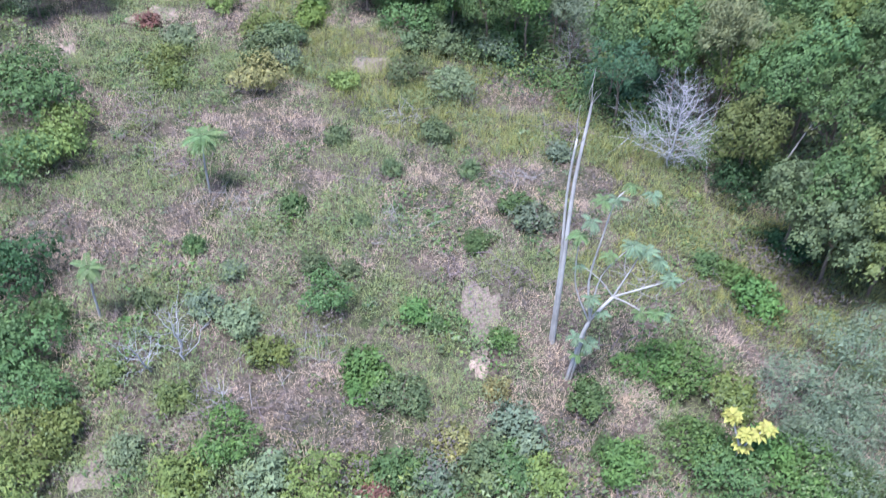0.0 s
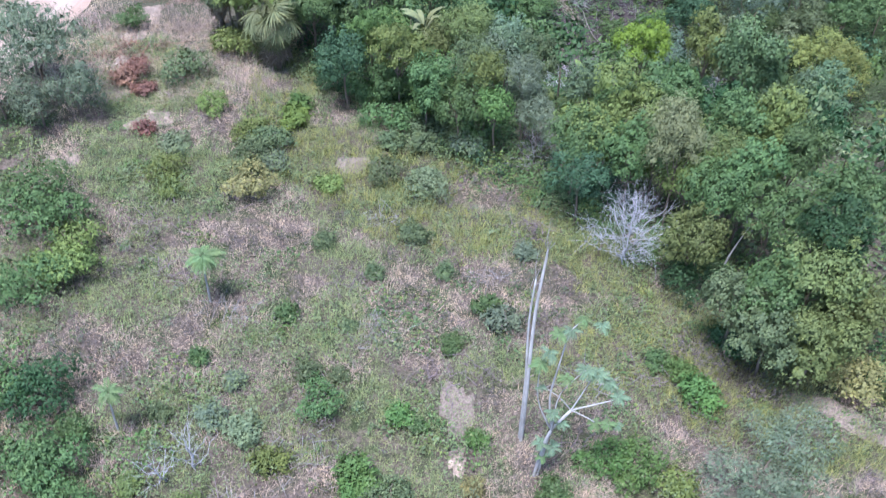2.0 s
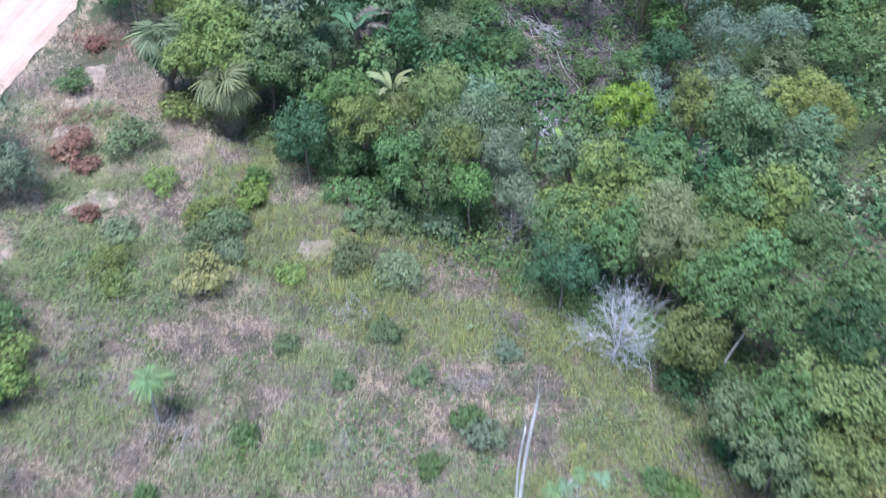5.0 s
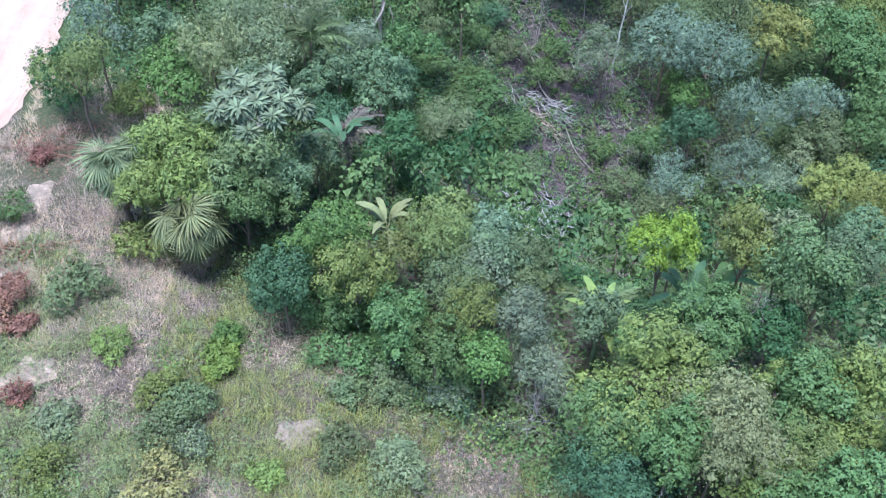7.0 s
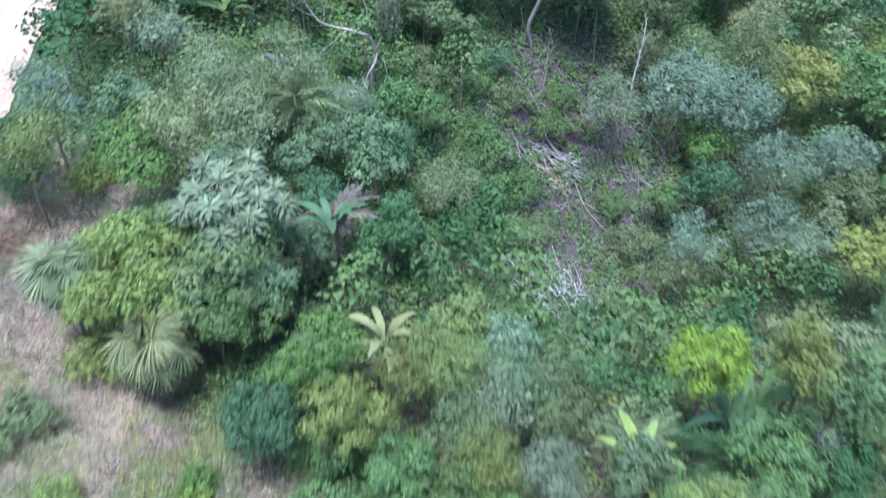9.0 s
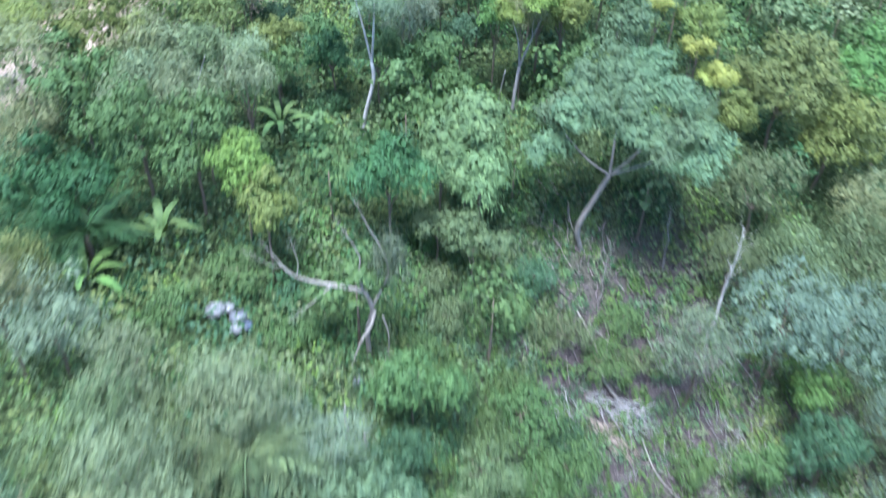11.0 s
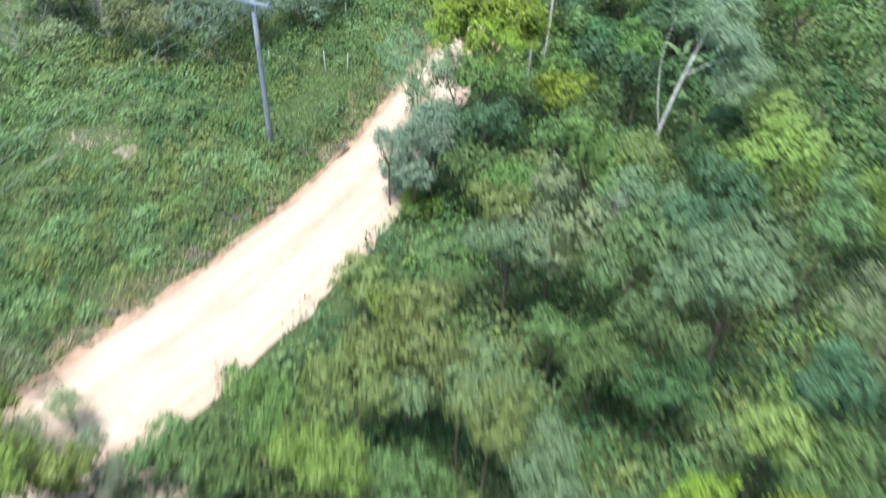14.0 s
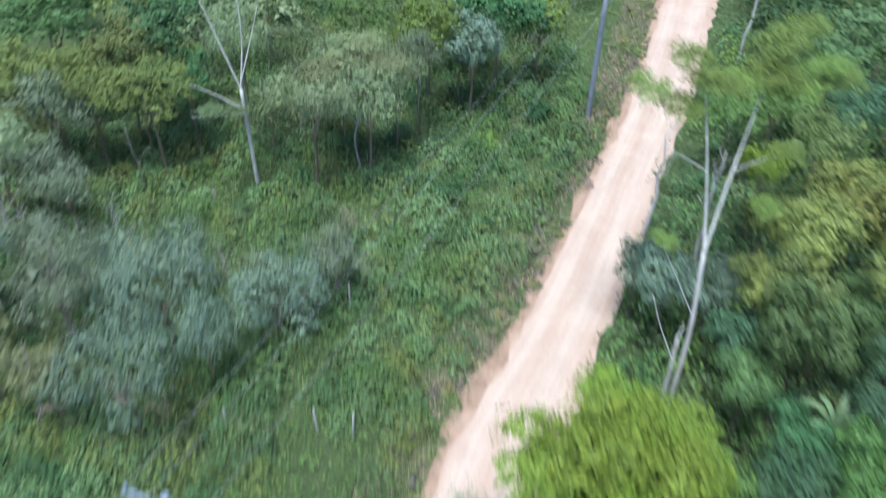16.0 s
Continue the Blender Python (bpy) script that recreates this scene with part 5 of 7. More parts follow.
# ---- trees and shrubs, one by one ----
tree(-8.6, 46.2, 1.75, 4.4, 'l', 'yg')
tree(-5.8, 45.2, 1.80, 4.3, 'l', 'pl')
tree(-9.6, 44.4, 1.50, 3.5, 'l', 'yg')
tree(-7.8, 47.6, 1.40, 4.0, 'l', 'pl')
tree(-6.5, 57.3, 1.98, 5.0, 'f', 'pg')
tree(-3.7, 59.6, 2.06, 5.0, 'f', 'pg')
tree(-0.9, 59.3, 1.67, 5.0, 'f', 'gy')
tree(-14.2, 52.5, 1.88, 4.0, 'f', 'ol')
tree(-13.9, 55.9, 1.78, 5.0, 'f', 'gb')
tree(-8.1, 89.7, 1.38, 5.0, 'f', 'pg')
tree(-6.5, 90.5, 1.23, 5.0, 'f', 'gb')
tree(-4.7, 88.4, 1.16, 5.0, 'f', 'pg')
tree(4.4, 113.0, 1.01, 3.0, 'f', 'gb')
tree(5.2, 114.8, 1.27, 4.0, 'f', 'gp')
shrub(4.3, 113.0, 0.94, 'gb')
shrub(3.9, 114.8, 0.80, 'gb')
shrub(4.7, 111.4, 0.91, 'yr')
tree(5.3, 112.0, 1.10, 3.4, 'f', 'gb')
tree(-13.0, 138.4, 1.86, 4.0, 'f', 'pg')
tree(-11.1, 141.4, 1.94, 4.5, 'f', 'gy')
tree(-10.9, 127.7, 1.53, 3.0, 'f', 'pol')
tree(-8.7, 126.6, 1.23, 2.6, 'f', 'pol')
tree(-12.4, 132.5, 1.39, 4.0, 'f', 'gb')
tree(0.7, 139.6, 1.79, 5.0, 'f', 'pg')
tree(3.3, 140.1, 1.81, 5.0, 'f', 'pg')
tree(-6.8, 141.4, 1.76, 5.0, 'f', 'yg')
tree(-9.7, 142.2, 1.81, 5.0, 'f', 'yg')
tree(23.0, 128.3, 1.89, 5.5, 'b', 'oly')
tree(18.3, 130.3, 1.19, 4.6, 'b', 'yg')
tree(20.6, 120.3, 1.38, 5.0, 'f', 'gp')
tree(24.8, 135.4, 1.55, 6.0, 'l', 'bg')
tree(-2.4, 40.6, 1.28, 4.0, 'b', 'br')
tree(-0.9, 38.5, 1.30, 4.4, 'b', 'yg')
tree(0.5, 36.4, 1.28, 3.4, 'b', 'g1')
tree(2.5, 40.2, 1.27, 5.0, 'f', 'ol')
tree(3.3, 36.4, 1.27, 4.0, 'f', 'yg')
tree(3.7, 34.8, 0.95, 3.4, 'b', 'br')
tree(4.9, 40.2, 1.16, 4.5, 'f', 'gp')
tree(-3.8, 39.1, 1.36, 3.0, 'b', 'bg')
tree(8.9, 32.4, 2.02, 4.0, 'b', 'yg')
tree(10.8, 31.0, 1.40, 4.0, 'f', 'pol')
tree(8.2, 36.3, 1.09, 4.0, 'b', 'gp')
tree(17.2, 39.7, 1.78, 5.5, 'b', 'pg')
tree(24.9, 46.7, 2.27, 5.0, 'b', 'gp')
tree(17.9, 43.4, 1.59, 5.0, 'b', 'pol')
tree(28.5, 49.9, 2.09, 5.0, 'b', 'gp')
tree(14.7, 32.4, 1.31, 3.5, 'b', 'yg')
tree(16.2, 32.0, 1.33, 3.5, 'b', 'ygb')
tree(7.1, 29.5, 1.27, 3.0, 'f', 'bg')
tree(10.7, 34.3, 1.07, 4.0, 'b', 'gn')
tree(5.3, 35.9, 0.92, 4.4, 'f', 'gy')
tree(5.8, 34.2, 0.96, 3.0, 'f', 'gf')
tree(-5.4, 55.2, 1.88, 5.0, 'f', 'pg')
tree(-8.0, 54.2, 1.55, 5.0, 'f', 'pol')
tree(-10.6, 56.9, 1.39, 4.4, 'b', 'gp')
tree(-12.1, 64.5, 1.63, 5.0, 'f', 'pol')
tree(-9.8, 53.4, 1.77, 4.0, 'b', 'br')
tree(-5.6, 52.2, 1.48, 4.6, 'f', 'gp')
tree(0.5, 57.1, 2.10, 4.0, 'b', 'gp')
tree(-1.8, 53.0, 1.40, 3.0, 'b', 'bg')
tree(2.0, 52.2, 1.30, 2.0, 'b', 'g2')
shrub(-1.6, 58.7, 1.18, 'br')
tree(1.9, 60.8, 1.32, 2.4, 'b', 'bg')
tree(-3.1, 55.0, 1.01, 3.6, 'b', 'gp')
tree(4.5, 58.7, 1.38, 2.6, 'f', 'pg')
shrub(-16.4, 28.2, 1.86, 'g1')
shrub(-15.5, 24.5, 1.42, 'g1')
shrub(-14.5, 27.0, 1.15, 'yg')
shrub(-13.7, 19.3, 1.25, 'g2')
shrub(-12.7, 16.4, 1.14, 'g1')
shrub(-11.8, 14.9, 1.00, 'g1')
shrub(-11.4, 13.4, 1.06, 'yg')
shrub(-10.6, 13.7, 0.67, 'yg')
shrub(-11.5, 12.1, 0.86, 'yg')
shrub(-12.4, 18.2, 0.59, 'g1')
shrub(-7.9, 31.4, 1.20, 'och')
shrub(-8.5, 35.6, 0.88, 'yg')
shrub(-6.4, 37.7, 0.63, 'ygb')
shrub(-7.1, 33.2, 0.83, 'gy')
shrub(-6.1, 13.5, 0.97, 'br')
shrub(-5.4, 16.8, 0.61, 'yg')
shrub(-2.3, 16.2, 0.79, 'br')
shrub(-1.2, 15.3, 0.82, 'gn')
shrub(-3.9, 19.2, 0.90, 'g1')
shrub(-0.9, 18.7, 0.52, 'br')
shrub(-0.2, 18.4, 0.33, 'g1')
shrub(1.9, 17.8, 0.44, 'br')
shrub(-1.6, 33.0, 0.93, 'gn')
shrub(-0.3, 29.0, 0.66, 'gn')
shrub(0.4, 32.1, 0.96, 'pg')
shrub(3.3, 23.4, 0.71, 'gy')
shrub(2.8, 24.1, 0.59, 'g1')
shrub(4.7, 27.3, 0.55, 'gy')
shrub(-8.7, 21.4, 0.41, 'g1')
shrub(-6.4, 18.2, 0.67, 'pg')
shrub(-8.0, 15.0, 0.53, 'ol')
shrub(-7.8, 18.5, 0.57, 'gy')
shrub(-8.8, 13.3, 0.51, 'pg')
shrub(6.4, 16.7, 0.84, 'br')
shrub(7.5, 16.3, 0.95, 'br')
shrub(8.9, 15.5, 0.76, 'yg')
shrub(10.5, 19.4, 0.76, 'br')
shrub(9.9, 20.5, 0.57, 'br')
shrub(9.1, 21.1, 0.54, 'g1')
shrub(7.3, 13.7, 0.90, 'br')
shrub(7.9, 12.8, 0.95, 'g1')
shrub(9.1, 13.5, 0.81, 'br')
shrub(10.1, 12.7, 1.05, 'br')
shrub(11.0, 12.4, 0.88, 'g1')
shrub(5.3, 13.1, 0.70, 'br')
shrub(4.2, 15.3, 0.66, 'g1')
shrub(2.2, 14.2, 0.81, 'gy')
shrub(0.3, 13.7, 0.63, 'och')
shrub(1.1, 13.2, 0.76, 'gn')
shrub(1.9, 13.0, 0.72, 'g1')
shrub(2.8, 12.7, 0.65, 'yg')
shrub(-3.4, 12.3, 0.93, 'yg')
shrub(-4.7, 12.5, 0.75, 'pg')
shrub(-1.3, 12.9, 0.68, 'g1')
shrub(-0.2, 12.5, 0.62, 'gy')
shrub(4.6, 13.7, 0.44, 'g1')
shrub(-7.2, 12.2, 0.73, 'yg')
shrub(-2.3, 12.8, 0.49, 'yg')
shrub(11.4, 15.1, 1.75, 'gf')
shrub(12.9, 16.9, 1.56, 'gf')
shrub(11.5, 13.6, 1.61, 'gf')
shrub(10.7, 14.2, 0.91, 'gf')
shrub(-2.5, 15.6, 0.52, 'br')
shrub(1.7, 15.9, 0.42, 'och')
shrub(-5.5, 23.6, 0.50, 'g1')
shrub(1.3, 22.3, 0.49, 'g1')
shrub(-4.2, 28.2, 0.51, 'gn')
shrub(-3.2, 20.6, 0.39, 'gn')
shrub(-9.9, 15.9, 0.44, 'ol')
shrub(1.0, 26.5, 0.45, 'gn')
shrub(-7.0, 20.3, 0.43, 'gy')
shrub(-2.1, 26.3, 0.44, 'gn')
shrub(-9.6, 18.8, 0.43, 'gn')
shrub(-4.3, 20.7, 0.51, 'gn')
shrub(-11.6, 31.2, 0.56, 'yg')
shrub(-3.0, 23.3, 0.37, 'gn')
tree(11.1, 28.8, 1.27, 5.0, 'f', 'pol')
tree(15.9, 28.3, 1.31, 5.0, 'b', 'g1')
tree(13.8, 27.5, 1.17, 5.0, 'b', 'g1')
tree(11.2, 25.6, 1.47, 2.6, 'b', 'ol')
tree(12.3, 27.2, 1.40, 4.0, 'b', 'g1')
tree(14.4, 25.8, 1.32, 4.0, 'b', 'g1')
tree(14.8, 22.1, 1.62, 4.0, 'b', 'ol')
tree(13.4, 22.0, 1.61, 3.2, 'b', 'g1')
tree(12.0, 21.8, 1.51, 2.5, 'b', 'gn')
tree(15.7, 23.5, 1.66, 4.5, 'b', 'g2')
tree(17.1, 25.4, 1.21, 5.0, 'b', 'g1')
tree(12.9, 20.5, 1.49, 2.6, 'b', 'gn')
tree(14.4, 19.8, 1.54, 2.6, 'b', 'ol')
tree(15.8, 21.0, 1.50, 3.0, 'b', 'ol')
shrub(16.5, 19.8, 1.18, 'och')
tree(16.4, 21.6, 1.30, 2.2, 'b', 'och')
tree(7.2, 31.2, 1.47, 4.0, 'b', 'g1')
shrub(8.9, 31.1, 1.34, 'bg')
shrub(7.1, 31.4, 0.97, 'g2')
shrub(11.8, 25.0, 1.41, 'g2')
shrub(12.3, 21.7, 0.79, 'g2')
tree(2.0, 35.7, 1.45, 3.0, 'b', 'g1')
shrub(3.2, 36.6, 1.34, 'g1')
shrub(-1.4, 37.5, 1.30, 'g1')
shrub(0.9, 36.0, 1.21, 'gn')
tree(6.2, 39.5, 1.36, 4.0, 'b', 'gn')
tree(-18.9, 38.4, 2.10, 2.6, 'f', 'gf')
tree(-20.3, 40.6, 1.70, 2.4, 'f', 'gf')
tree(-20.6, 36.4, 1.60, 1.8, 'f', 'gf')
tree(-18.6, 86.2, 1.50, 2.4, 'f', 'pg')
tree(-17.1, 36.9, 1.22, 1.6, 'f', 'gf')
tree(-18.4, 35.7, 1.09, 1.6, 'f', 'gf')
shrub(-12.5, 40.9, 1.28, 'gn')
shrub(-7.4, 35.1, 1.02, 'gn')
shrub(-16.9, 30.0, 1.63, 'g1')
shrub(-14.8, 25.5, 1.24, 'yg')
shrub(-15.8, 19.4, 1.27, 'g1')
shrub(-13.5, 16.5, 1.26, 'g1')
tree(-16.0, 55.0, 1.56, 2.6, 'b', 'g2')
shrub(-12.9, 55.6, 1.19, 'yg')
tree(1.0, 50.5, 1.50, 4.0, 'b', 'dg')
tree(-2.7, 48.8, 1.40, 3.2, 'b', 'gp')
tree(-4.2, 45.4, 1.45, 3.8, 'l', 'gp')
shrub(-10.3, 43.9, 1.36, 'yg')
tree(-7.8, 44.2, 1.60, 3.6, 'l', 'yg')
tree(-11.0, 46.8, 1.10, 2.6, 'b', 'yg')
tree(-5.7, 43.7, 1.40, 3.4, 'b', 'g1')
tree(-4.0, 44.9, 1.13, 3.2, 'b', 'g1')
tree(-1.6, 42.7, 1.13, 3.4, 'b', 'br')
shrub(-4.0, 42.4, 1.39, 'g2')
tree(-2.1, 41.4, 1.28, 3.4, 'b', 'g1')
tree(1.6, 41.1, 1.32, 4.0, 'b', 'ol')
tree(3.0, 43.0, 1.24, 4.0, 'b', 'ol')
tree(0.6, 37.4, 1.16, 2.6, 'b', 'br')
tree(4.1, 39.3, 1.24, 4.0, 'f', 'gy')
tree(2.9, 37.7, 1.32, 4.0, 'f', 'gn')
shrub(0.1, 37.2, 1.02, 'gn')
shrub(1.4, 36.6, 1.01, 'gn')
shrub(2.5, 35.6, 1.04, 'gy')
shrub(-0.6, 38.4, 1.18, 'g1')
tree(5.1, 42.7, 1.10, 4.0, 'b', 'bgl')
shrub(-2.7, 40.3, 1.22, 'g1')
shrub(-4.6, 41.0, 0.99, 'g2')
tree(-1.4, 39.0, 1.02, 2.0, 'b', 'g1')
tree(5.5, 36.1, 0.97, 3.0, 'f', 'gy')
tree(9.4, 30.0, 1.36, 4.0, 'b', 'g1')
tree(11.1, 30.0, 1.23, 5.2, 'f', 'pol')
tree(12.2, 40.6, 1.45, 5.6, 'b', 'yr')
tree(15.5, 39.8, 1.50, 6.0, 'b', 'yg')
tree(16.8, 37.4, 1.95, 5.0, 'b', 'gl')
tree(13.1, 36.4, 1.21, 4.0, 'b', 'g1')
tree(14.3, 31.2, 1.24, 5.0, 'b', 'g1')
tree(16.1, 31.4, 1.24, 5.0, 'b', 'yg')
tree(15.3, 29.6, 1.34, 4.0, 'b', 'yg')
tree(13.4, 29.0, 1.33, 4.0, 'f', 'ol')
tree(11.8, 28.9, 1.28, 3.4, 'b', 'yg')
tree(21.5, 38.4, 1.56, 4.0, 'b', 'g2')
tree(15.7, 36.4, 1.22, 3.0, 'b', 'g2')
tree(13.4, 30.4, 1.16, 4.0, 'b', 'g1')
tree(11.7, 34.3, 0.96, 4.0, 'b', 'g1')
tree(9.6, 35.1, 0.96, 3.6, 'b', 'g1')
tree(30.2, 56.4, 2.25, 5.5, 'b', 'oly')
tree(31.0, 53.5, 1.99, 5.5, 'f', 'oly')
tree(30.8, 71.3, 2.65, 6.0, 'b', 'oc')
tree(23.2, 64.6, 1.99, 4.0, 'b', 'bg')
tree(19.7, 64.5, 1.36, 3.0, 'b', 'g1')
tree(27.8, 64.6, 2.91, 5.0, 'f', 'gb')
tree(25.4, 69.2, 3.15, 5.5, 'f', 'gb')
tree(21.9, 69.7, 2.91, 5.5, 'f', 'gb')
tree(16.7, 67.7, 2.10, 5.0, 'f', 'gy')
tree(32.0, 64.9, 2.53, 5.0, 'f', 'gb')
tree(36.2, 68.6, 2.68, 5.0, 'b', 'g1')
tree(34.5, 61.7, 2.05, 5.0, 'b', 'g1')
tree(30.4, 61.8, 1.23, 4.0, 'b', 'pg')
tree(23.2, 67.7, 1.51, 4.0, 'b', 'br')
tree(25.8, 61.1, 2.21, 4.0, 'f', 'gb')
tree(21.0, 61.1, 1.83, 3.6, 'f', 'gb')
tree(32.4, 62.3, 2.31, 4.6, 'b', 'gn')
tree(19.1, 59.3, 1.79, 3.0, 'f', 'gn')
tree(27.6, 72.5, 2.82, 5.5, 'f', 'gn')
tree(28.3, 59.6, 1.88, 3.4, 'f', 'gy')
tree(36.0, 71.7, 2.76, 5.0, 'b', 'g1')
tree(38.8, 72.3, 2.51, 5.0, 'b', 'yg')
tree(2.5, 63.7, 1.70, 3.2, 'b', 'g1')
tree(-1.7, 57.1, 1.50, 4.0, 'b', 'gp')
shrub(5.3, 62.5, 1.60, 'gn')
shrub(7.6, 65.6, 1.76, 'g1')
shrub(9.5, 64.0, 1.61, 'g1')
shrub(7.7, 59.5, 1.66, 'g1')
shrub(4.8, 57.3, 1.42, 'g1')
shrub(10.5, 61.8, 1.44, 'gn')
shrub(3.6, 59.7, 1.38, 'g1')
shrub(16.7, 65.3, 1.12, 'g1')
shrub(12.2, 68.8, 1.45, 'g1')
shrub(10.3, 69.7, 1.44, 'gn')
shrub(18.1, 63.1, 1.53, 'gn')
shrub(-16.6, 46.2, 0.98, 'g1')
shrub(-6.4, 38.7, 0.62, 'br')
shrub(-6.3, 36.8, 0.65, 'ygb')
shrub(-8.0, 33.8, 1.01, 'gn')
shrub(0.3, 32.9, 0.64, 'pg')
shrub(-11.7, 34.5, 0.78, 'pg')
shrub(-1.5, 35.6, 0.68, 'gn')
shrub(-11.9, 32.3, 0.88, 'yg')
shrub(-4.3, 31.8, 0.63, 'yg')
shrub(-10.6, 38.0, 0.82, 'yg')
tree(-14.5, 79.2, 2.09, 5.0, 'f', 'pol')
tree(-8.6, 74.6, 2.25, 5.5, 'b', 'g1')
tree(-6.3, 74.2, 1.92, 5.0, 'b', 'g1')
tree(-11.0, 72.3, 1.62, 3.6, 'b', 'g2')
tree(-13.1, 73.5, 1.68, 3.4, 'b', 'g2')
tree(-4.1, 72.3, 1.39, 5.0, 'b', 'ygb')
tree(-3.1, 70.5, 1.11, 4.4, 'b', 'yg')
tree(2.2, 72.3, 1.75, 5.4, 'l', 'dg')
tree(6.1, 75.5, 1.93, 5.2, 'l', 'pl')
tree(6.5, 73.9, 1.76, 4.2, 'l', 'pl')
tree(4.7, 73.9, 1.47, 4.6, 'l', 'pl')
tree(5.9, 71.3, 1.35, 3.4, 'b', 'gn')
tree(4.4, 72.3, 1.16, 2.6, 'b', 'gn')
shrub(9.2, 72.1, 1.12, 'bg')
tree(20.1, 79.5, 0.82, 6.0, 'b', 'yl')
tree(20.7, 78.5, 0.89, 5.4, 'b', 'yg')
tree(21.9, 76.0, 2.76, 4.2, 'f', 'gn')
tree(24.2, 73.3, 2.82, 4.0, 'f', 'gn')
tree(25.8, 83.0, 2.79, 5.0, 'b', 'ol')
tree(28.8, 81.5, 2.79, 5.0, 'b', 'yg')
tree(32.7, 85.9, 2.95, 5.0, 'b', 'br')
tree(19.8, 72.8, 1.84, 3.4, 'f', 'gn')
tree(29.6, 76.6, 2.51, 4.4, 'f', 'pol')
tree(-10.4, 64.4, 1.78, 3.6, 'f', 'gy')
tree(-7.6, 62.0, 1.80, 3.6, 'f', 'pg')
tree(-4.7, 62.6, 1.30, 2.4, 'f', 'pg')
tree(-8.2, 59.4, 1.89, 4.0, 'f', 'gn')
tree(-5.1, 59.3, 1.69, 3.6, 'f', 'gn')
tree(-12.1, 68.0, 1.22, 3.0, 'f', 'ol')
tree(-2.8, 62.4, 1.29, 2.6, 'b', 'g1')
shrub(-2.3, 67.1, 1.07, 'g1')
shrub(-1.4, 61.6, 1.25, 'g1')
shrub(1.8, 63.4, 1.09, 'g1')
shrub(4.4, 66.1, 1.12, 'g1')
shrub(5.7, 64.1, 1.27, 'g1')
shrub(0.3, 61.0, 1.13, 'g1')
shrub(-7.3, 68.1, 1.10, 'g1')
shrub(-4.7, 70.2, 1.28, 'g1')
shrub(-9.2, 69.1, 1.00, 'g2')
shrub(-1.3, 68.2, 1.00, 'g1')
shrub(4.5, 69.3, 1.05, 'gn')
shrub(7.6, 70.1, 1.04, 'g1')
shrub(3.9, 70.9, 0.96, 'gn')
shrub(7.2, 66.7, 1.01, 'g1')
shrub(9.8, 65.1, 1.10, 'bg')
shrub(8.0, 63.1, 1.22, 'g1')
shrub(13.7, 70.8, 1.00, 'g1')
shrub(14.4, 69.3, 0.89, 'gn')
shrub(3.0, 67.4, 0.92, 'g1')
tree(-15.5, 82.1, 2.21, 5.5, 'f', 'oly')
tree(-14.2, 84.4, 2.28, 5.5, 'f', 'pol')
tree(-11.5, 82.0, 2.15, 5.5, 'b', 'yg')
tree(-13.6, 76.1, 1.70, 4.0, 'f', 'pol')
tree(-12.2, 79.2, 1.94, 5.0, 'b', 'g1')
tree(-16.1, 80.1, 1.57, 3.0, 'f', 'pg')
tree(-11.1, 84.7, 2.04, 5.5, 'f', 'ol')
tree(-8.5, 85.7, 1.94, 5.5, 'f', 'ol')
tree(-5.9, 84.4, 1.76, 5.5, 'f', 'ol')
tree(-4.6, 81.0, 1.43, 5.0, 'f', 'pg')
tree(-3.1, 84.4, 1.32, 4.0, 'b', 'yg')
tree(-9.5, 81.1, 1.77, 5.5, 'f', 'pol')
tree(-9.5, 77.2, 1.66, 5.0, 'f', 'pg')
tree(-7.5, 78.1, 1.37, 5.0, 'f', 'pg')
tree(-3.1, 82.6, 1.29, 3.2, 'b', 'g1')
tree(-0.2, 83.3, 1.29, 3.6, 'b', 'g2')
tree(-0.9, 86.0, 1.12, 3.4, 'b', 'g1')
tree(4.1, 85.2, 1.57, 4.4, 'f', 'gy')
tree(4.2, 83.4, 1.17, 3.0, 'b', 'g1')
shrub(-0.6, 82.8, 1.21, 'g2')
shrub(3.6, 82.2, 1.20, 'g1')
shrub(5.5, 81.6, 1.14, 'g1')
shrub(7.0, 80.4, 1.08, 'g1')
shrub(-2.9, 81.4, 1.04, 'g2')
shrub(-1.6, 80.2, 0.92, 'g2')
tree(11.3, 85.1, 1.81, 6.5, 'b', 'ygb')
tree(10.0, 83.1, 1.37, 6.0, 'f', 'pol')
tree(12.2, 83.2, 1.40, 5.8, 'b', 'yg')
tree(8.8, 84.6, 0.99, 5.0, 'b', 'br')
tree(12.5, 89.8, 1.49, 6.0, 'b', 'yr')
tree(15.5, 82.7, 1.79, 5.0, 'b', 'gp')
tree(17.7, 86.3, 1.58, 5.0, 'b', 'gp')
tree(20.7, 84.6, 1.61, 5.0, 'b', 'yg')
tree(18.9, 80.6, 0.73, 6.0, 'b', 'yl')
tree(19.8, 80.3, 0.85, 5.0, 'b', 'yl')
tree(21.2, 79.4, 1.30, 4.4, 'b', 'yg')
tree(17.8, 84.3, 0.86, 5.5, 'b', 'yl')
tree(14.2, 81.7, 1.05, 4.0, 'b', 'yg')
tree(23.5, 82.4, 1.38, 5.0, 'b', 'ol')
tree(13.4, 82.3, 1.20, 4.0, 'b', 'g1')
tree(6.3, 81.2, 1.13, 3.0, 'b', 'g1')
tree(3.2, 98.7, 1.95, 5.2, 'b', 'ol')
tree(1.4, 97.2, 1.48, 4.6, 'b', 'ol')
tree(4.7, 96.8, 1.67, 5.0, 'b', 'gn')
tree(-1.7, 97.2, 1.33, 4.0, 'b', 'br')
tree(0.3, 94.8, 1.41, 4.4, 'b', 'ygb')
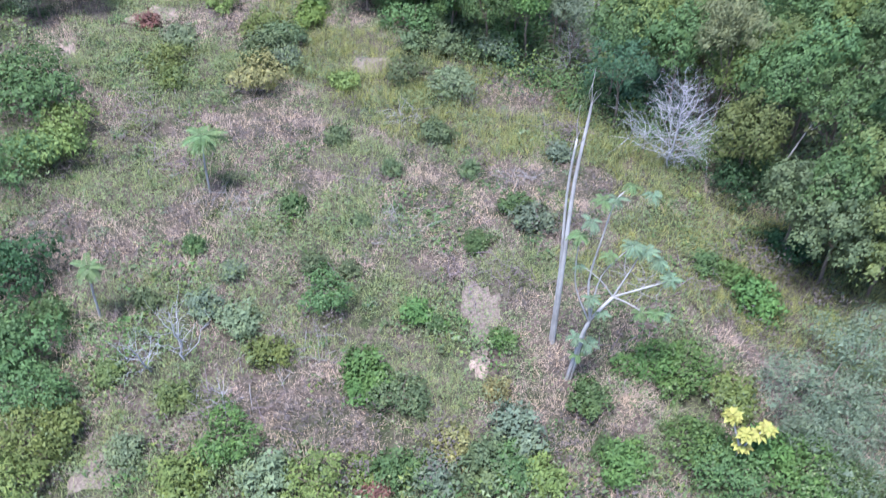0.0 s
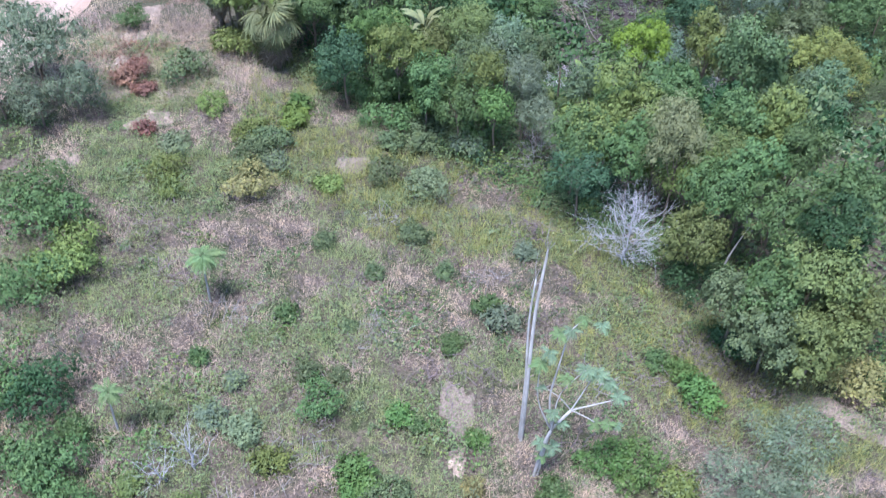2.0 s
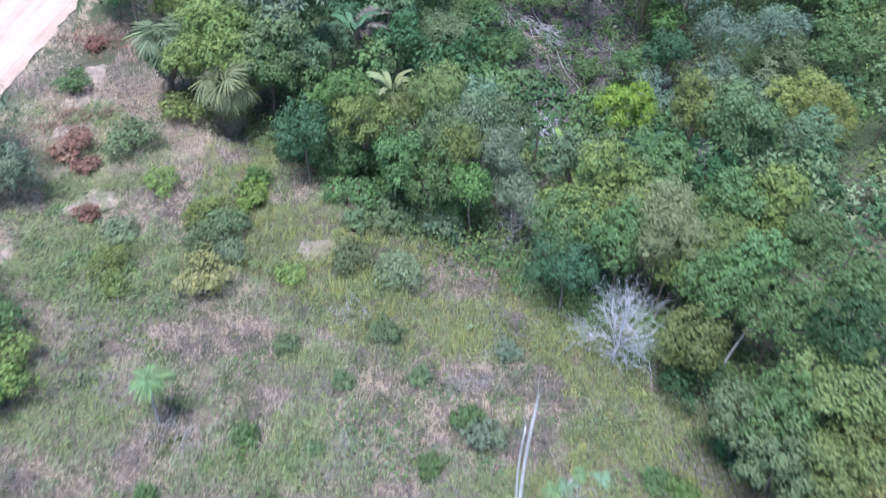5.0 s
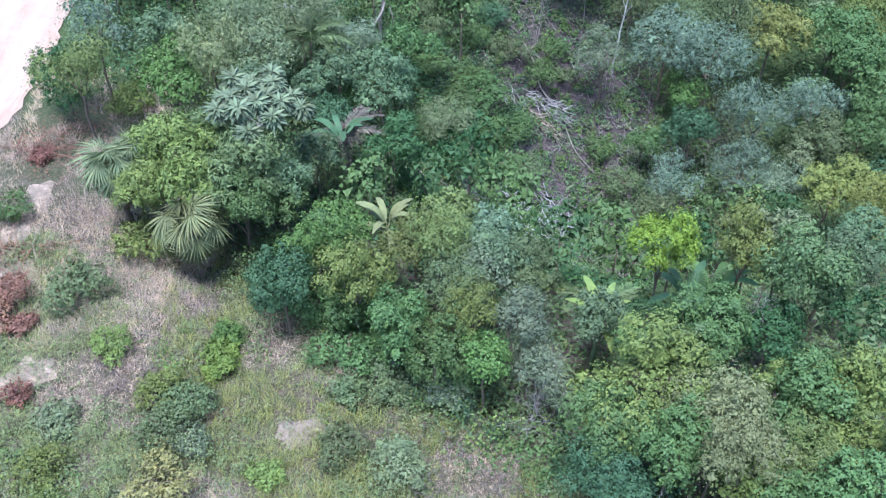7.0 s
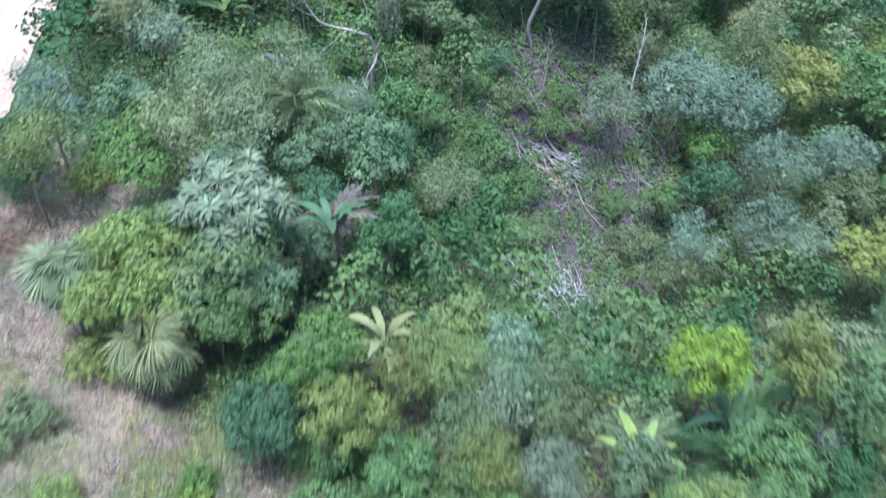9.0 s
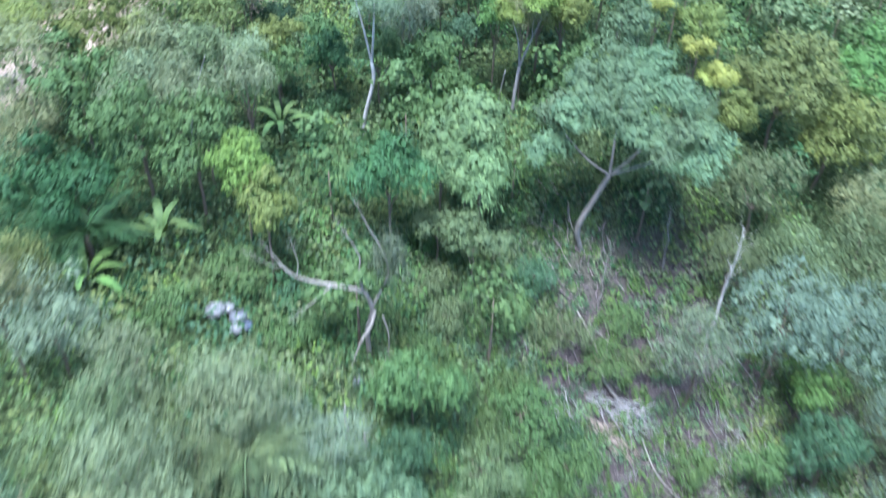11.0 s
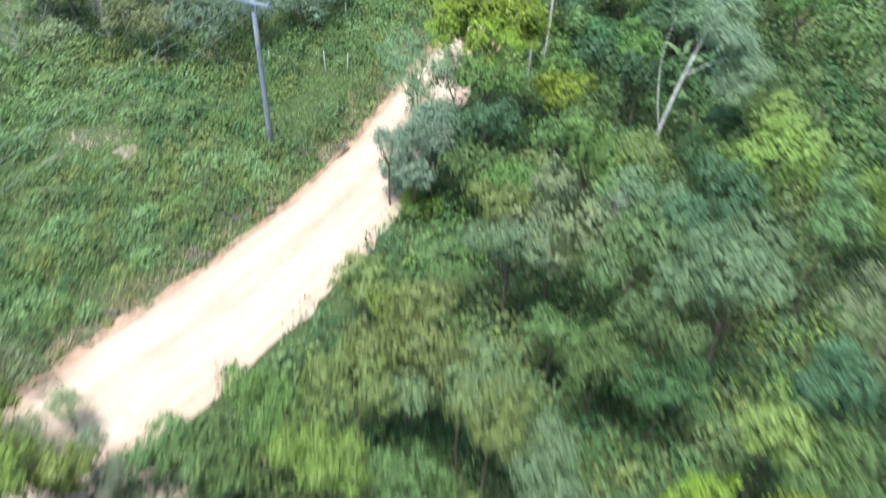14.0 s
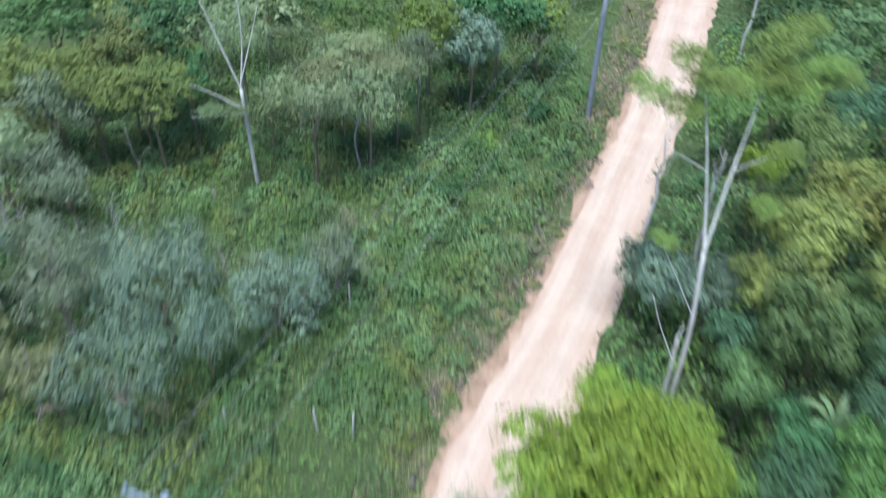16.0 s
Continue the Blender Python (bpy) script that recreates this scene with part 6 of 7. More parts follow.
tree(-3.3, 96.0, 1.25, 3.0, 'b', 'g1')
tree(9.3, 104.2, 1.91, 5.0, 'b', 'pg')
tree(7.4, 103.4, 1.37, 4.8, 'b', 'gp')
tree(12.9, 105.3, 1.73, 5.0, 'b', 'gp')
tree(14.1, 99.2, 2.31, 6.0, 'b', 'gp')
tree(11.6, 98.8, 1.36, 5.0, 'b', 'gl')
tree(8.2, 90.5, 1.50, 4.5, 'b', 'bg')
tree(5.0, 91.3, 1.60, 4.5, 'b', 'ygb')
tree(6.8, 93.9, 1.32, 4.2, 'b', 'gp')
tree(13.9, 94.1, 1.22, 5.0, 'b', 'yg')
tree(11.0, 91.2, 1.40, 4.6, 'b', 'yr')
tree(14.9, 91.9, 1.56, 5.0, 'b', 'g1')
tree(19.1, 97.3, 2.26, 6.0, 'f', 'pg')
tree(13.3, 87.7, 1.70, 4.5, 'b', 'yr')
tree(11.6, 89.1, 1.26, 4.2, 'b', 'dg')
tree(5.3, 95.2, 1.33, 5.0, 'b', 'ol')
tree(-9.7, 94.7, 1.50, 4.0, 'b', 'ygb')
tree(-5.4, 90.6, 1.44, 4.0, 'f', 'gb')
tree(18.9, 93.8, 1.69, 5.5, 'f', 'pol')
tree(23.3, 103.1, 2.10, 6.0, 'b', 'ygb')
tree(20.0, 108.7, 1.64, 6.0, 'b', 'yg')
tree(16.9, 106.4, 1.55, 5.0, 'b', 'br')
tree(16.2, 95.7, 1.48, 5.0, 'b', 'bg')
tree(16.3, 89.9, 1.53, 5.0, 'b', 'bg')
tree(17.1, 87.7, 1.52, 4.6, 'b', 'bg')
tree(2.8, 94.2, 1.20, 4.0, 'b', 'g1')
tree(8.4, 88.1, 1.27, 4.0, 'b', 'dg')
tree(6.2, 88.5, 1.19, 4.0, 'b', 'bg')
tree(19.6, 102.8, 1.47, 6.0, 'b', 'gl')
tree(21.7, 98.3, 1.49, 6.0, 'b', 'yg')
tree(-7.6, 97.5, 0.84, 1.8, 'f', 'gy')
tree(-6.5, 96.7, 0.69, 1.6, 'f', 'gy')
tree(-8.8, 99.9, 0.74, 1.4, 'f', 'pg')
tree(-5.0, 97.3, 0.90, 2.4, 'b', 'g1')
shrub(-12.1, 102.1, 1.60, 'pg')
tree(-9.4, 92.0, 1.22, 4.0, 'f', 'gn')
tree(11.8, 102.2, 1.64, 5.5, 'b', 'gl')
tree(13.9, 102.9, 1.33, 5.5, 'b', 'bg')
tree(7.6, 106.2, 1.29, 4.5, 'b', 'ol')
tree(5.1, 104.4, 0.97, 3.0, 'b', 'g1')
tree(1.8, 103.8, 1.14, 3.0, 'b', 'ol')
tree(3.0, 100.9, 1.11, 4.0, 'b', 'ygb')
tree(16.0, 104.7, 1.63, 5.5, 'b', 'bg')
tree(15.9, 101.9, 1.55, 5.4, 'b', 'gp')
tree(11.6, 108.5, 1.39, 5.0, 'l', 'br')
tree(12.7, 107.0, 1.25, 4.6, 'l', 'br')
tree(13.5, 107.5, 0.96, 5.4, 'f', 'ol')
tree(11.2, 111.0, 1.25, 4.5, 'b', 'g1')
tree(5.1, 116.7, 1.61, 5.0, 'f', 'gp')
tree(8.3, 115.2, 1.48, 5.0, 'b', 'br')
tree(8.0, 113.0, 1.39, 4.0, 'b', 'bg')
tree(12.4, 117.8, 1.29, 4.0, 'b', 'br')
tree(6.4, 112.4, 1.16, 2.8, 'b', 'g2')
tree(4.6, 111.3, 0.91, 2.4, 'b', 'gb')
tree(7.2, 110.5, 1.15, 3.2, 'b', 'g1')
tree(13.3, 114.1, 1.27, 4.0, 'b', 'g1')
tree(12.1, 115.4, 1.15, 4.0, 'b', 'yr')
tree(17.0, 123.8, 1.80, 5.0, 'b', 'g1')
tree(19.0, 121.5, 1.76, 4.6, 'b', 'bg')
tree(15.6, 120.2, 1.40, 4.0, 'b', 'dg')
tree(22.5, 114.0, 1.49, 5.0, 'b', 'g1')
tree(27.9, 123.0, 2.16, 5.0, 'b', 'br')
tree(18.5, 106.5, 1.86, 6.0, 'b', 'ygb')
tree(21.5, 124.5, 1.75, 6.0, 'b', 'yg')
tree(24.7, 124.9, 1.49, 6.0, 'b', 'yr')
tree(22.6, 122.9, 1.87, 4.0, 'b', 'dg')
tree(16.4, 116.8, 1.33, 4.0, 'b', 'bg')
tree(16.3, 107.5, 1.31, 5.0, 'b', 'g2')
tree(18.9, 110.7, 1.21, 4.5, 'b', 'gl')
tree(8.5, 108.6, 1.05, 4.0, 'b', 'br')
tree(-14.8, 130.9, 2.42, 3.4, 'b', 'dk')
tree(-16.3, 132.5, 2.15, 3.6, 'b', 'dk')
tree(-8.7, 129.9, 2.04, 4.0, 'f', 'gy')
tree(-5.9, 125.6, 1.81, 3.6, 'f', 'gb')
tree(-5.0, 129.1, 1.92, 4.0, 'f', 'gb')
tree(-1.0, 129.9, 1.63, 2.4, 'f', 'gb')
tree(-11.8, 130.7, 1.68, 5.0, 'b', 'g2')
tree(-3.3, 127.7, 1.25, 3.0, 'f', 'gb')
tree(1.5, 132.1, 1.15, 2.2, 'f', 'gy')
shrub(-15.2, 129.4, 1.39, 'pg')
tree(-8.4, 144.8, 1.79, 5.5, 'b', 'ol')
tree(-12.2, 143.2, 1.96, 5.0, 'b', 'yg')
tree(-7.6, 143.2, 1.64, 3.6, 'b', 'g2')
tree(-6.7, 146.0, 1.81, 6.0, 'b', 'dg')
tree(-12.0, 147.0, 2.20, 6.0, 'b', 'g1')
tree(-13.0, 142.1, 1.49, 3.0, 'b', 'ol')
tree(-5.5, 144.0, 1.47, 4.0, 'b', 'dg')
tree(0.7, 144.0, 1.47, 2.4, 'f', 'gn')
tree(-1.5, 142.8, 1.44, 2.6, 'f', 'gn')
tree(-0.2, 145.1, 1.46, 5.0, 'f', 'gn')
tree(8.9, 145.2, 1.96, 4.6, 'b', 'gb')
tree(6.7, 146.5, 1.81, 5.0, 'b', 'ygb')
tree(10.6, 148.2, 1.89, 5.0, 'b', 'dg')
tree(3.2, 145.9, 1.77, 6.0, 'f', 'br')
tree(13.2, 148.7, 1.62, 4.0, 'b', 'ygb')
tree(8.3, 146.4, 1.24, 3.0, 'b', 'g1')
tree(-7.4, 131.7, 1.57, 2.6, 'f', 'gb')
tree(-4.8, 132.6, 1.43, 2.2, 'f', 'gb')
tree(-1.2, 131.5, 1.07, 1.6, 'f', 'gy')
tree(-0.1, 130.4, 0.82, 1.4, 'f', 'gy')
tree(-11.6, 138.3, 1.66, 3.0, 'f', 'gy')
tree(-10.1, 137.0, 1.33, 3.0, 'f', 'gy')
tree(-11.4, 134.1, 1.28, 2.6, 'f', 'gy')
shrub(4.1, 135.4, 0.67, 'g1')
shrub(7.0, 138.4, 0.82, 'dg')
shrub(6.4, 142.7, 0.59, 'bg')
shrub(12.6, 145.1, 0.76, 'g2')
shrub(9.4, 142.7, 0.72, 'ygb')
tree(19.1, 128.3, 1.61, 5.0, 'b', 'oly')
tree(21.9, 130.8, 1.65, 5.0, 'b', 'oly')
tree(22.8, 134.7, 1.62, 5.0, 'f', 'ol')
tree(18.8, 125.0, 1.66, 4.4, 'b', 'g1')
tree(15.8, 125.8, 1.09, 3.0, 'b', 'bg')
tree(13.9, 128.2, 1.38, 3.4, 'b', 'gb')
tree(15.8, 128.3, 1.37, 3.2, 'b', 'gb')
tree(13.4, 130.0, 0.92, 3.0, 'b', 'gb')
tree(25.2, 140.4, 2.02, 5.0, 'b', 'gl')
tree(23.1, 139.6, 1.67, 4.0, 'b', 'br')
tree(23.2, 131.4, 1.28, 5.0, 'b', 'yg')
tree(19.6, 133.5, 1.02, 4.6, 'b', 'yr')
tree(15.1, 123.0, 1.14, 3.6, 'b', 'g1')
tree(16.7, 118.6, 1.32, 4.6, 'b', 'br')
tree(17.7, 125.7, 1.20, 5.0, 'b', 'ol')
tree(16.8, 126.7, 1.09, 4.6, 'b', 'oly')
tree(27.3, 142.4, 1.92, 6.0, 'b', 'gl')
tree(20.5, 138.8, 1.32, 4.0, 'b', 'br')
tree(14.6, 119.0, 1.23, 4.0, 'b', 'bg')
tree(6.9, 116.1, 1.18, 4.6, 'f', 'gp')
tree(3.4, 112.2, 0.86, 3.4, 'f', 'gb')
tree(5.8, 114.2, 1.15, 3.4, 'b', 'gb')
tree(-11.5, 98.1, 1.50, 3.0, 'b', 'ygb')
tree(-13.1, 97.8, 1.35, 3.0, 'b', 'bg')
tree(-9.7, 98.4, 0.97, 2.0, 'f', 'pg')
tree(-10.7, 92.9, 1.57, 4.0, 'b', 'gn')
tree(-7.4, 93.1, 1.05, 2.6, 'f', 'gy')
tree(-10.1, 89.2, 1.44, 4.6, 'f', 'gn')
tree(-8.0, 88.4, 1.40, 4.0, 'b', 'bg')
tree(-6.0, 89.4, 1.20, 3.6, 'b', 'bg')
tree(-5.5, 92.7, 1.03, 2.6, 'b', 'g1')
tree(-6.1, 86.4, 1.19, 4.6, 'f', 'ol')
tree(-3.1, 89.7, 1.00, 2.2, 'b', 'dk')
tree(4.9, 86.1, 1.09, 4.0, 'f', 'gy')
tree(4.0, 88.7, 0.96, 3.4, 'b', 'br')
tree(2.3, 82.7, 1.09, 4.0, 'b', 'g1')
tree(5.2, 82.9, 1.10, 4.0, 'b', 'g1')
tree(6.9, 84.5, 1.07, 4.0, 'b', 'bg')
tree(7.1, 87.6, 1.13, 4.4, 'b', 'gn')
tree(-11.9, 89.1, 1.74, 5.0, 'b', 'ol')
tree(-10.6, 90.7, 1.53, 4.6, 'f', 'gb')
tree(-12.4, 93.5, 1.64, 5.0, 'b', 'bg')
tree(-8.3, 96.4, 1.15, 2.6, 'b', 'yg')
tree(9.7, 98.5, 1.31, 3.6, 'b', 'g1')
tree(11.7, 97.3, 1.31, 3.6, 'b', 'dg')
tree(8.6, 100.4, 0.96, 3.0, 'b', 'g1')
tree(-8.6, 78.2, 1.61, 5.5, 'f', 'pg')
tree(-6.2, 76.6, 1.54, 5.0, 'f', 'pg')
tree(-4.1, 77.5, 1.20, 5.5, 'f', 'pg')
tree(-8.3, 81.9, 1.46, 5.0, 'f', 'pg')
tree(2.0, 142.7, 1.39, 5.0, 'f', 'pg')
tree(4.7, 142.5, 1.39, 5.0, 'f', 'pg')
tree(-2.8, 144.6, 1.44, 6.0, 'f', 'pg')
tree(5.9, 144.1, 1.27, 5.0, 'f', 'gy')


# ---- the wood's further trees, joined ----
def arrays(me):
    V, F = np.empty(len(me.vertices) * 3, np.float32), np.empty(len(me.loops), np.int32)
    me.vertices.foreach_get("co", V)
    me.loops.foreach_get("vertex_index", F)
    return V.reshape(-1, 3).astype(float), F.reshape(-1, 3)


TAKEN = np.array([tuple(o.matrix_basis.translation[:2]) for o in scene.objects if o.name.startswith("tree")])
FAR_CROWN = {(i, v): arrays(crown_mesh("crown", r, .62 * r ** .5, 12, .30, .6, 300 + i * 3 + v, .95, .3, .2, .3, 1.0, 5)) for i, r in enumerate((1.6, 2.4)) for v in range(2)}
FAR_TRUNK = tube([(0, 0, -.05), (.01, 0, .5), (0, 0, 1)], (.03, .02, .01), 4)
wrng = random.Random(8)
far, stems, TINTS = {}, [], ("g1", "g1", "br", "gn", "gn", "ol", "bg", "yg", "gy", "pg")
for n in range(8000):
    x, y = wrng.uniform(-44, 62), wrng.uniform(14, 200)
    if n > 3000 and x < 24 + .1 * y:
        continue
    sd = float(road_side(x, y)[0])
    wood = ((x + y - 35) / 1.414 > 3.5 and sd > 5.0 and x > -16) or (sd < -6 and (y > 150 or (x < -14 and y > 134) or x < -30))
    hollow = math.hypot((x - 13) / 7.5, (y - 62) / 11.5) < 1 or math.hypot((x + 10) / 6, (y - 69) / 5) < 1 or math.hypot((x + 2.5) / 2.5, (y - 91.5) / 3) < 1
    gap = (2.6 if 76 < y < 108 else 3.1) if -20 < x < 18 + .42 * y and y < 172 else 8.0
    if not wood or hollow or np.min(np.hypot(TAKEN[:, 0] - x, TAKEN[:, 1] - y)) < gap:
        continue
    TAKEN = np.vstack([TAKEN, (x, y)])
    r, h, tint = wrng.uniform(1.5, 2.3), wrng.uniform(2.4, 4.0), wrng.choice(TINTS if x > 22 + .1 * y or x < -20 or y > 150 else ("g1", "g2", "dg", "gn", "g1"))
    i = 0 if r < 2 else 1
    V, F = FAR_CROWN[i, wrng.randrange(2)]
    a, z = wrng.uniform(0, 6.28), float(ground_z(x, y))
    c, s = math.cos(a) * r / (1.6, 2.4)[i], math.sin(a) * r / (1.6, 2.4)[i]
    far.setdefault(tint, []).append((V @ np.array([[c, s, 0], [-s, c, 0], [0, 0, 1.1]]) + [x, y, z + h], F))
    stems.append((FAR_TRUNK[0] * [2.6, 2.6, h + .3] + [x, y, z], FAR_TRUNK[1]))
for tint, pieces in far.items():
    tagged(new("far_woods", mesh_of("far_woods", *joined(pieces), LEAF[tint])), "distant " + LEAVES[tint][1] + " treetops of the surrounding wood", "wood", kind="stuff")
tagged(new("far_stems", mesh_of("far_stems", *joined(stems), BARK)), "trunks under the distant treetops of the wood", "wood", kind="stuff")


# ---- grass, weeds, creepers ----
def blades(name, x, y, L, W, lean, material, label, seed, lift=0.0):
    rng = np.random.RandomState(seed)
    n = len(x)
    z = ground_z(x, y) + .22 * (value_noise(x, y, 3.1, 1) - .5) + .12 * (value_noise(x, y, 1.3, 2) - .5) - .03 + lift * rng.rand(n)
    a = rng.uniform(0, 2 * np.pi, n)
    D = np.stack([np.cos(a), np.sin(a), np.tan(np.pi / 2 - lean * (.4 + rng.rand(n)))], 1)
    D = unit(D)
    S = np.stack([-np.sin(a), np.cos(a), 0 * a], 1)
    P = np.stack([x, y, z], 1)
    L = (L * (.5 + .9 * rng.rand(n)) * (.55 + .9 * value_noise(x, y, 1.2, 15)))[:, None]
    V = np.stack([P - S * W / 2, P + S * W / 2, P + D * L], 1).reshape(-1, 3)
    F = 3 * np.arange(n)[:, None] + [0, 1, 2]
    return tagged(new(name, mesh_of(name, V, F, material)), label, "grass", kind="stuff")


def weeds(name, x, y, leaf, slim, high, material, label, seed, category="undergrowth"):
    rng = np.random.RandomState(seed)
    n = len(x)
    z = ground_z(x, y) + high * rng.rand(n) ** .7 * (.25 + 1.3 * value_noise(x, y, 1.1, seed) * value_noise(x, y, 2.7, seed + 1) * 2)
    P = np.stack([x, y, z], 1)
    N = unit(rng.normal(size=(n, 3)) * .55 + [0, 0, 1.0])
    D = unit(np.cross(N, rng.normal(size=(n, 3)))) + rng.normal(size=(n, 3)) * .25
    L = leaf * (.55 + .9 * rng.rand(n))
    V, F = small_leaves(P, D, N, L, L * slim * 1.2)
    return tagged(new(name, mesh_of(name, V, F, material)), label, category, kind="stuff")


def clumps(name, centres, r, per, leaf, tints, label, seed, category="undergrowth", tall=.8):
    """Small leafy mounds, each of one tint, standing close together on the ground."""
    rng = np.random.RandomState(seed)
    cx, cy = centres
    R = r * (.55 + .9 * rng.rand(len(cx)))
    pick = rng.rand(len(cx)) * .6 + .4 * value_noise(cx, cy, 5.0, seed)
    order = np.argsort(np.argsort(pick)) * len(tints) // max(1, len(cx))
    for k, tint in enumerate(tints):
        q = order == k
        n = int(q.sum())
        c = np.repeat(np.stack([cx[q], cy[q], ground_z(cx[q], cy[q])], 1), per, 0)
        w = np.repeat(R[q], per)[:, None]
        u = unit(rng.normal(size=(n * per, 3)))
        u[:, 2] = np.abs(u[:, 2])
        P = c + u * w * (.75 + .35 * rng.rand(n * per, 1)) * [1, 1, tall]
        N = unit(u + .5 * rng.normal(size=P.shape) + [0, 0, .5])
        D = unit(np.cross(N, rng.normal(size=P.shape))) * .8 + u * .4 - [0, 0, .2]
        L = leaf * (.6 + .8 * rng.rand(n * per))
        tagged(new(name, mesh_of(name, *small_leaves(P, D, N, L, L * .62), LEAF[tint])), LEAVES[tint][1] + " " + label, category, kind="stuff")


def strewn(n, x0, x1, y0, y1, seed, tuft=1, spread=.12):
    """n places in a box; in tufts of so many, that share one lot."""
    rng = np.random.RandomState(seed)
    m = n // tuft
    x, y, u = (np.repeat(v, tuft) for v in (rng.uniform(x0, x1, m), rng.uniform(y0, y1, m), rng.rand(m)))
    if tuft > 1:
        x, y = x + rng.normal(size=len(x)) * spread, y + rng.normal(size=len(x)) * spread
    return x, y, u


def picked(x, y, mask):
    return x[mask], y[mask]


x, y, u = strewn(620000, -26, 26, 4, 50, 1, 14, .13)
sd = road_side(x, y)
field = (in_field(x - .8, y - .8) | (y < 14)) & (np.abs(sd) > 2.4) & (sd > 0) & (np.abs(x) < 14 + .38 * y)
dryness = .58 * value_noise(x, y, 3.6, 11) + .30 * value_noise(x, y, 1.5, 12) + .12 * value_noise(x, y, .6, 13)
edge = np.clip(1 - np.abs((x + y - 35) / 1.414 + 2.6) / 5.0, 0, 1) * (x > -9)
dryness = .5 + 1.25 * (dryness - .5) - .20 * edge - .05 * np.clip((y - 26) / 8, 0, 1) * (x > -12) + .16 * (u - .5)
thatch = (np.hypot((x - 1.2) / .7, (y - 17.2) / 1.1) > 1) & (np.hypot((x - 1.3) / 1.3, (y - 19.3) / 2.0) > u)
field &= thatch
blades("dry_grass", *picked(x, y, field & (dryness > .515)), .34, .016, 1.28, STRAW, "matted straw-coloured dry grass", 1)
blades("withered_brush", *picked(x, y, field & (dryness > .44) & (dryness < .515)), .40, .015, 1.2, MAUVE, "withered grey-brown brush in the field", 2)
blades("field_grass", *picked(x, y, field & (dryness < .44) & ((edge < .2) | (u < .4))), .40, .018, 1.0, GRASS, "dull green field grass", 3)
blades("fresh_grass", *picked(x, y, field & (dryness < .44) & (edge >= .2) & (u >= .4)), .50, .020, .7, LUSH, "fresh yellowish grass along the wood's edge", 4)
x, y, u = strewn(350000, -26, 26, 4, 50, 2, 12, .18)
sd = road_side(x, y)
field = ((in_field(x, y)) | (y < 14)) & (np.abs(sd) > 2.6) & (sd > 0) & (np.abs(x) < 14 + .38 * y)
tuft = .45 * value_noise(x, y, 1.3, 21) + .35 * value_noise(x, y, 3.6, 22) + .2 * u
damp = .62 * value_noise(x, y, 3.6, 11) + .38 * value_noise(x, y, 1.5, 12)
tuft = tuft - .75 * np.clip(damp - .48, 0, .3)
weeds("field_weeds", *picked(x, y, field & (tuft > .54)), .085, .5, .8, OLIVE, "low dull green weeds in the field", 5)
weeds("field_weeds", *picked(x, y, field & (tuft > .45) & (tuft < .54)), .08, .46, .6, PALEWEED, "low pale green weeds in the field", 6)
weeds("field_weeds", *picked(x, y, field & (tuft < .33)), .09, .46, .5, LEAF["gray"], "withered grey weeds in the field", 18)

x, y, u = strewn(560000, -36, 32, 90, 168, 3)
sd = road_side(x, y)
left = (sd < -(road_half(y) - .05)) & (sd > -34)
thick = .55 * value_noise(x, y, 2.6, 31) + .45 * value_noise(x, y, .9, 32)
verge = sd > -(road_half(y) + 2.4)
kind = .6 * value_noise(x, y, 3.3, 33) + .4 * value_noise(x, y, 1.1, 34) + .25 * (u - .5)
gap = (np.hypot((x + 11.5) / 3.0, (y - 119.0) / 1.5) < .4 + u) | (np.hypot((x + 7) / 4, (y - 128) / 1.6) < .4 + u)
lush = left & ~verge & (thick > .22) & ~gap
weeds("roadside_weeds", *picked(x, y, lush & (kind < .46) & (u < .35)), .125, .55, .30, WEED, "dense green weeds on the roadside slope", 7)
weeds("roadside_weeds", *picked(x, y, lush & (kind > .46) & (kind < .56) & (u < .4)), .14, .5, .28, LEAF["g1"], "mid-green weeds on the roadside slope", 27)
weeds("roadside_weeds", *picked(x, y, lush & (kind > .56) & (kind < .66) & (u < .4)), .125, .5, .3, WEEDY, "yellow-green weeds on the roadside slope", 8)
weeds("roadside_weeds", *picked(x, y, lush & (kind > .66) & (u < .5)), .13, .5, .3, LEAF["gn"], "dull green weeds on the roadside slope", 28)
blades("dry_grass", *picked(x, y, left & ~verge & gap & (u < .5)), .4, .025, 1.05, MAUVE, "withered brown grass in gaps of the weeds", 29)
weeds("roadside_weeds", *picked(x, y, left & verge & (u < .30) & (thick > .5)), .18, .40, .3, LEAF["ol"], "sparse weeds on the clay bank", 9)
blades("roadside_grass", *picked(x, y, left & (u > .93) & (thick < .75)), .6, .03, .9, GRASS, "rough grass among roadside weeds", 10)
blades("dry_grass", *picked(x, y, left & (sd > -(road_half(y) + 2.2)) & (u > .36)), .36, .045, 1.25, VERGE, "dry brown grass on the clay bank", 11)

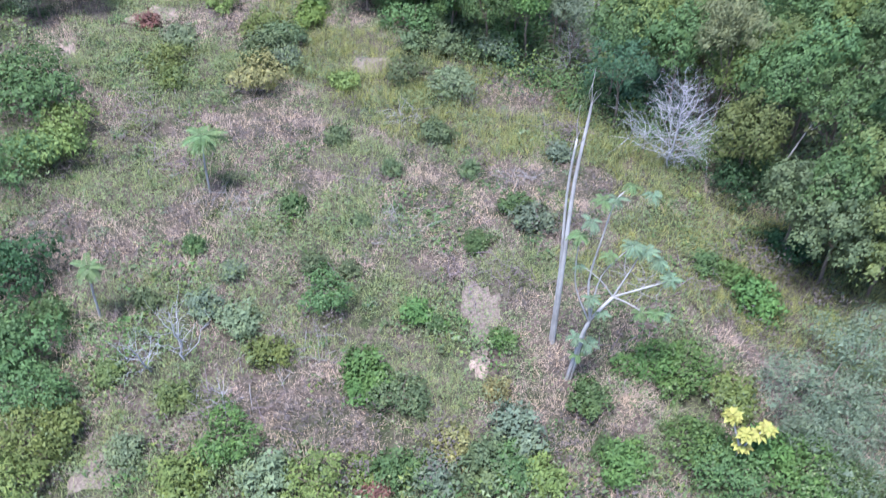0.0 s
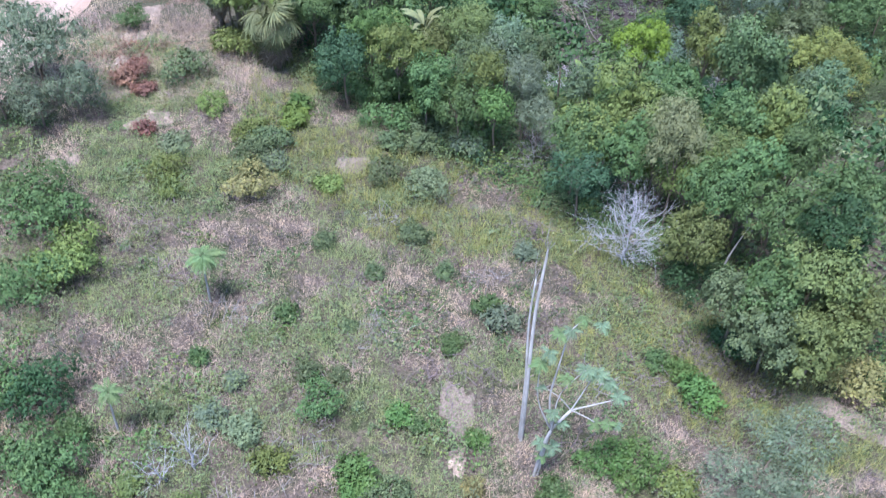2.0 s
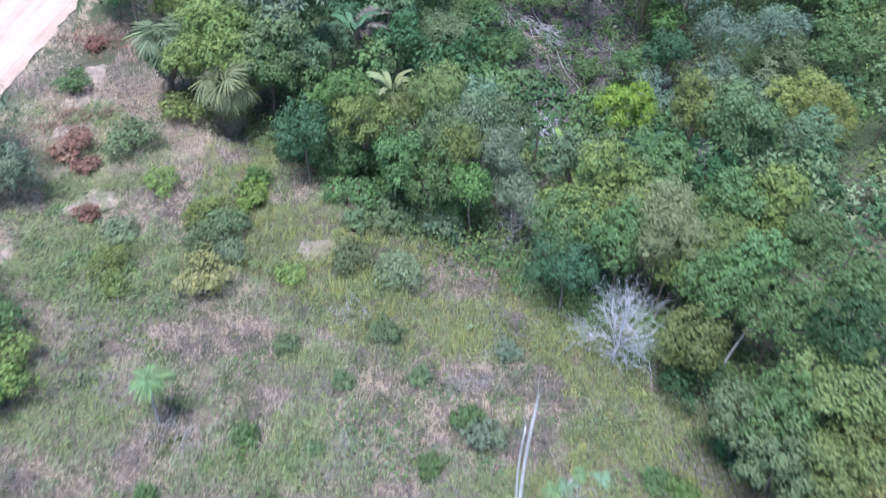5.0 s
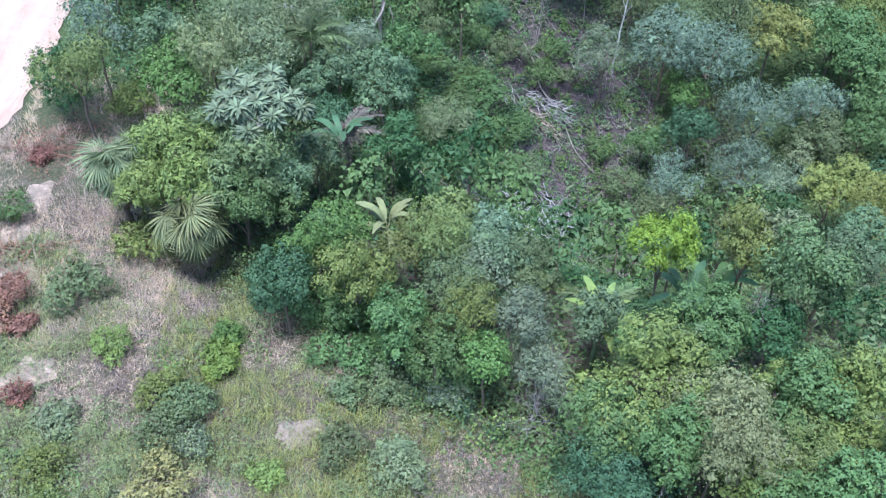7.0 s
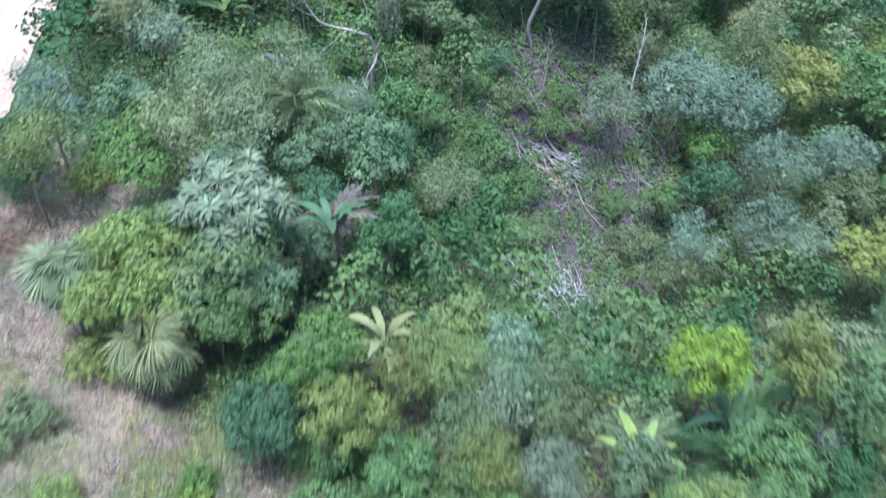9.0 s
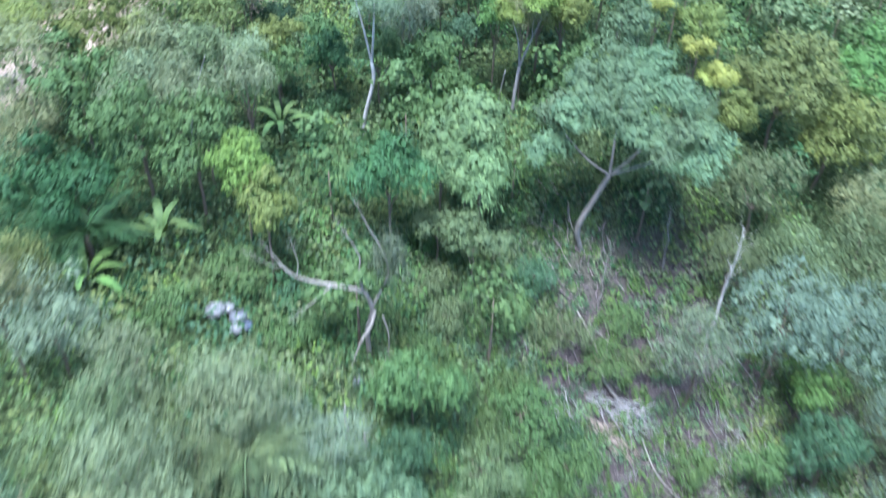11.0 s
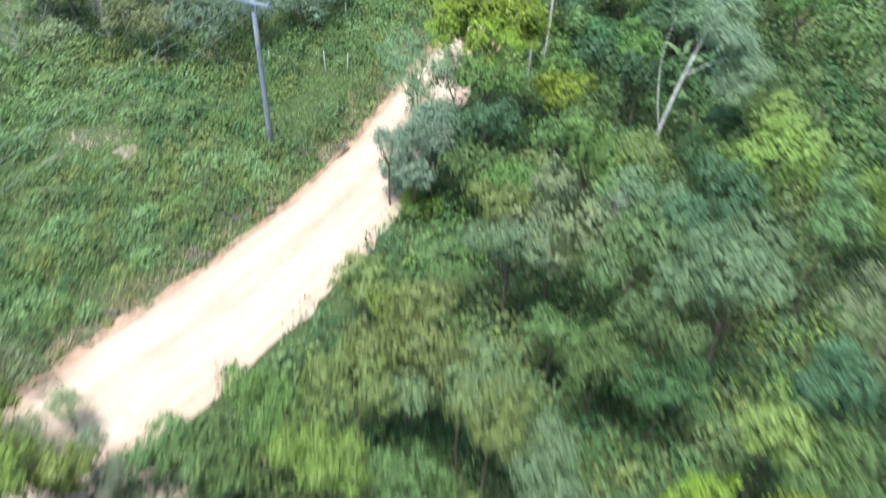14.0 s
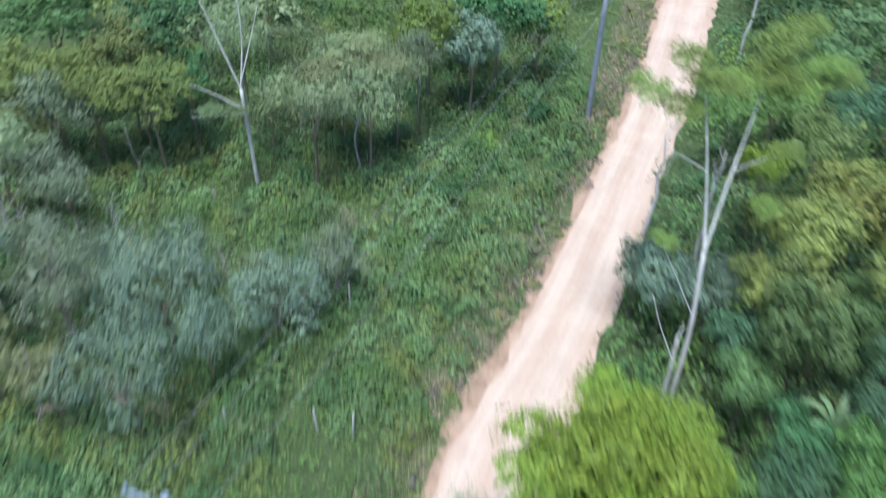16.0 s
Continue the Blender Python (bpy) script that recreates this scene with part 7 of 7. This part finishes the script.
x, y, u = strewn(240000, -19, 44, 20, 168, 4)
sd = road_side(x, y)
wood = ((x + y - 35) / 1.414 > 1.6) & (sd > road_half(y) + .5 - 1.1 * (y > 96) * value_noise(x, y, 2.2, 44)) & ~((x < -9) & (y < 58))
thin = value_noise(x, y, 4.5, 41) * .6 + value_noise(x, y, 1.6, 42) * .4
bare = (np.hypot((x - 16.5) / 7.0, (y - 66) / 13) < 1) & (thin < .50)
weeds("creepers", *picked(x, y, wood & ~bare & (u < .55)), .18, .55, .7, LEAF["g1"], "low leafy creepers over the wood's floor", 12)
weeds("creepers", *picked(x, y, wood & ~bare & (u > .55) & (u < .72) & (x < 14) & (y > 48) & (y < 76)), .17, .5, .5, LEAF["br"], "bright creepers on the slope of the hollow", 13)
weeds("leaf_litter", *picked(x, y, wood & bare & (u < .95)), .15, .4, .25, LEAF["gray"], "brown leaf litter on the floor of the hollow", 14)

# low thicket along the near and outer margins of the field
x, y, u = strewn(150000, -24, 22, 6, 40, 9)
sd = road_side(x, y)
lump = value_noise(x, y, 1.9, 81) * .6 + value_noise(x, y, .8, 82) * .4
rim = np.maximum(np.clip((13.6 - y) / 2.0, 0, 1), np.clip((-11.6 - .27 * (y - 12) - x) / 1.6, 0, 1) * (y < 36)) + 1.2 * (lump - .62)
keep = (rim > 0) & (sd > 3.2) & (lump > .34) & (u < .75) & (np.abs(x) < 14 + .38 * y)
x, y, high = x[keep], y[keep], (.15 + 1.9 * (lump[keep] - .3)) * np.clip(rim[keep] * 1.5, .25, 1)
rng = np.random.RandomState(90)
P = np.stack([x, y, ground_z(x, y) + high * (.6 + .4 * rng.rand(len(x)))], 1)
N = unit(rng.normal(size=P.shape) * .7 + [0, 0, 1.0])
D = unit(np.cross(N, rng.normal(size=P.shape))) - [0, 0, .2]
L = .13 * (.6 + .8 * rng.rand(len(x)))
pick = value_noise(x, y, 1.7, 83) * .8 + .2 * rng.rand(len(x))
for lo, hi, tint in ((0, .34, "g1"), (.34, .5, "gn"), (.5, .62, "yg"), (.62, .74, "pg"), (.74, 1.1, "br")):
    q = (pick >= lo) & (pick < hi)
    tagged(new("thicket", mesh_of("thicket", *small_leaves(P[q], D[q], N[q], L[q], L[q] * .6), LEAF[tint])), LEAVES[tint][1] + " low thicket at the field's margin", "undergrowth", kind="stuff")

# the lower storey: a lumpy cover of leaves under the crowns
x, y, u = strewn(330000, -18, 44, 18, 172, 7)
sd = road_side(x, y)
deep = np.minimum(np.clip(((x + y - 35) / 1.414 - .2) / 3.5, 0, 1), np.clip((sd - road_half(y) - .6) / 3.0, 0, 1))
glade = np.clip(np.hypot((x - 12.5) / 8.5, (y - 62) / 12.0) - .75, 0, .5) * 2
lump = value_noise(x, y, 3.2, 61) * .6 + value_noise(x, y, 1.3, 62) * .4
keep = (deep > .25) & ~((x < -9) & (y < 56)) & (glade > .05) & (u < .3 + .5 * lump + .2 * np.clip((40 - np.abs(x)) / 40, 0, 1)) & (np.abs(x - 4) < 12 + .42 * (y - 10))
x, y, high = x[keep], y[keep], (.25 + 1.5 * lump[keep] ** 1.3) * deep[keep] * glade[keep]
near_edge = .45 + .55 * deep[keep]
rng = np.random.RandomState(70)
P = np.stack([x, y, ground_z(x, y) + high * (.72 + .28 * rng.rand(len(x)))], 1)
N = unit(rng.normal(size=P.shape) * .6 + [0, 0, 1.0])
D = unit(np.cross(N, rng.normal(size=P.shape))) - [0, 0, .35]
L = .25 * (.6 + .8 * rng.rand(len(x))) * near_edge
pick = value_noise(x, y, 2.4, 63) * .75 + .25 * rng.rand(len(x))
for lo, hi, tint in ((0, .36, "g2"), (.36, .52, "g1"), (.52, .66, "gn"), (.66, 1.1, "ol")):
    q = (pick >= lo) & (pick < hi)
    tagged(new("understorey", mesh_of("understorey", *small_leaves(P[q], D[q], N[q], L[q], L[q] * .6), LEAF[tint])), LEAVES[tint][1] + " leafy understorey below the trees", "undergrowth", kind="stuff")
x, y, u = strewn(90000, -20, -7, 36, 60, 5, 12, .14)
sd = road_side(x, y)
near_road = (sd > 2.6) & (y > 38) & ((x < -11) | (y < 48))
blades("dry_grass", *picked(x, y, near_road & (value_noise(x, y, 2.0, 51) > .50) & (u < .5)), .38, .020, .9, STRAW, "sparse dry grass near the road", 15)
blades("withered_brush", *picked(x, y, near_road & (value_noise(x, y, 1.6, 52) > .52) & (u > .5)), .45, .018, .8, MAUVE, "withered brown brush near the road", 16)
x, y, u = strewn(40000, -46, -18, -4, 100, 6)
sd = road_side(x, y)
weeds("roadside_weeds", *picked(x, y, (sd < -3.2)), .3, .46, .5, WEED, "green weeds beyond the road", 17)


# leafy mounds on the roadside slope, the floor of the hollow and the margins of the field
x, y, u = strewn(4600, -30, 16, 96, 168, 51)
sd = road_side(x, y)
slope = (sd < -(road_half(y) + 1.3)) & (sd > -28) & (x > -20 - .25 * (y - 104)) & (np.hypot((x + 11.5) / 3.0, (y - 119.0) / 1.5) > 1) & (value_noise(x, y, 3.0, 92) > .16)
clumps("weed_mounds", picked(x, y, slope), .70, 180, .135, ("g1", "dg", "br", "g1", "gl", "gn", "dg", "yg", "pl"), "leafy weed mounds on the roadside slope", 52, tall=1.35)
x, y, u = strewn(9000, -24, 30, 96, 168, 63)
sd = road_side(x, y)
strip = (sd < -(road_half(y) - .05)) & (sd > -(road_half(y) + 1.6)) & (value_noise(x, y, 1.7, 94) > .35)
clumps("weed_mounds", picked(x, y, strip), .26, 44, .13, ("gray", "ol", "gn", "g1", "och"), "small weed tufts along the road's verge", 64, tall=1.1)
x, y, u = strewn(4600, -12, 30, 48, 80, 53)
low = ((x + y - 35) / 1.414 > 4) & (np.hypot((x - 11) / 15, (y - 64) / 13) < 1) & ((np.hypot((x - 16.5) / 6.0, (y - 66) / 11) > 1) | (u < .85)) & ((np.hypot((x - 15) / 4.0, (y - 71) / 6.5) > 1) | (u < .65))
clumps("hollow_undergrowth", picked(x, y, low), .50, 64, .16, ("g1", "br", "gp", "bg", "gl", "br", "pg"), "low bushy undergrowth in the hollow", 54)
x, y, u = strewn(1500, -20, 20, 10, 46, 55)
dot = in_field(x, y) & (road_side(x, y) > 3.4) & (value_noise(x, y, 4.0, 93) > .42) & (np.abs(x) < 13 + .38 * y)
clumps("field_mounds", picked(x, y, dot), .30, 60, .075, ("gn", "gray", "g1", "pg", "gy", "ol"), "low leafy mounds in the dry field", 56)
x, y, u = strewn(4200, -18, 40, 44, 160, 57)
hollow = np.hypot((x - 13) / 12, (y - 62) / 14)
under = (road_side(x, y) > road_half(y) + .45) & (np.abs(x - 5) < 12 + .34 * (y - 50)) & (hollow > 1) & ~((x < -9) & (y < 58)) & ((x + y - 35) / 1.414 > 4)
clumps("wood_edge_bushes", picked(x, y, under), .85, 72, .19, ("g2", "g1", "dg", "br", "gn", "bg", "ygb"), "bushes crowding under the trees", 58, tall=1.5)

x, y, u = strewn(2600, -6, 22, 12, 46, 59)
rim = (x + y - 35) / 1.414
foot = (rim > 1.0) & (rim < 4.0)
clumps("wood_edge_bushes", picked(x, y, foot), .62, 110, .105, ("g1", "gn", "yg", "g1", "br", "bg"), "bushes at the foot of the wood's edge", 60, tall=1.9)

x, y, u = strewn(20000, -20, -11, 40, 57, 61, 10, .25)
dry = (road_side(x, y) > 2.2) & (np.minimum(np.hypot((x + 15.4) / 2.6, (y - 52) / 3.0), np.hypot((x + 15.8) / 2.4, (y - 43) / 1.2)) < .5 + .7 * u)
weeds("red_brush", *picked(x, y, dry), .11, .30, .35, LEAF["red"], "red-brown withered brush beside the road", 62)
slim_stem = bare_mesh("dead_tree", 71, 3.4, 1.1, .035, 9, 3, DEADWOOD, 1.3, .35, .1, (.3, .2))
for k, (x, y) in enumerate(((17.0, 68.8), (15.6, 70.4), (19.2, 66.0), (21.5, 69.4), (18.4, 63.6), (23.6, 66.2), (20.6, 61.4), (12.6, 71.6), (16.4, 73.2), (24.4, 63.0))):
    bare_tree(x, y, slim_stem, "thin grey leafless sapling on the floor of the hollow", "bare tree", k * 57, "dead_tree", .8 + .06 * k)
